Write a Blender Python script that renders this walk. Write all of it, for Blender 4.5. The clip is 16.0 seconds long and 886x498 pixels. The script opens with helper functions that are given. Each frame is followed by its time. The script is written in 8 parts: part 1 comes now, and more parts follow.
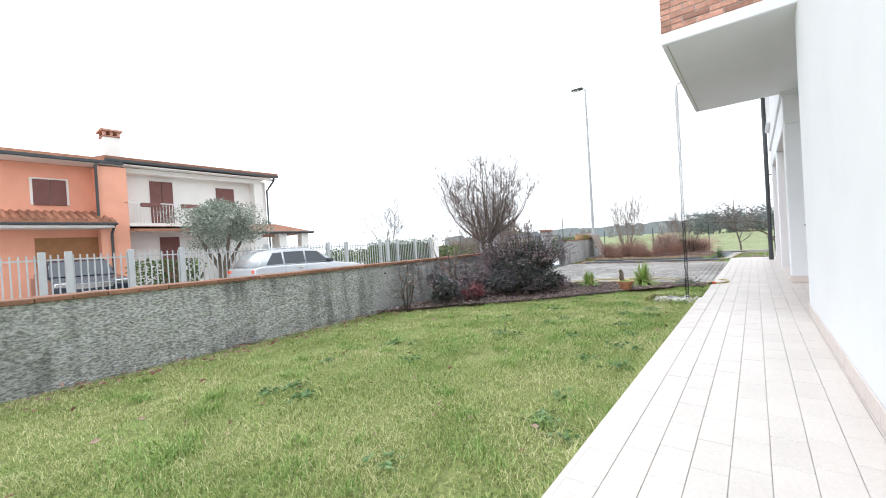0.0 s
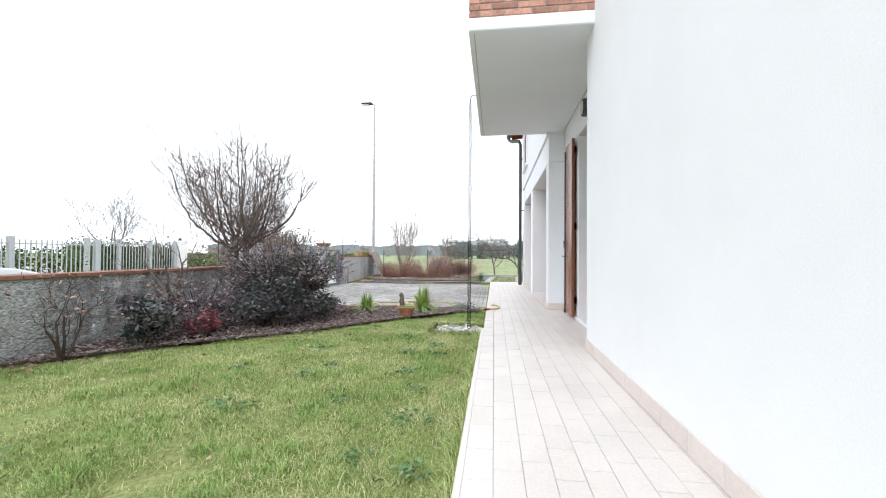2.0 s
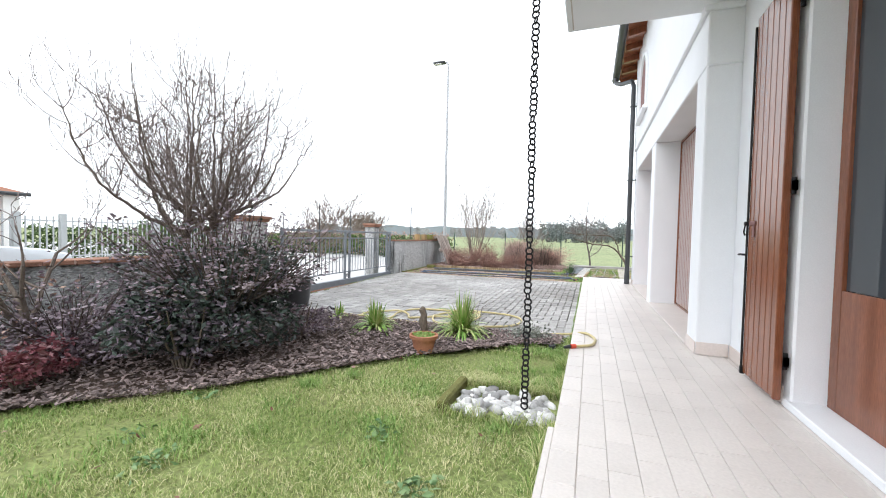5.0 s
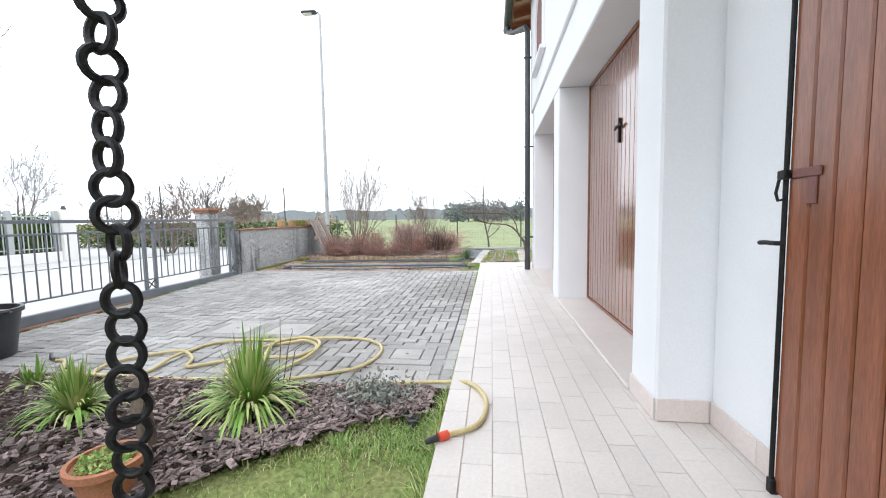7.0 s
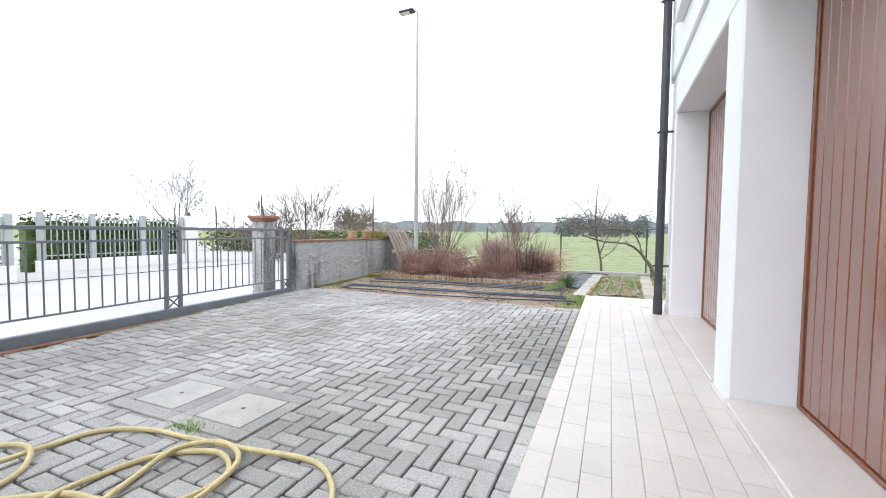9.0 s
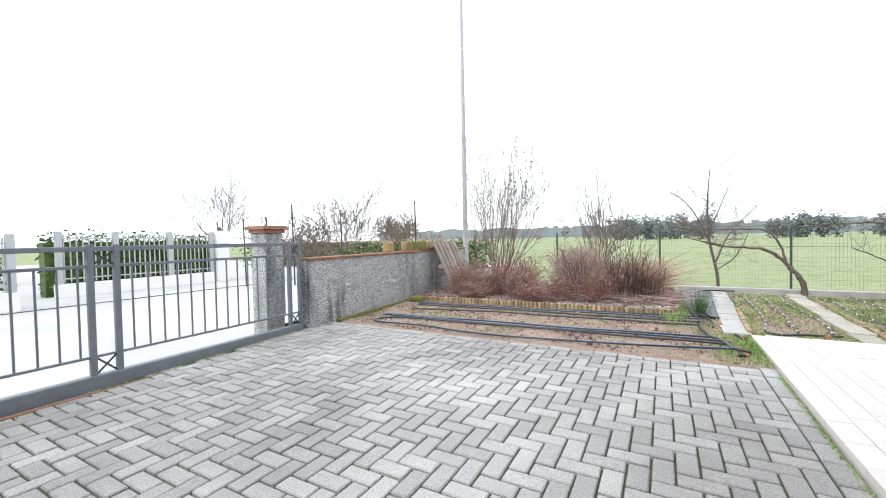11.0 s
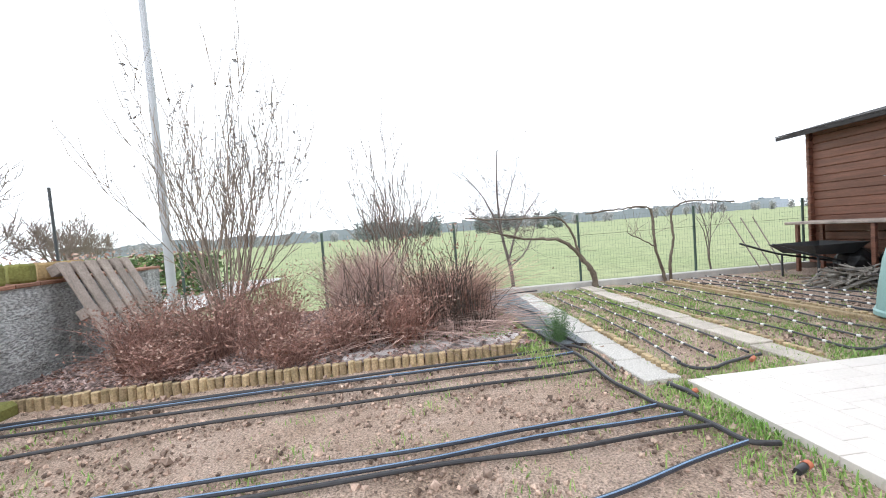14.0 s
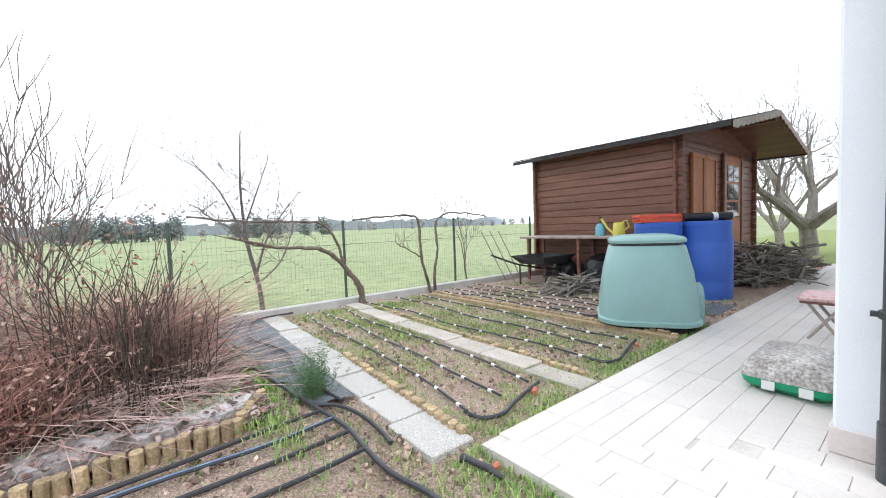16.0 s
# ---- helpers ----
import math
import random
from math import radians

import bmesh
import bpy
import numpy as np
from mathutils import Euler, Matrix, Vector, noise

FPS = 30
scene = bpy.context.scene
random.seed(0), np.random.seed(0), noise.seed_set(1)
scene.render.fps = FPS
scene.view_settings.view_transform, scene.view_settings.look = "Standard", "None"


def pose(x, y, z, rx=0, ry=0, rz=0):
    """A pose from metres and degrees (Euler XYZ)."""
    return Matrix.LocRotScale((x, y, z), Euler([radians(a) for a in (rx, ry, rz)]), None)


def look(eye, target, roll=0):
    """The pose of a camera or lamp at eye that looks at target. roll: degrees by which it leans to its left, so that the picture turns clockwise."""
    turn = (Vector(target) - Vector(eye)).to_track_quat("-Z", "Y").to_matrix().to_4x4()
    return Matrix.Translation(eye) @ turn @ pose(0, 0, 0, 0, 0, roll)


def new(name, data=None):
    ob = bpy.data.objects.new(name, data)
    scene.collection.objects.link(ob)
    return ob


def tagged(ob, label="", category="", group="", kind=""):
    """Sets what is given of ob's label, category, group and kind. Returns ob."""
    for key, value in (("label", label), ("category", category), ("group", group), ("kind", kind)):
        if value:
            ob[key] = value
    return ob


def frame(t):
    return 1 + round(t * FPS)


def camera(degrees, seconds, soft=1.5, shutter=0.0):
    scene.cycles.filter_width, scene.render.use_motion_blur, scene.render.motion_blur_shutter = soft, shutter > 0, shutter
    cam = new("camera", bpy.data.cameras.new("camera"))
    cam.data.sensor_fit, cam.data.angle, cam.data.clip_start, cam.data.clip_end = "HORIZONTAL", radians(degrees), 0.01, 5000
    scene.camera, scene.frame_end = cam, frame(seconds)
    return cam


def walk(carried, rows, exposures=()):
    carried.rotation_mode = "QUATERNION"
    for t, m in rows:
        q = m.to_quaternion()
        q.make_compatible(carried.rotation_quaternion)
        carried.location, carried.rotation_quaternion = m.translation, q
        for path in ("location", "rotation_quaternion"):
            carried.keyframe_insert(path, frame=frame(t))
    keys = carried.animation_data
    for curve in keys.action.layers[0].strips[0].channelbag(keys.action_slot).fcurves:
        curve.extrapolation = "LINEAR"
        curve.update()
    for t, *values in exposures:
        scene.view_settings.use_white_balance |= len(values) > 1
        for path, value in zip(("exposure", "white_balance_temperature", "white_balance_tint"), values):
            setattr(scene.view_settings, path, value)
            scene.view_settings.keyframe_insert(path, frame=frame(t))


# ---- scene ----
cam = camera(96.2, 16.0, 1.0)
PATH = [
    (0, (-0.011, -0.04, 0.938), (-1.248, 1.532, 0.922), -3.5),
    (0.5, (-0.217, 0.283, 0.948), (-1.297, 1.966, 0.94), -3.1),
    (1, (-0.394, 0.611, 0.942), (-1.08, 2.489, 0.94), -1.8),
    (1.5, (-0.479, 0.991, 0.926), (-0.976, 2.928, 0.917), -2.6),
    (2, (-0.513, 1.413, 0.925), (-0.768, 3.396, 0.956), 0.4),
    (2.5, (-0.581, 1.828, 0.949), (-0.633, 3.828, 0.954), -0.2),
    (3, (-0.58, 2.289, 0.957), (-0.763, 4.28, 0.934), 0.1),
    (3.2, (-0.593, 2.5, 0.952), (-0.809, 4.488, 0.967), 1.8),
    (5.3, (-0.482, 4.67, 1.014), (-1.199, 6.536, 0.945), 0.9),
    (5.5, (-0.487, 4.88, 1.004), (-1.194, 6.75, 0.965), 0.7),
    (6, (-0.519, 5.367, 0.999), (-1.131, 7.264, 0.84), -1.5),
    (6.5, (-0.456, 5.888, 1.013), (-0.991, 7.81, 0.872), -1.2),
    (7, (-0.381, 6.435, 1.023), (-0.625, 8.414, 0.869), -0.9),
    (7.5, (-0.315, 6.951, 1.038), (-0.612, 8.92, 0.854), -1.4),
    (8, (-0.297, 7.484, 1.044), (-0.616, 9.451, 0.875), 1.7),
    (8.5, (-0.285, 7.964, 1.055), (-0.74, 9.909, 0.947), -1.8),
    (9, (-0.292, 8.44, 1.065), (-1.065, 10.283, 0.973), 0.6),
    (9.2, (-0.334, 8.652, 1.045), (-1.133, 10.483, 0.941), 1.7),
    (11.3, (-1.548, 10.616, 1.079), (-2.527, 12.359, 1.033), -1.4),
    (11.5, (-1.587, 10.829, 1.079), (-2.444, 12.635, 1.028), -0.7),
    (12, (-1.667, 11.325, 1.03), (-2.412, 13.181, 1.003), -3.1),
    (12.5, (-1.792, 11.842, 1.024), (-2.459, 13.728, 1.012), -1.1),
    (13, (-1.981, 12.313, 1.001), (-2.473, 14.25, 0.921), -1.8),
    (13.5, (-2.176, 12.811, 1.016), (-2.633, 14.757, 0.943), -4.4),
    (14, (-2.357, 13.255, 1.041), (-2.153, 15.243, 0.955), -4.3),
    (14.5, (-2.334, 13.667, 0.99), (-1.73, 15.572, 0.917), -6.3),
    (15, (-2.208, 13.941, 0.993), (-1.048, 15.566, 0.878), -1.7),
    (15.5, (-2.043, 14.116, 1.002), (-0.645, 15.542, 0.888), -2.8),
    (16, (-1.879, 14.238, 1.023), (-0.636, 15.8, 0.908), -2.1),
]
walk(cam, [(t, look(eye, target, roll)) for t, eye, target, roll in PATH], ((0, 0.0, 6250, 10), (2.5, 0.0, 6250, 10), (5.5, 0.15, 6250, 10), (6.5, 0.15, 6200, 10), (7.5, 0.05, 6150, 10), (9.0, 0.05, 6150, 10), (11.5, 0.08, 6200, 10), (14.0, 0.08, 6200, 10), (16, 0.1, 6100, 10)))

# ---- world and light ----
world = bpy.data.worlds.new("overcast_world")
scene.world = world
world.use_nodes = True
wn = world.node_tree.nodes
wl = world.node_tree.links
wbg = wn["Background"]
sky = wn.new("ShaderNodeTexSky")
sky.sky_type = "NISHITA"
sky.sun_disc = False
sky.sun_elevation = radians(38)
sky.sun_rotation = radians(200)
sky.dust_density = 6.0
sky_scale = wn.new("ShaderNodeMixRGB")
sky_scale.blend_type = "MULTIPLY"
sky_scale.inputs[0].default_value = 1.0
sky_scale.inputs[2].default_value = (0.06, 0.06, 0.06, 1)
sky_grey = wn.new("ShaderNodeMixRGB")
sky_grey.inputs[0].default_value = 0.93
sky_grey.inputs[2].default_value = (0.945, 0.975, 1.0, 1)
wl.new(sky.outputs[0], sky_scale.inputs[1])
wl.new(sky_scale.outputs[0], sky_grey.inputs[1])
wl.new(sky_grey.outputs[0], wbg.inputs[0])
wbg.inputs[1].default_value = 1.95
sun_data = bpy.data.lights.new("overcast_sun", "SUN")
sun_data.energy = 1.1
sun_data.angle = radians(40)
sun_data.color = (1.0, 0.985, 0.97)
sun = new("overcast_sun", sun_data)
sun.matrix_world = look((0, 0, 30), (8, 22, 0))


# ---- helpers of this scene ----
class Acc:
    """Collects vertices and faces of one mesh."""

    def __init__(self):
        self.v, self.f = [], []

    def add(self, verts, faces):
        n = len(self.v)
        self.v.extend(verts)
        self.f.extend(tuple(i + n for i in fc) for fc in faces)
        return self

    def box(self, x0, y0, z0, x1, y1, z1, c=0.0, m=None):
        """A box, its edges chamfered by c."""
        if c <= 0:
            vs = [(x, y, z) for z in (z0, z1) for y in (y0, y1) for x in (x0, x1)]
            fs = [(0, 2, 3, 1), (4, 5, 7, 6), (0, 1, 5, 4), (2, 6, 7, 3), (0, 4, 6, 2), (1, 3, 7, 5)]
        else:
            c = min(c, (x1 - x0) * 0.45, (y1 - y0) * 0.45, (z1 - z0) * 0.45)
            vs, ids = [], {}
            for iz in (0, 1):
                for iy in (0, 1):
                    for ix in (0, 1):
                        X, Y, Z = (x0, x1)[ix], (y0, y1)[iy], (z0, z1)[iz]
                        dx, dy, dz = c * (1 - 2 * ix), c * (1 - 2 * iy), c * (1 - 2 * iz)
                        for ax, p in enumerate(((X, Y + dy, Z + dz), (X + dx, Y, Z + dz), (X + dx, Y + dy, Z))):
                            ids[ix, iy, iz, ax] = len(vs)
                            vs.append(p)
            g = ids
            fs = []
            for s in (0, 1):
                q = [g[s, 0, 0, 0], g[s, 1, 0, 0], g[s, 1, 1, 0], g[s, 0, 1, 0]]
                fs.append(q if s else q[::-1])
                q = [g[0, s, 0, 1], g[1, s, 0, 1], g[1, s, 1, 1], g[0, s, 1, 1]]
                fs.append(q[::-1] if s else q)
                q = [g[0, 0, s, 2], g[1, 0, s, 2], g[1, 1, s, 2], g[0, 1, s, 2]]
                fs.append(q if s else q[::-1])
            for a in (0, 1):
                for b in (0, 1):
                    fs.append((g[0, a, b, 1], g[1, a, b, 1], g[1, a, b, 2], g[0, a, b, 2]))
                    fs.append((g[a, 0, b, 0], g[a, 1, b, 0], g[a, 1, b, 2], g[a, 0, b, 2]))
                    fs.append((g[a, b, 0, 0], g[a, b, 1, 0], g[a, b, 1, 1], g[a, b, 0, 1]))
                    for d in (0, 1):
                        fs.append((g[a, b, d, 0], g[a, b, d, 1], g[a, b, d, 2]))
        if m is not None:
            vs = [tuple(m @ Vector(p)) for p in vs]
        return self.add(vs, fs)

    def tube(self, pts, r, n=8, cap=True):
        """A tube along pts; r is one radius or one per point."""
        pts = [Vector(p) for p in pts]
        rs = r if isinstance(r, (list, tuple)) else [r] * len(pts)
        vs, fs = [], []
        side = None
        for i, p in enumerate(pts):
            d = (pts[min(i + 1, len(pts) - 1)] - pts[max(i - 1, 0)]).normalized()
            if side is None:
                side = d.orthogonal().normalized()
            side = (side - d * side.dot(d))
            side = side.normalized() if side.length > 1e-5 else d.orthogonal().normalized()
            up = d.cross(side)
            for k in range(n):
                a = 2 * math.pi * k / n
                vs.append(tuple(p + (side * math.cos(a) + up * math.sin(a)) * rs[i]))
        for i in range(len(pts) - 1):
            for k in range(n):
                fs.append((i * n + k, i * n + (k + 1) % n, (i + 1) * n + (k + 1) % n, (i + 1) * n + k))
        if cap:
            fs.append(tuple(range(n))[::-1])
            fs.append(tuple((len(pts) - 1) * n + k for k in range(n)))
        return self.add(vs, fs)

    def lathe(self, profile, n=24, c=(0, 0, 0), a0=0.0):
        """A solid of revolution from (radius, height) pairs, closed at both ends."""
        vs = [(c[0] + r * math.cos(a0 + 2 * math.pi * k / n), c[1] + r * math.sin(a0 + 2 * math.pi * k / n), c[2] + z) for r, z in profile for k in range(n)]
        fs = [(i * n + k, i * n + (k + 1) % n, (i + 1) * n + (k + 1) % n, (i + 1) * n + k) for i in range(len(profile) - 1) for k in range(n)]
        fs += [tuple(range(n))[::-1], tuple((len(profile) - 1) * n + k for k in range(n))]
        return self.add(vs, fs)

    def prism(self, poly, axis, a, b):
        """A polygon of (u, w) pairs pushed along an axis from a to b."""
        def at(u, w, s):
            return {"x": (s, u, w), "y": (u, s, w), "z": (u, w, s)}[axis]
        n = len(poly)
        vs = [at(u, w, a) for u, w in poly] + [at(u, w, b) for u, w in poly]
        fs = [tuple(range(n))[::-1], tuple(range(n, 2 * n))]
        fs += [(k, (k + 1) % n, n + (k + 1) % n, n + k) for k in range(n)]
        return self.add(vs, fs)

    def ring(self, c, u, w, R, r, n=18, k=8):
        """A torus round c in the plane of u and w."""
        c, u, w = Vector(c), Vector(u).normalized(), Vector(w).normalized()
        q = u.cross(w)
        vs, fs = [], []
        for i in range(n):
            a = 2 * math.pi * i / n
            d = u * math.cos(a) + w * math.sin(a)
            for j in range(k):
                b = 2 * math.pi * j / k
                vs.append(tuple(c + d * (R + r * math.cos(b)) + q * r * math.sin(b)))
        for i in range(n):
            for j in range(k):
                fs.append((i * k + j, ((i + 1) % n) * k + j, ((i + 1) % n) * k + (j + 1) % k, i * k + (j + 1) % k))
        return self.add(vs, fs)


def mesh_of(name, acc, material, smooth=False):
    me = bpy.data.meshes.new(name)
    me.from_pydata(acc.v, [], acc.f)
    bm = bmesh.new()
    bm.from_mesh(me)
    bmesh.ops.recalc_face_normals(bm, faces=bm.faces[:]) if len(acc.f) < 30000 else None
    bm.to_mesh(me)
    bm.free()
    if smooth:
        me.polygons.foreach_set("use_smooth", [True] * len(me.polygons))
        me.set_sharp_from_angle(angle=radians(40))
    if material:
        me.materials.append(material)
    return me


def part(name, acc, material, parent=None, label="", smooth=False):
    ob = new(name, mesh_of(name, acc, material, smooth))
    if parent is not None:
        ob.parent = parent
        ob.matrix_parent_inverse = parent.matrix_basis.inverted()
    return tagged(ob, label)


def local_part(name, acc, material, parent, label="", smooth=False):
    """A part whose mesh is given in the frame of its thing."""
    ob = new(name, mesh_of(name, acc, material, smooth))
    ob.parent = parent
    return tagged(ob, label)


def solid(name, acc, material, label, category, kind="", group="", smooth=False):
    """A thing of one mesh."""
    return tagged(new(name, mesh_of(name, acc, material, smooth)), label, category, group, kind)


def thing(name, x, y, z, label, category, group="", kind="", rz=0):
    ob = new(name)
    ob.empty_display_size = 0.1
    ob.matrix_basis = pose(x, y, z, 0, 0, rz)
    return tagged(ob, label, category, group, kind)


def mat(name, col, rough=0.7, var=0.12, scale=6.0, fine=90.0, bump=0.15, metal=0.0, col2=None, per=0.0, stretch=(1, 1, 1), spec=0.4, mix2=0.5, fine_var=0.5, dist=0.01, coat=0.0):
    """A surface with broad stains, fine grain and relief; per: how far single pieces differ."""
    m = bpy.data.materials.new(name)
    m.use_nodes = True
    t = m.node_tree
    n, l = t.nodes, t.links
    b = n["Principled BSDF"]
    b.inputs["Roughness"].default_value = rough
    b.inputs["Metallic"].default_value = metal
    b.inputs["Specular IOR Level"].default_value = spec
    b.inputs["Coat Weight"].default_value = coat
    b.inputs["Coat Roughness"].default_value = 0.12
    b.inputs["Coat IOR"].default_value = 1.7
    co = n.new("ShaderNodeTexCoord")
    mp = n.new("ShaderNodeMapping")
    mp.inputs["Scale"].default_value = stretch
    geo = n.new("ShaderNodeNewGeometry")
    l.new(geo.outputs["Position"], mp.inputs["Vector"])
    n1 = n.new("ShaderNodeTexNoise")
    n1.inputs["Scale"].default_value = scale
    n1.inputs["Detail"].default_value = 8
    n1.inputs["Roughness"].default_value = 0.6
    n2 = n.new("ShaderNodeTexNoise")
    n2.inputs["Scale"].default_value = fine
    n2.inputs["Detail"].default_value = 4
    l.new(mp.outputs[0], n1.inputs["Vector"])
    l.new(mp.outputs[0], n2.inputs["Vector"])
    c2 = col2 or tuple(c * 0.55 for c in col)
    r1 = n.new("ShaderNodeMapRange")
    r1.inputs["From Min"].default_value = 0.5 - mix2 * 0.35
    r1.inputs["From Max"].default_value = 0.5 + mix2 * 0.35
    l.new(n1.outputs["Fac"], r1.inputs["Value"])
    mx = n.new("ShaderNodeMixRGB")
    mx.inputs[1].default_value = (*col, 1)
    mx.inputs[2].default_value = (*c2, 1)
    sc = n.new("ShaderNodeMath")
    sc.operation = "MULTIPLY"
    sc.inputs[1].default_value = min(1.0, var * 4) if col2 is None else 1.0
    l.new(r1.outputs[0], sc.inputs[0])
    l.new(sc.outputs[0], mx.inputs[0])
    hs = n.new("ShaderNodeHueSaturation")
    l.new(mx.outputs[0], hs.inputs["Color"])
    vr = n.new("ShaderNodeMapRange")
    vr.inputs["From Min"].default_value = 0.3
    vr.inputs["From Max"].default_value = 0.7
    vr.inputs["To Min"].default_value = 1 - var * fine_var * 2
    vr.inputs["To Max"].default_value = 1 + var * fine_var * 2
    l.new(n2.outputs["Fac"], vr.inputs["Value"])
    val = vr.outputs[0]
    if per:
        oi = n.new("ShaderNodeObjectInfo")
        su = n.new("ShaderNodeMath")
        su.operation = "ADD"
        l.new(oi.outputs["Random"], su.inputs[0])
        l.new(geo.outputs["Random Per Island"], su.inputs[1])
        fr = n.new("ShaderNodeMath")
        fr.operation = "FRACT"
        l.new(su.outputs[0], fr.inputs[0])
        pr = n.new("ShaderNodeMapRange")
        pr.inputs["To Min"].default_value = 1 - per
        pr.inputs["To Max"].default_value = 1 + per
        l.new(fr.outputs[0], pr.inputs["Value"])
        mu = n.new("ShaderNodeMath")
        mu.operation = "MULTIPLY"
        l.new(val, mu.inputs[0])
        l.new(pr.outputs[0], mu.inputs[1])
        val = mu.outputs[0]
    l.new(val, hs.inputs["Value"])
    l.new(hs.outputs[0], b.inputs["Base Color"])
    if bump:
        bp = n.new("ShaderNodeBump")
        bp.inputs["Strength"].default_value = bump
        bp.inputs["Distance"].default_value = dist
        l.new(n2.outputs["Fac"], bp.inputs["Height"])
        l.new(bp.outputs[0], b.inputs["Normal"])
    return m


def leaf_mat(name, a, b, c, rough=0.5):
    """Leaves of three colours, one per leaf."""
    m = bpy.data.materials.new(name)
    m.use_nodes = True
    n, l = m.node_tree.nodes, m.node_tree.links
    bs = n["Principled BSDF"]
    bs.inputs["Roughness"].default_value = rough
    bs.inputs["Specular IOR Level"].default_value = 0.3
    geo = n.new("ShaderNodeNewGeometry")
    rp = n.new("ShaderNodeValToRGB")
    rp.color_ramp.elements[0].color = (*a, 1)
    rp.color_ramp.elements[1].color = (*c, 1)
    e = rp.color_ramp.elements.new(0.5)
    e.color = (*b, 1)
    nz = n.new("ShaderNodeTexNoise")
    nz.inputs["Scale"].default_value = 1.3
    nz.inputs["Detail"].default_value = 3
    l.new(geo.outputs["Position"], nz.inputs["Vector"])
    ma = n.new("ShaderNodeMath")
    ma.operation = "MULTIPLY_ADD"
    ma.inputs[1].default_value = 1.6
    ma.inputs[2].default_value = -0.8
    l.new(nz.outputs["Fac"], ma.inputs[0])
    ad = n.new("ShaderNodeMath")
    ad.operation = "ADD"
    l.new(geo.outputs["Random Per Island"], ad.inputs[0])
    l.new(ma.outputs[0], ad.inputs[1])
    l.new(ad.outputs[0], rp.inputs[0])
    l.new(rp.outputs[0], bs.inputs["Base Color"])
    return m


def glass_mat(name, tint=(0.05, 0.06, 0.07), rough=0.05):
    m = bpy.data.materials.new(name)
    m.use_nodes = True
    b = m.node_tree.nodes["Principled BSDF"]
    b.inputs["Base Color"].default_value = (*tint, 1)
    b.inputs["Roughness"].default_value = rough
    b.inputs["Specular IOR Level"].default_value = 0.6
    return m


def stucco_mat(name):
    """Thrown grey render: coarse dabs, relief shade painted as pale highs and dark lows, rain streaks."""
    m = bpy.data.materials.new(name)
    m.use_nodes = True
    n, l = m.node_tree.nodes, m.node_tree.links
    b = n["Principled BSDF"]
    b.inputs["Roughness"].default_value = 0.95
    b.inputs["Specular IOR Level"].default_value = 0.2
    geo = n.new("ShaderNodeNewGeometry")

    def field(stretch, scale, detail):
        mp = n.new("ShaderNodeMapping")
        mp.inputs["Scale"].default_value = stretch
        l.new(geo.outputs["Position"], mp.inputs["Vector"])
        t = n.new("ShaderNodeTexNoise")
        t.inputs["Scale"].default_value = scale
        t.inputs["Detail"].default_value = detail
        l.new(mp.outputs[0], t.inputs["Vector"])
        return t.outputs["Fac"]

    dabs = field((1, 1, 2.2), 30, 4)
    streak = field((1, 1, 0.16), 5.5, 4)
    patch = field((1, 1, 1), 1.2, 5)
    # shade of the relief put into the colour, from the bump's own dabs
    ramp = n.new("ShaderNodeValToRGB")
    ramp.color_ramp.elements[0].position, ramp.color_ramp.elements[0].color = 0.36, (0.27, 0.275, 0.275, 1)
    ramp.color_ramp.elements[1].position, ramp.color_ramp.elements[1].color = 0.62, (0.63, 0.64, 0.64, 1)
    l.new(dabs, ramp.inputs[0])
    dark = n.new("ShaderNodeValToRGB")
    dark.color_ramp.elements[0].position, dark.color_ramp.elements[0].color = 0.42, (0.45, 0.45, 0.44, 1)
    dark.color_ramp.elements[1].position, dark.color_ramp.elements[1].color = 0.56, (1, 1, 1, 1)
    l.new(streak, dark.inputs[0])
    mul = n.new("ShaderNodeMixRGB")
    mul.blend_type = "MULTIPLY"
    wet = n.new("ShaderNodeMapRange")
    wet.inputs["From Min"].default_value = 0.35
    wet.inputs["From Max"].default_value = 0.65
    l.new(patch, wet.inputs["Value"])
    l.new(wet.outputs[0], mul.inputs[0])
    l.new(ramp.outputs[0], mul.inputs[1])
    l.new(dark.outputs[0], mul.inputs[2])
    l.new(mul.outputs[0], b.inputs["Base Color"])
    bp = n.new("ShaderNodeBump")
    bp.inputs["Strength"].default_value = 1.0
    bp.inputs["Distance"].default_value = 0.02
    l.new(dabs, bp.inputs["Height"])
    l.new(bp.outputs[0], b.inputs["Normal"])
    return m


# ---- materials ----
M_white = mat("white_render", (0.83, 0.848, 0.875), 0.85, 0.03, 1.2, 140, 0.12, dist=0.003)
M_tile = mat("pinkish_beige_porcelain", (0.66, 0.612, 0.575), 0.42, 0.05, 2.2, 60, 0.04, per=0.035, dist=0.002)
M_grout = mat("pale_grout", (0.62, 0.575, 0.535), 0.9, 0.1, 8, 120, 0.2)
M_skirt = mat("skirting_tile", (0.70, 0.625, 0.585), 0.45, 0.05, 3, 60, 0.03, per=0.04)
M_paver = mat("grey_concrete_paver", (0.44, 0.43, 0.42), 0.88, 0.28, 0.55, 130, 0.5, per=0.16, dist=0.004, col2=(0.25, 0.24, 0.225))
M_joint = mat("mossy_sand_joint", (0.085, 0.08, 0.062), 0.95, 0.2, 3, 90, 0.4, col2=(0.075, 0.09, 0.04))
M_wood = mat("varnished_brown_wood", (0.26, 0.09, 0.043), 0.22, 0.18, 3, 40, 0.08, stretch=(6, 6, 0.5), per=0.06, spec=0.6, dist=0.003)
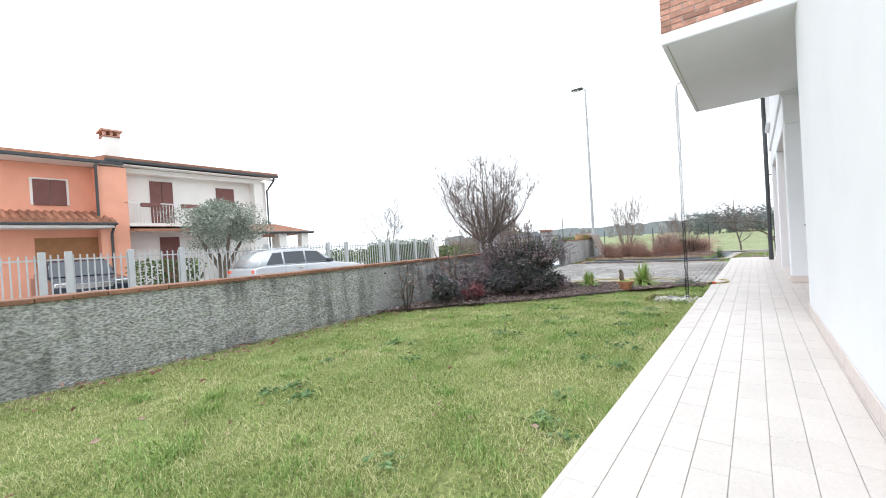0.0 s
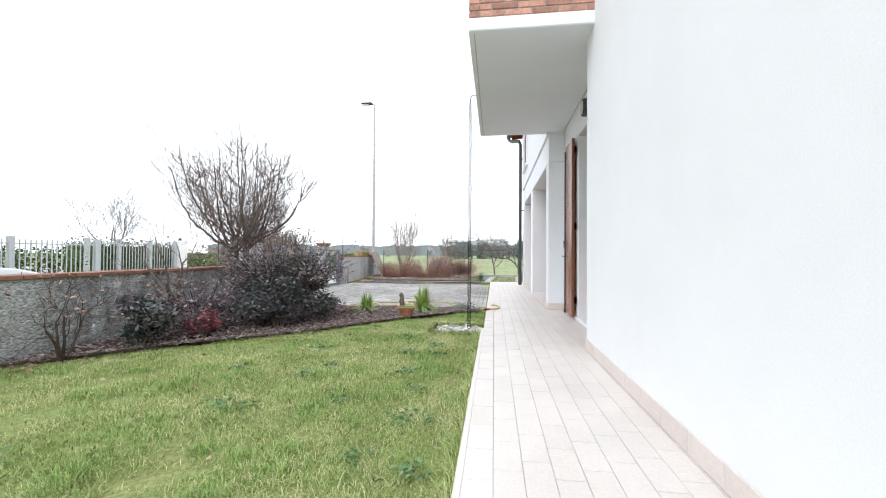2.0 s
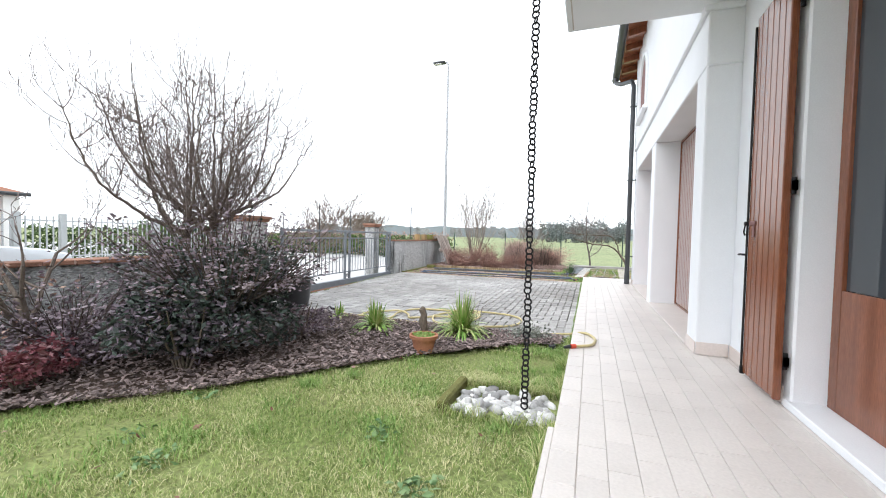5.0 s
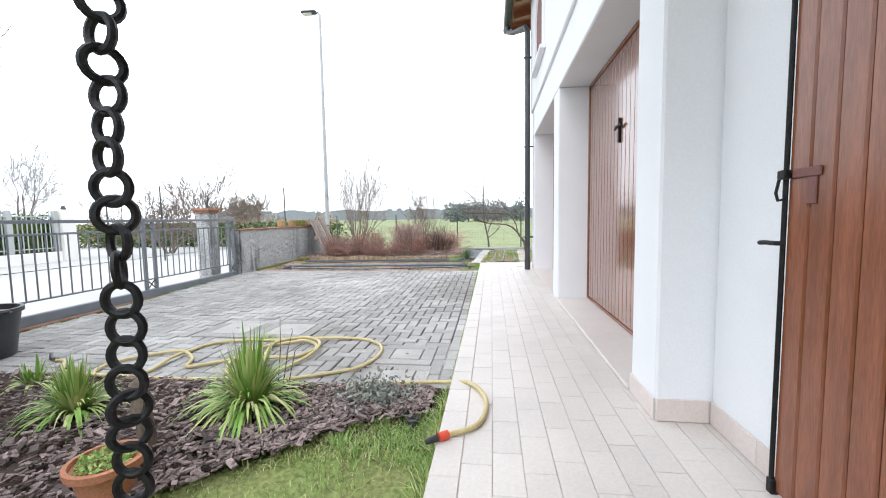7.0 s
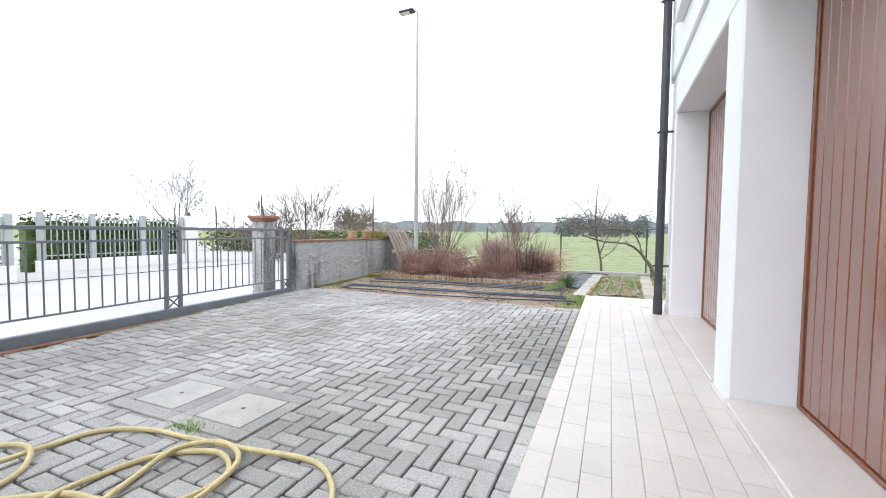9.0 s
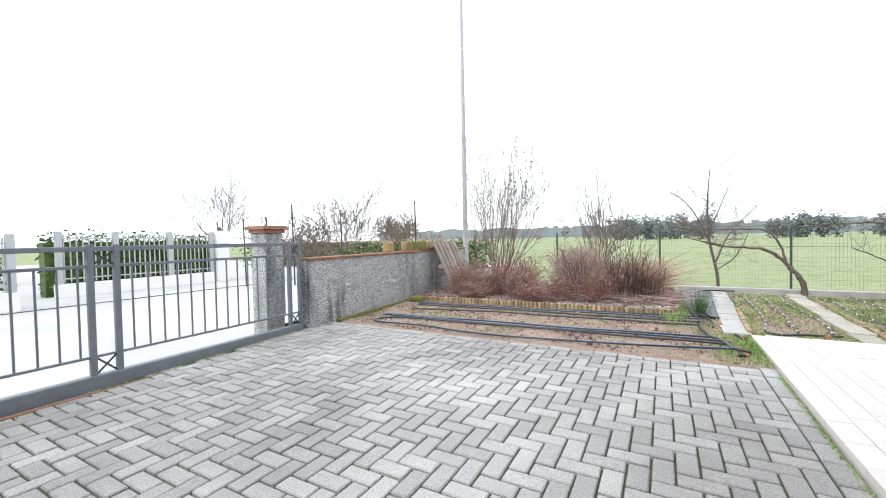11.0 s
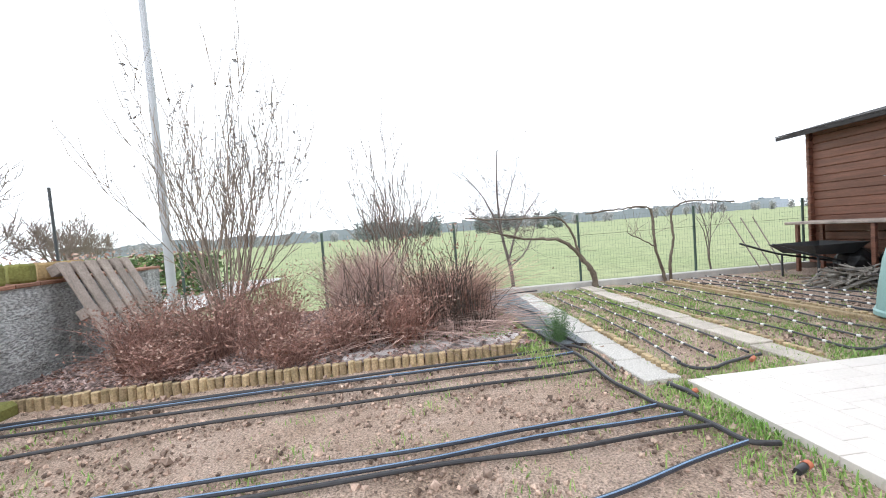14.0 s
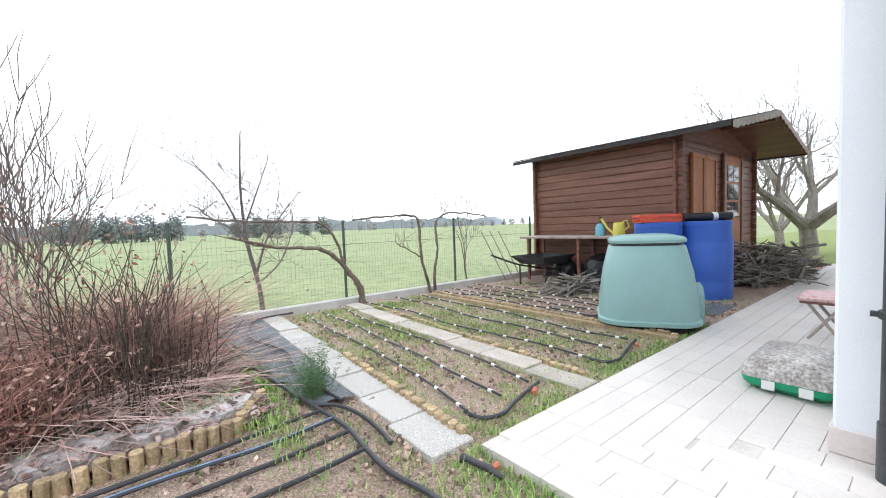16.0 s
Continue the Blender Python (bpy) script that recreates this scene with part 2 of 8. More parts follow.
M_garage = mat("brown_garage_wood", (0.26, 0.085, 0.038), 0.26, 0.2, 3, 40, 0.03, stretch=(6, 6, 0.5), per=0.06, spec=0.7, dist=0.002, coat=1.0)
M_iron = mat("black_iron", (0.025, 0.025, 0.027), 0.5, 0.2, 20, 120, 0.2, metal=0.6)
M_zinc = mat("grey_painted_steel", (0.20, 0.22, 0.245), 0.5, 0.1, 8, 120, 0.08)
M_pipe = mat("dark_grey_metal", (0.075, 0.08, 0.085), 0.45, 0.15, 6, 100, 0.06, metal=0.3)
M_stucco = stucco_mat("rough_grey_stucco")
M_brickcap = mat("worn_brick_coping", (0.36, 0.19, 0.13), 0.9, 0.2, 6, 90, 0.4, per=0.15)
M_brick = mat("red_brick", (0.57, 0.31, 0.235), 0.9, 0.2, 8, 100, 0.4, per=0.3)
M_mortar = mat("mortar", (0.45, 0.41, 0.37), 0.95, 0.1, 8, 90, 0.3)
M_soil = mat("stony_brown_soil", (0.53, 0.41, 0.34), 1.0, 0.55, 2.4, 95, 1.0, col2=(0.345, 0.245, 0.18), dist=0.03, mix2=0.8)
M_turf = mat("turf_soil", (0.235, 0.25, 0.098), 1.0, 0.35, 2.5, 40, 0.8, col2=(0.19, 0.25, 0.075), dist=0.02)
M_field = mat("winter_wheat_field", (0.22, 0.265, 0.125), 1.0, 0.2, 0.12, 4, 0.5, col2=(0.28, 0.305, 0.16), dist=0.05)
M_road = mat("pale_concrete_road", (0.55, 0.54, 0.53), 0.9, 0.1, 0.5, 80, 0.25, dist=0.004)
M_conc = mat("concrete_slab", (0.52, 0.505, 0.48), 0.9, 0.16, 3, 110, 0.5, per=0.08, dist=0.004)
M_mulch_bed = mat("mulch_soil", (0.10, 0.07, 0.055), 1.0, 0.3, 6, 60, 0.8, dist=0.02)
M_chip = mat("bark_chip", (0.27, 0.21, 0.198), 0.95, 0.25, 12, 140, 0.4, per=0.65)
M_bark = mat("grey_bark", (0.20, 0.165, 0.13), 0.95, 0.25, 9, 70, 0.6, col2=(0.11, 0.085, 0.065), stretch=(1, 1, 0.4))
M_twig = mat("bare_twig", (0.25, 0.20, 0.17), 0.9, 0.2, 9, 90, 0.1, per=0.25)
M_redtwig = mat("rusty_twig", (0.40, 0.22, 0.175), 0.9, 0.3, 9, 90, 0.1, per=0.5)
M_rust = mat("dark_rusty_twig", (0.39, 0.225, 0.185), 0.9, 0.3, 9, 90, 0.1, per=0.5)
M_straw = mat("dry_stem", (0.58, 0.42, 0.37), 0.95, 0.2, 9, 90, 0.1, per=0.4)
M_hose = mat("pale_yellow_hose", (0.62, 0.52, 0.27), 0.5, 0.1, 8, 60, 0.05)
M_blackhose = mat("black_pipe", (0.045, 0.045, 0.05), 0.35, 0.15, 8, 60, 0.05)
M_bluehose = mat("dark_pipe_blue_stripe", (0.05, 0.058, 0.075), 0.3, 0.15, 8, 60, 0.05)
M_bluestripe = mat("blue_stripe", (0.22, 0.34, 0.52), 0.5, 0.1, 8, 60, 0.0)
M_terra = mat("terracotta", (0.46, 0.20, 0.115), 0.85, 0.15, 9, 90, 0.2)
M_stake = mat("pine_palisade", (0.47, 0.35, 0.22), 0.9, 0.3, 14, 70, 0.4, per=0.3, col2=(0.30, 0.235, 0.13))
M_shed = mat("red_brown_stained_timber", (0.245, 0.112, 0.075), 0.45, 0.26, 4, 60, 0.25, stretch=(1, 0.3, 5), per=0.12, dist=0.004)
M_shed_l = mat("orange_brown_timber", (0.46, 0.17, 0.06), 0.5, 0.14, 4, 60, 0.2, stretch=(4, 4, 0.5), per=0.1)
M_felt = mat("dark_roof_felt", (0.06, 0.055, 0.055), 0.95, 0.2, 6, 120, 0.4)
M_fascia = mat("weathered_grey_board", (0.42, 0.37, 0.32), 0.9, 0.2, 6, 60, 0.3)
M_comp = mat("green_plastic", (0.265, 0.43, 0.415), 0.42, 0.05, 4, 90, 0.08)
M_barrel = mat("blue_plastic", (0.055, 0.14, 0.54), 0.4, 0.08, 5, 90, 0.06)
M_red = mat("orange_red_plastic", (0.72, 0.10, 0.05), 0.45, 0.08, 6, 90, 0.05)
M_yellow = mat("yellow_plastic", (0.74, 0.68, 0.14), 0.45, 0.08, 6, 90, 0.05)
M_lblue = mat("light_blue_plastic", (0.20, 0.48, 0.62), 0.4, 0.08, 6, 90, 0.05)
M_whitepl = mat("white_plastic", (0.78, 0.78, 0.76), 0.5, 0.05, 6, 90, 0.05)
M_pebble = mat("white_pebble", (0.60, 0.595, 0.585), 0.6, 0.12, 10, 80, 0.15, per=0.55)
M_fence = mat("dark_green_fence", (0.07, 0.11, 0.09), 0.5, 0.1, 8, 90, 0.05)
M_orange = mat("orange_render", (0.86, 0.42, 0.29), 0.9, 0.06, 1, 60, 0.15)
M_cream = mat("cream_render", (0.87, 0.85, 0.82), 0.9, 0.05, 1, 60, 0.12)
M_roof = mat("clay_roof_tile", (0.46, 0.22, 0.14), 0.9, 0.2, 3, 60, 0.3, per=0.22)
M_shutter = mat("faded_maroon_shutter", (0.21, 0.095, 0.085), 0.7, 0.1, 4, 60, 0.1)
M_gardoor = mat("ochre_wood_door", (0.36, 0.17, 0.07), 0.6, 0.12, 4, 60, 0.1)
M_carsilver = mat("silver_car_paint", (0.62, 0.65, 0.68), 0.25, 0.02, 2, 60, 0.0, metal=0.35, coat=0.6)
M_cardark = mat("dark_blue_car_paint", (0.03, 0.04, 0.06), 0.25, 0.02, 2, 60, 0.0, metal=0.3, coat=0.6)
M_glass = glass_mat("dark_window_glass")
M_rubber = mat("tyre_rubber", (0.02, 0.02, 0.02), 0.85, 0.1, 9, 90, 0.1)
M_chrome = mat("bright_metal", (0.6, 0.6, 0.6), 0.25, 0.05, 9, 90, 0.0, metal=1.0)
M_lamp = mat("galvanised_pole", (0.42, 0.43, 0.45), 0.5, 0.06, 4, 60, 0.05, metal=0.3)
M_pallet = mat("weathered_pallet_wood", (0.42, 0.35, 0.31), 0.95, 0.2, 5, 60, 0.3, per=0.2)
M_log = mat("sawn_log_block", (0.42, 0.30, 0.15), 0.95, 0.2, 7, 60, 0.3, per=0.2)
M_mosslog = mat("mossy_log_block", (0.20, 0.20, 0.06), 0.95, 0.2, 7, 60, 0.4, per=0.2)
M_sheet = mat("grey_weed_sheet", (0.13, 0.15, 0.165), 0.5, 0.4, 9, 60, 0.6, dist=0.02)
M_flag = mat("lilac_grey_flagstone", (0.60, 0.55, 0.54), 0.95, 0.25, 7, 60, 0.6, per=0.2, dist=0.01)
M_white_sack = mat("printed_plastic_sack", (0.62, 0.59, 0.56), 0.4, 0.5, 13, 60, 0.3, col2=(0.16, 0.13, 0.11), mix2=0.9)
M_green_sack = mat("green_plastic_band", (0.02, 0.34, 0.16), 0.4, 0.1, 6, 60, 0.1)
M_cushion = mat("red_check_cloth", (0.62, 0.30, 0.31), 0.95, 0.15, 30, 120, 0.2, col2=(0.70, 0.60, 0.58))
M_bag = mat("black_plastic_bag", (0.02, 0.02, 0.022), 0.35, 0.2, 9, 60, 0.4)
M_grass = leaf_mat("lawn_blade", (0.155, 0.25, 0.055), (0.345, 0.415, 0.135), (0.66, 0.615, 0.36), 0.7)
M_lush = leaf_mat("lush_blade", (0.14, 0.27, 0.055), (0.25, 0.39, 0.105), (0.40, 0.48, 0.18), 0.6)
M_bushleaf = leaf_mat("dark_evergreen_leaf", (0.028, 0.048, 0.034), (0.058, 0.078, 0.064), (0.155, 0.12, 0.15), 0.38)
M_purple = leaf_mat("purple_brown_leaf", (0.13, 0.095, 0.115), (0.215, 0.165, 0.19), (0.33, 0.275, 0.30), 0.55)
M_redleaf = leaf_mat("crimson_leaf", (0.13, 0.04, 0.05), (0.22, 0.065, 0.08), (0.22, 0.13, 0.13), 0.5)
M_dryleaf = leaf_mat("dry_brown_leaf", (0.20, 0.095, 0.07), (0.36, 0.21, 0.165), (0.50, 0.36, 0.30), 0.9)
M_olive = leaf_mat("olive_leaf", (0.17, 0.21, 0.16), (0.29, 0.33, 0.27), (0.43, 0.46, 0.40), 0.6)
M_hedge = leaf_mat("hedge_leaf", (0.04, 0.08, 0.025), (0.08, 0.13, 0.04), (0.14, 0.20, 0.06), 0.5)
# far crowns greyed and paled to paint in haze; the second also serves seed heads
M_hazed_conifer = leaf_mat("far_conifer", (0.17, 0.20, 0.195), (0.225, 0.25, 0.245), (0.29, 0.315, 0.31), 0.9)
M_fartwig = leaf_mat("hazed_crown_and_seed_head", (0.34, 0.34, 0.345), (0.40, 0.40, 0.405), (0.46, 0.46, 0.465), 0.9)
M_strap = leaf_mat("strap_leaf", (0.13, 0.29, 0.045), (0.27, 0.43, 0.10), (0.54, 0.53, 0.26), 0.5)
M_rose = leaf_mat("rosemary_leaf", (0.055, 0.11, 0.04), (0.09, 0.17, 0.06), (0.14, 0.21, 0.12), 0.6)
M_litter = mat("red_brown_litter", (0.43, 0.32, 0.295), 0.95, 0.25, 12, 140, 0.4, per=0.6)
M_darktwig = mat("dark_brown_twig", (0.10, 0.075, 0.062), 0.9, 0.2, 9, 90, 0.1, per=0.3)
M_tantwig = mat("tan_twig", (0.33, 0.27, 0.22), 0.9, 0.2, 9, 90, 0.1, per=0.3)
M_aggregate = mat("exposed_aggregate_concrete", (0.56, 0.54, 0.51), 0.95, 0.5, 70, 160, 0.8, per=0.1, col2=(0.38, 0.36, 0.34), dist=0.006, mix2=0.8)
M_wornslab = mat("worn_beige_concrete", (0.52, 0.46, 0.41), 0.95, 0.3, 6, 110, 0.5, per=0.1, col2=(0.40, 0.36, 0.31), dist=0.005)
M_lichen = mat("grey_lichen_bark", (0.33, 0.31, 0.275), 0.95, 0.3, 8, 60, 0.6, col2=(0.18, 0.155, 0.13), stretch=(1, 1, 0.5))
M_joint_orange = mat("faded_orange_plastic", (0.50, 0.16, 0.09), 0.6, 0.1, 6, 90, 0.05)
M_orchard = mat("grey_brown_orchard_bark", (0.19, 0.155, 0.13), 0.95, 0.25, 9, 70, 0.5, col2=(0.11, 0.085, 0.07), stretch=(1, 1, 0.4))
# lighter than the bark: a sky-lit, hazy look put into the shoot colour
M_shoot = mat("greyish_skylit_shoot", (0.25, 0.205, 0.19), 0.9, 0.2, 9, 90, 0.1, per=0.3)
# aerial haze painted into the colour of the distant woods
M_haze = mat("painted_haze_blue", (0.26, 0.29, 0.32), 1.0, 0.05, 0.05, 1, 0)

# ---- ground, road, lawn, beds ----
FX, PX = 0.42, -0.64          # facade plane, outer edge of the tiled walk
LAWN_Z, PAVE_Z, BED_Z, ROAD_Z = -0.10, -0.11, -0.045, -0.33
rng = random.Random(7)


def sheet(name, x0, y0, x1, y1, z, material, label, category, nx=2, ny=2, amp=0.0, kind="structure", drop=0.0, seed=0.0):
    a = Acc()
    for j in range(ny + 1):
        for i in range(nx + 1):
            x, y = x0 + (x1 - x0) * i / nx, y0 + (y1 - y0) * j / ny
            h = amp * (noise.noise((x * 1.7 + seed, y * 1.7, 0)) + 0.5 * noise.noise((x * 6 + seed, y * 6, 3))) if amp else 0
            a.v.append((x, y, z + h - (drop if j == 0 else drop * 0.4 if j == 1 else 0)))
    for j in range(ny):
        for i in range(nx):
            k = j * (nx + 1) + i
            a.f.append((k, k + 1, k + nx + 2, k + nx + 1))
    return solid(name, a, material, label, category, kind, smooth=True)


sheet("ground", -900, -700, 900, 1600, -0.42, M_field, "flat green winter field reaching to the horizon", "field", 60, 80)
sheet("road", -13.6, -60, -7.2, 30, ROAD_Z, M_road, "pale worn concrete street outside the garden wall", "road", 4, 20)
sheet("pavement", -7.2, -60, -5.35, 14.6, ROAD_Z, M_road, "pale concrete apron between street and gate", "pavement", 2, 20)
sheet("yard_opposite", -45, -40, -13.6, 30, ROAD_Z + 0.02, M_road, "paved forecourt of the houses across the street", "pavement", 4, 4)
base = Acc().box(-5.3, -8, -0.6, 30, 19.42, -0.16)
solid("garden_soil_bed", base, M_soil, "brown soil body under the garden", "soil", "structure")
sheet("lawn", -5.1, -8, PX + 0.02, 9.2, LAWN_Z - 0.03, M_turf, "patchy green winter lawn with dry blades and leaves", "lawn", 40, 120, 0.012)
sheet("vegetable_bed_soil", -5.9, 14.33, 12, 19.42, BED_Z, M_soil, "rough stony brown soil of the vegetable garden", "soil", 260, 80, 0.03, drop=0.07)


def pave_z(y):
    """The drive lies level, then rises gently to the vegetable garden."""
    return PAVE_Z + max(0.0, min(y, 14.4) - 10.65) * 0.0195


road_joint = Acc().box(-5.75, 8.3, -0.2, PX, 10.65, PAVE_Z - 0.018)
road_joint.prism([(10.651, -0.2), (14.38, -0.2), (14.38, pave_z(14.38) - 0.018), (10.651, PAVE_Z - 0.018)], "x", -5.75, PX)
solid("pavement_joints", road_joint, M_joint, "dark mossy sand joints between the pavers", "joint", "structure")


# ---- house ----
def wall_box(name, boxes, material, label, kind="structure", cat="wall"):
    a = Acc()
    for b in boxes:
        a.box(*b, c=0.012)
    return solid(name, a, material, label, cat, kind)


HX = 9.0
wall_box("wall_front", [(FX - 0.02, -8, -0.3, 0.75, 5.52, 6.2)], M_white, "smooth white rendered house wall")
wall_box("wall_niche", [(0.68, 5.522, -0.3, 0.95, 6.13, 3.3), (0.68, 7.33, -0.3, 0.95, 8.46, 3.3), (0.68, 6.131, 2.66, 0.95, 7.329, 3.3)], M_white, "white rendered recessed wall round the side door")
for y0, y1 in ((8.46, 8.80), (11.42, 11.78), (14.14, 14.51)):
    wall_box("pilaster", [(FX, y0, -0.3, 0.95, y1, 2.55)], M_white, "white rendered pilaster between the garage doors", cat="pilaster")
wall_box("wall_garage", [(FX, 8.46, 2.551, 0.95, 14.51, 3.02)], M_white, "white rendered lintel wall over the garage doors")
wall_box("wall_garage_upper", [(FX - 0.035, 8.46, 3.021, 0.95, 14.51, 5.3)], M_white, "white rendered upper wall above a projecting string course")
wall_box("wall_upper", [(FX, 5.521, 3.301, 0.95, 8.459, 6.2)], M_white, "white rendered upper wall behind the balcony")
wall_box("wall_end", [(0.951, 14.20, -0.3, HX, 14.49, 5.2)], M_white, "white rendered end wall of the house")
wall_box("wall_back", [(HX, -8, -0.3, HX + 0.3, 14.49, 6.2), (0.76, -8, -0.3, HX, -7.7, 6.2)], M_white, "white rendered back wall of the house")
wall_box("ceiling_slab", [(0.952, -7.6, 6.0, HX - 0.01, 14.18, 6.19)], M_white, "plain concrete slab that closes the house", cat="ceiling")

# the eaves at the far end: tiled roof, rafters, gutter and its downpipe
eaves = thing("eaves", 0, 11.5, 5.2, "overhanging clay tiled eaves on brown timber rafters", "roof", kind="structure")
part("roof", Acc().prism([(0.05, 5.10), (HX, 7.3), (HX, 7.42), (0.05, 5.22)], "y", 8.9, 15.55), M_roof, eaves)
part("soffit", Acc().prism([(0.06, 5.06), (FX + 0.3, 5.19), (FX + 0.3, 5.22), (0.06, 5.09)], "y", 8.9, 15.54), M_wood, eaves, "reddish timber soffit boards")
for k in range(11):
    y = 9.2 + k * 0.62
    part("rafter", Acc().prism([(0.08, 4.95), (FX + 0.2, 5.05), (FX + 0.2, 5.18), (0.08, 5.06)], "y", y, y + 0.10), M_wood, eaves)
part("verge_purlin", Acc().box(FX + 0.1, 14.5, 4.86, FX + 0.26, 15.5, 5.03, 0.006), M_wood, eaves)
gutter = thing("gutter", -0.02, 12, 5.0, "dark grey half-round metal roof gutter", "gutter", kind="structure")
n = 10
prof = [(0.08 * math.cos(math.pi + math.pi * k / n), 0.08 * math.sin(math.pi + math.pi * k / n)) for k in range(n + 1)]
prof += [(0.072 * math.cos(math.pi + math.pi * k / n), 0.072 * math.sin(math.pi + math.pi * k / n)) for k in range(n, -1, -1)]
part("channel", Acc().prism([(-0.025 + u, 5.08 + w) for u, w in prof], "y", 8.9, 15.56), M_pipe, gutter, smooth=True)
for y in (8.9, 15.55):
    part("end_cap", Acc().prism([(-0.025 + u, 5.08 + w) for u, w in prof[:n + 1]], "y", y, y + 0.012), M_pipe, gutter)
down = thing("downpipe", 0.31, 14.32, 0, "dark grey round metal downpipe fixed to the house corner", "downpipe", kind="structure")
part("pipe", Acc().tube([(-0.025, 15.2, 5.0), (-0.02, 15.18, 4.88), (0.08, 14.9, 4.74), (0.27, 14.42, 4.62), (0.31, 14.32, 4.48), (0.31, 14.32, 2.2), (0.31, 14.32, 0.02)], 0.05, 14), M_pipe, down, smooth=True)
part("shoe", Acc().tube([(0.31, 14.32, 0.0), (0.31, 14.32, 0.22)], 0.056, 14), M_pipe, down, smooth=True)
for z in (0.62, 2.35, 4.0):
    part("clip", Acc().tube([(0.31, 14.32, z), (0.31, 14.32, z + 0.028)], 0.06, 14).box(0.31, 14.31, z, FX, 14.33, z + 0.028).box(0.23, 14.312, z + 0.004, 0.26, 14.328, z + 0.024).box(0.30, 14.37, z + 0.004, 0.32, 14.40, z + 0.024), M_pipe, down)

# balcony with a brick parapet over the side door
BX, BY0, BY1, BZ = -0.77, 5.20, 8.60, 3.08
balc = thing("balcony", 0, 6.8, BZ, "white concrete balcony with a red brick parapet", "balcony", kind="structure")
part("slab", Acc().box(BX, BY0, BZ, FX + 0.25, BY1, BZ + 0.13, 0.01), M_white, balc)
part("drip_groove", Acc().box(BX + 0.05, BY0 + 0.05, BZ - 0.006, BX + 0.062, BY1 - 0.05, BZ - 0.001), M_grout, balc)
part("parapet_core", Acc().box(BX + 0.015, BY0 + 0.015, BZ + 0.131, BX + 0.115, BY1 - 0.015, BZ + 1.0).box(BX + 0.116, BY0 + 0.015, BZ + 0.131, FX - 0.002, BY0 + 0.115, BZ + 1.0), M_mortar, balc)
brick_me = {}
for row in range(13):
    z = BZ + 0.135 + row * 0.066
    for k in range(15):
        y = BY0 + 0.004 + k * 0.25 - (0.125 if row % 2 else 0)
        y0, y1 = max(y, BY0 + 0.004), min(y + 0.24, BY1 - 0.004)
        if y1 - y0 > 0.03:
            key = ("s", round(y1 - y0, 3))
            if key not in brick_me:
                brick_me[key] = mesh_of("brick", Acc().box(0, 0, 0, 0.10, y1 - y0, 0.056, 0.005), M_brick)
            ob = new("brick", brick_me[key])
            ob.parent, ob.matrix_parent_inverse = balc, balc.matrix_basis.inverted()
            ob.location = (BX + rng.uniform(0.004, 0.009), y0, z)
    for k in range(6):
        x = BX + 0.105 + k * 0.25 - (0.125 if row % 2 else 0)
        x0, x1 = max(x, BX + 0.11), min(x + 0.24, FX - 0.004)
        if x1 - x0 > 0.03:
            key = ("f", round(x1 - x0, 3))
            if key not in brick_me:
                brick_me[key] = mesh_of("brick", Acc().box(0, 0, 0, x1 - x0, 0.10, 0.056, 0.005), M_brick)
            ob = new("brick", brick_me[key])
            ob.parent, ob.matrix_parent_inverse = balc, balc.matrix_basis.inverted()
            ob.location = (x0, BY0 + rng.uniform(0.004, 0.009), z)

# side door in the niche: open shutters, closed door behind, marble sill
DZ0, DZ1 = 0.05, 2.66
sill = solid("door_sill", Acc().box(0.66, 6.05, 0.002, 0.94, 7.40, 0.05, 0.006), M_white, "white stone threshold of the side door", "sill", "structure")
door = thing("door_1", 0.85, 6.7, DZ0, "closed white glazed side door in the niche", "door", kind="structure")
part("door_frame", Acc().box(0.85, 6.135, DZ0, 0.91, 6.22, DZ1 - 0.005, 0.004).box(0.85, 7.24, DZ0, 0.91, 7.325, DZ1 - 0.005, 0.004).box(0.85, 6.221, 2.57, 0.91, 7.239, DZ1 - 0.005, 0.004).box(0.85, 6.221, DZ0, 0.91, 7.239, 0.75, 0.004), M_wood, door)
part("pane", Acc().box(0.87, 6.221, 0.751, 0.88, 7.239, 2.569), M_glass, door)


def shutter_leaf(y0, y1, x, hinge_y, free_y, label):
    lf = thing("shutter_leaf", x, (y0 + y1) / 2, DZ0, label, "shutter", "shutters of the side door")
    bw = 0.092
    nb = max(1, round((y1 - y0) / bw))
    bw = (y1 - y0) / nb
    for k in range(nb):
        part("board", Acc().box(x - 0.024, y0 + k * bw + 0.002, DZ0 - 0.01, x + 0.012, y0 + (k + 1) * bw - 0.002, DZ1 - 0.02, 0.006), M_wood, lf)
    part("core", Acc().box(x - 0.014, y0 + 0.003, DZ0 - 0.005, x + 0.008, y1 - 0.003, DZ1 - 0.03), M_wood, lf)
    s = 1 if hinge_y > free_y else -1
    part("edge_stile", Acc().box(x - 0.03, min(hinge_y, hinge_y - s * 0.03), DZ0 - 0.012, x + 0.014, max(hinge_y, hinge_y - s * 0.03), DZ1 - 0.018, 0.006), M_wood, lf, "darker rounded edge stile")
    for z in (0.24, 1.31, 2.42):
        part("hinge", Acc().tube([(x + 0.02, hinge_y + s * 0.015, z), (x + 0.02, hinge_y + s * 0.015, z + 0.10)], 0.012, 10).box(x + 0.0, hinge_y - 0.01 + s * 0.03, z + 0.02, x + 0.03, hinge_y + 0.01 + s * 0.05, z + 0.08, 0.003), M_iron, lf, "black iron hinge")
    return lf


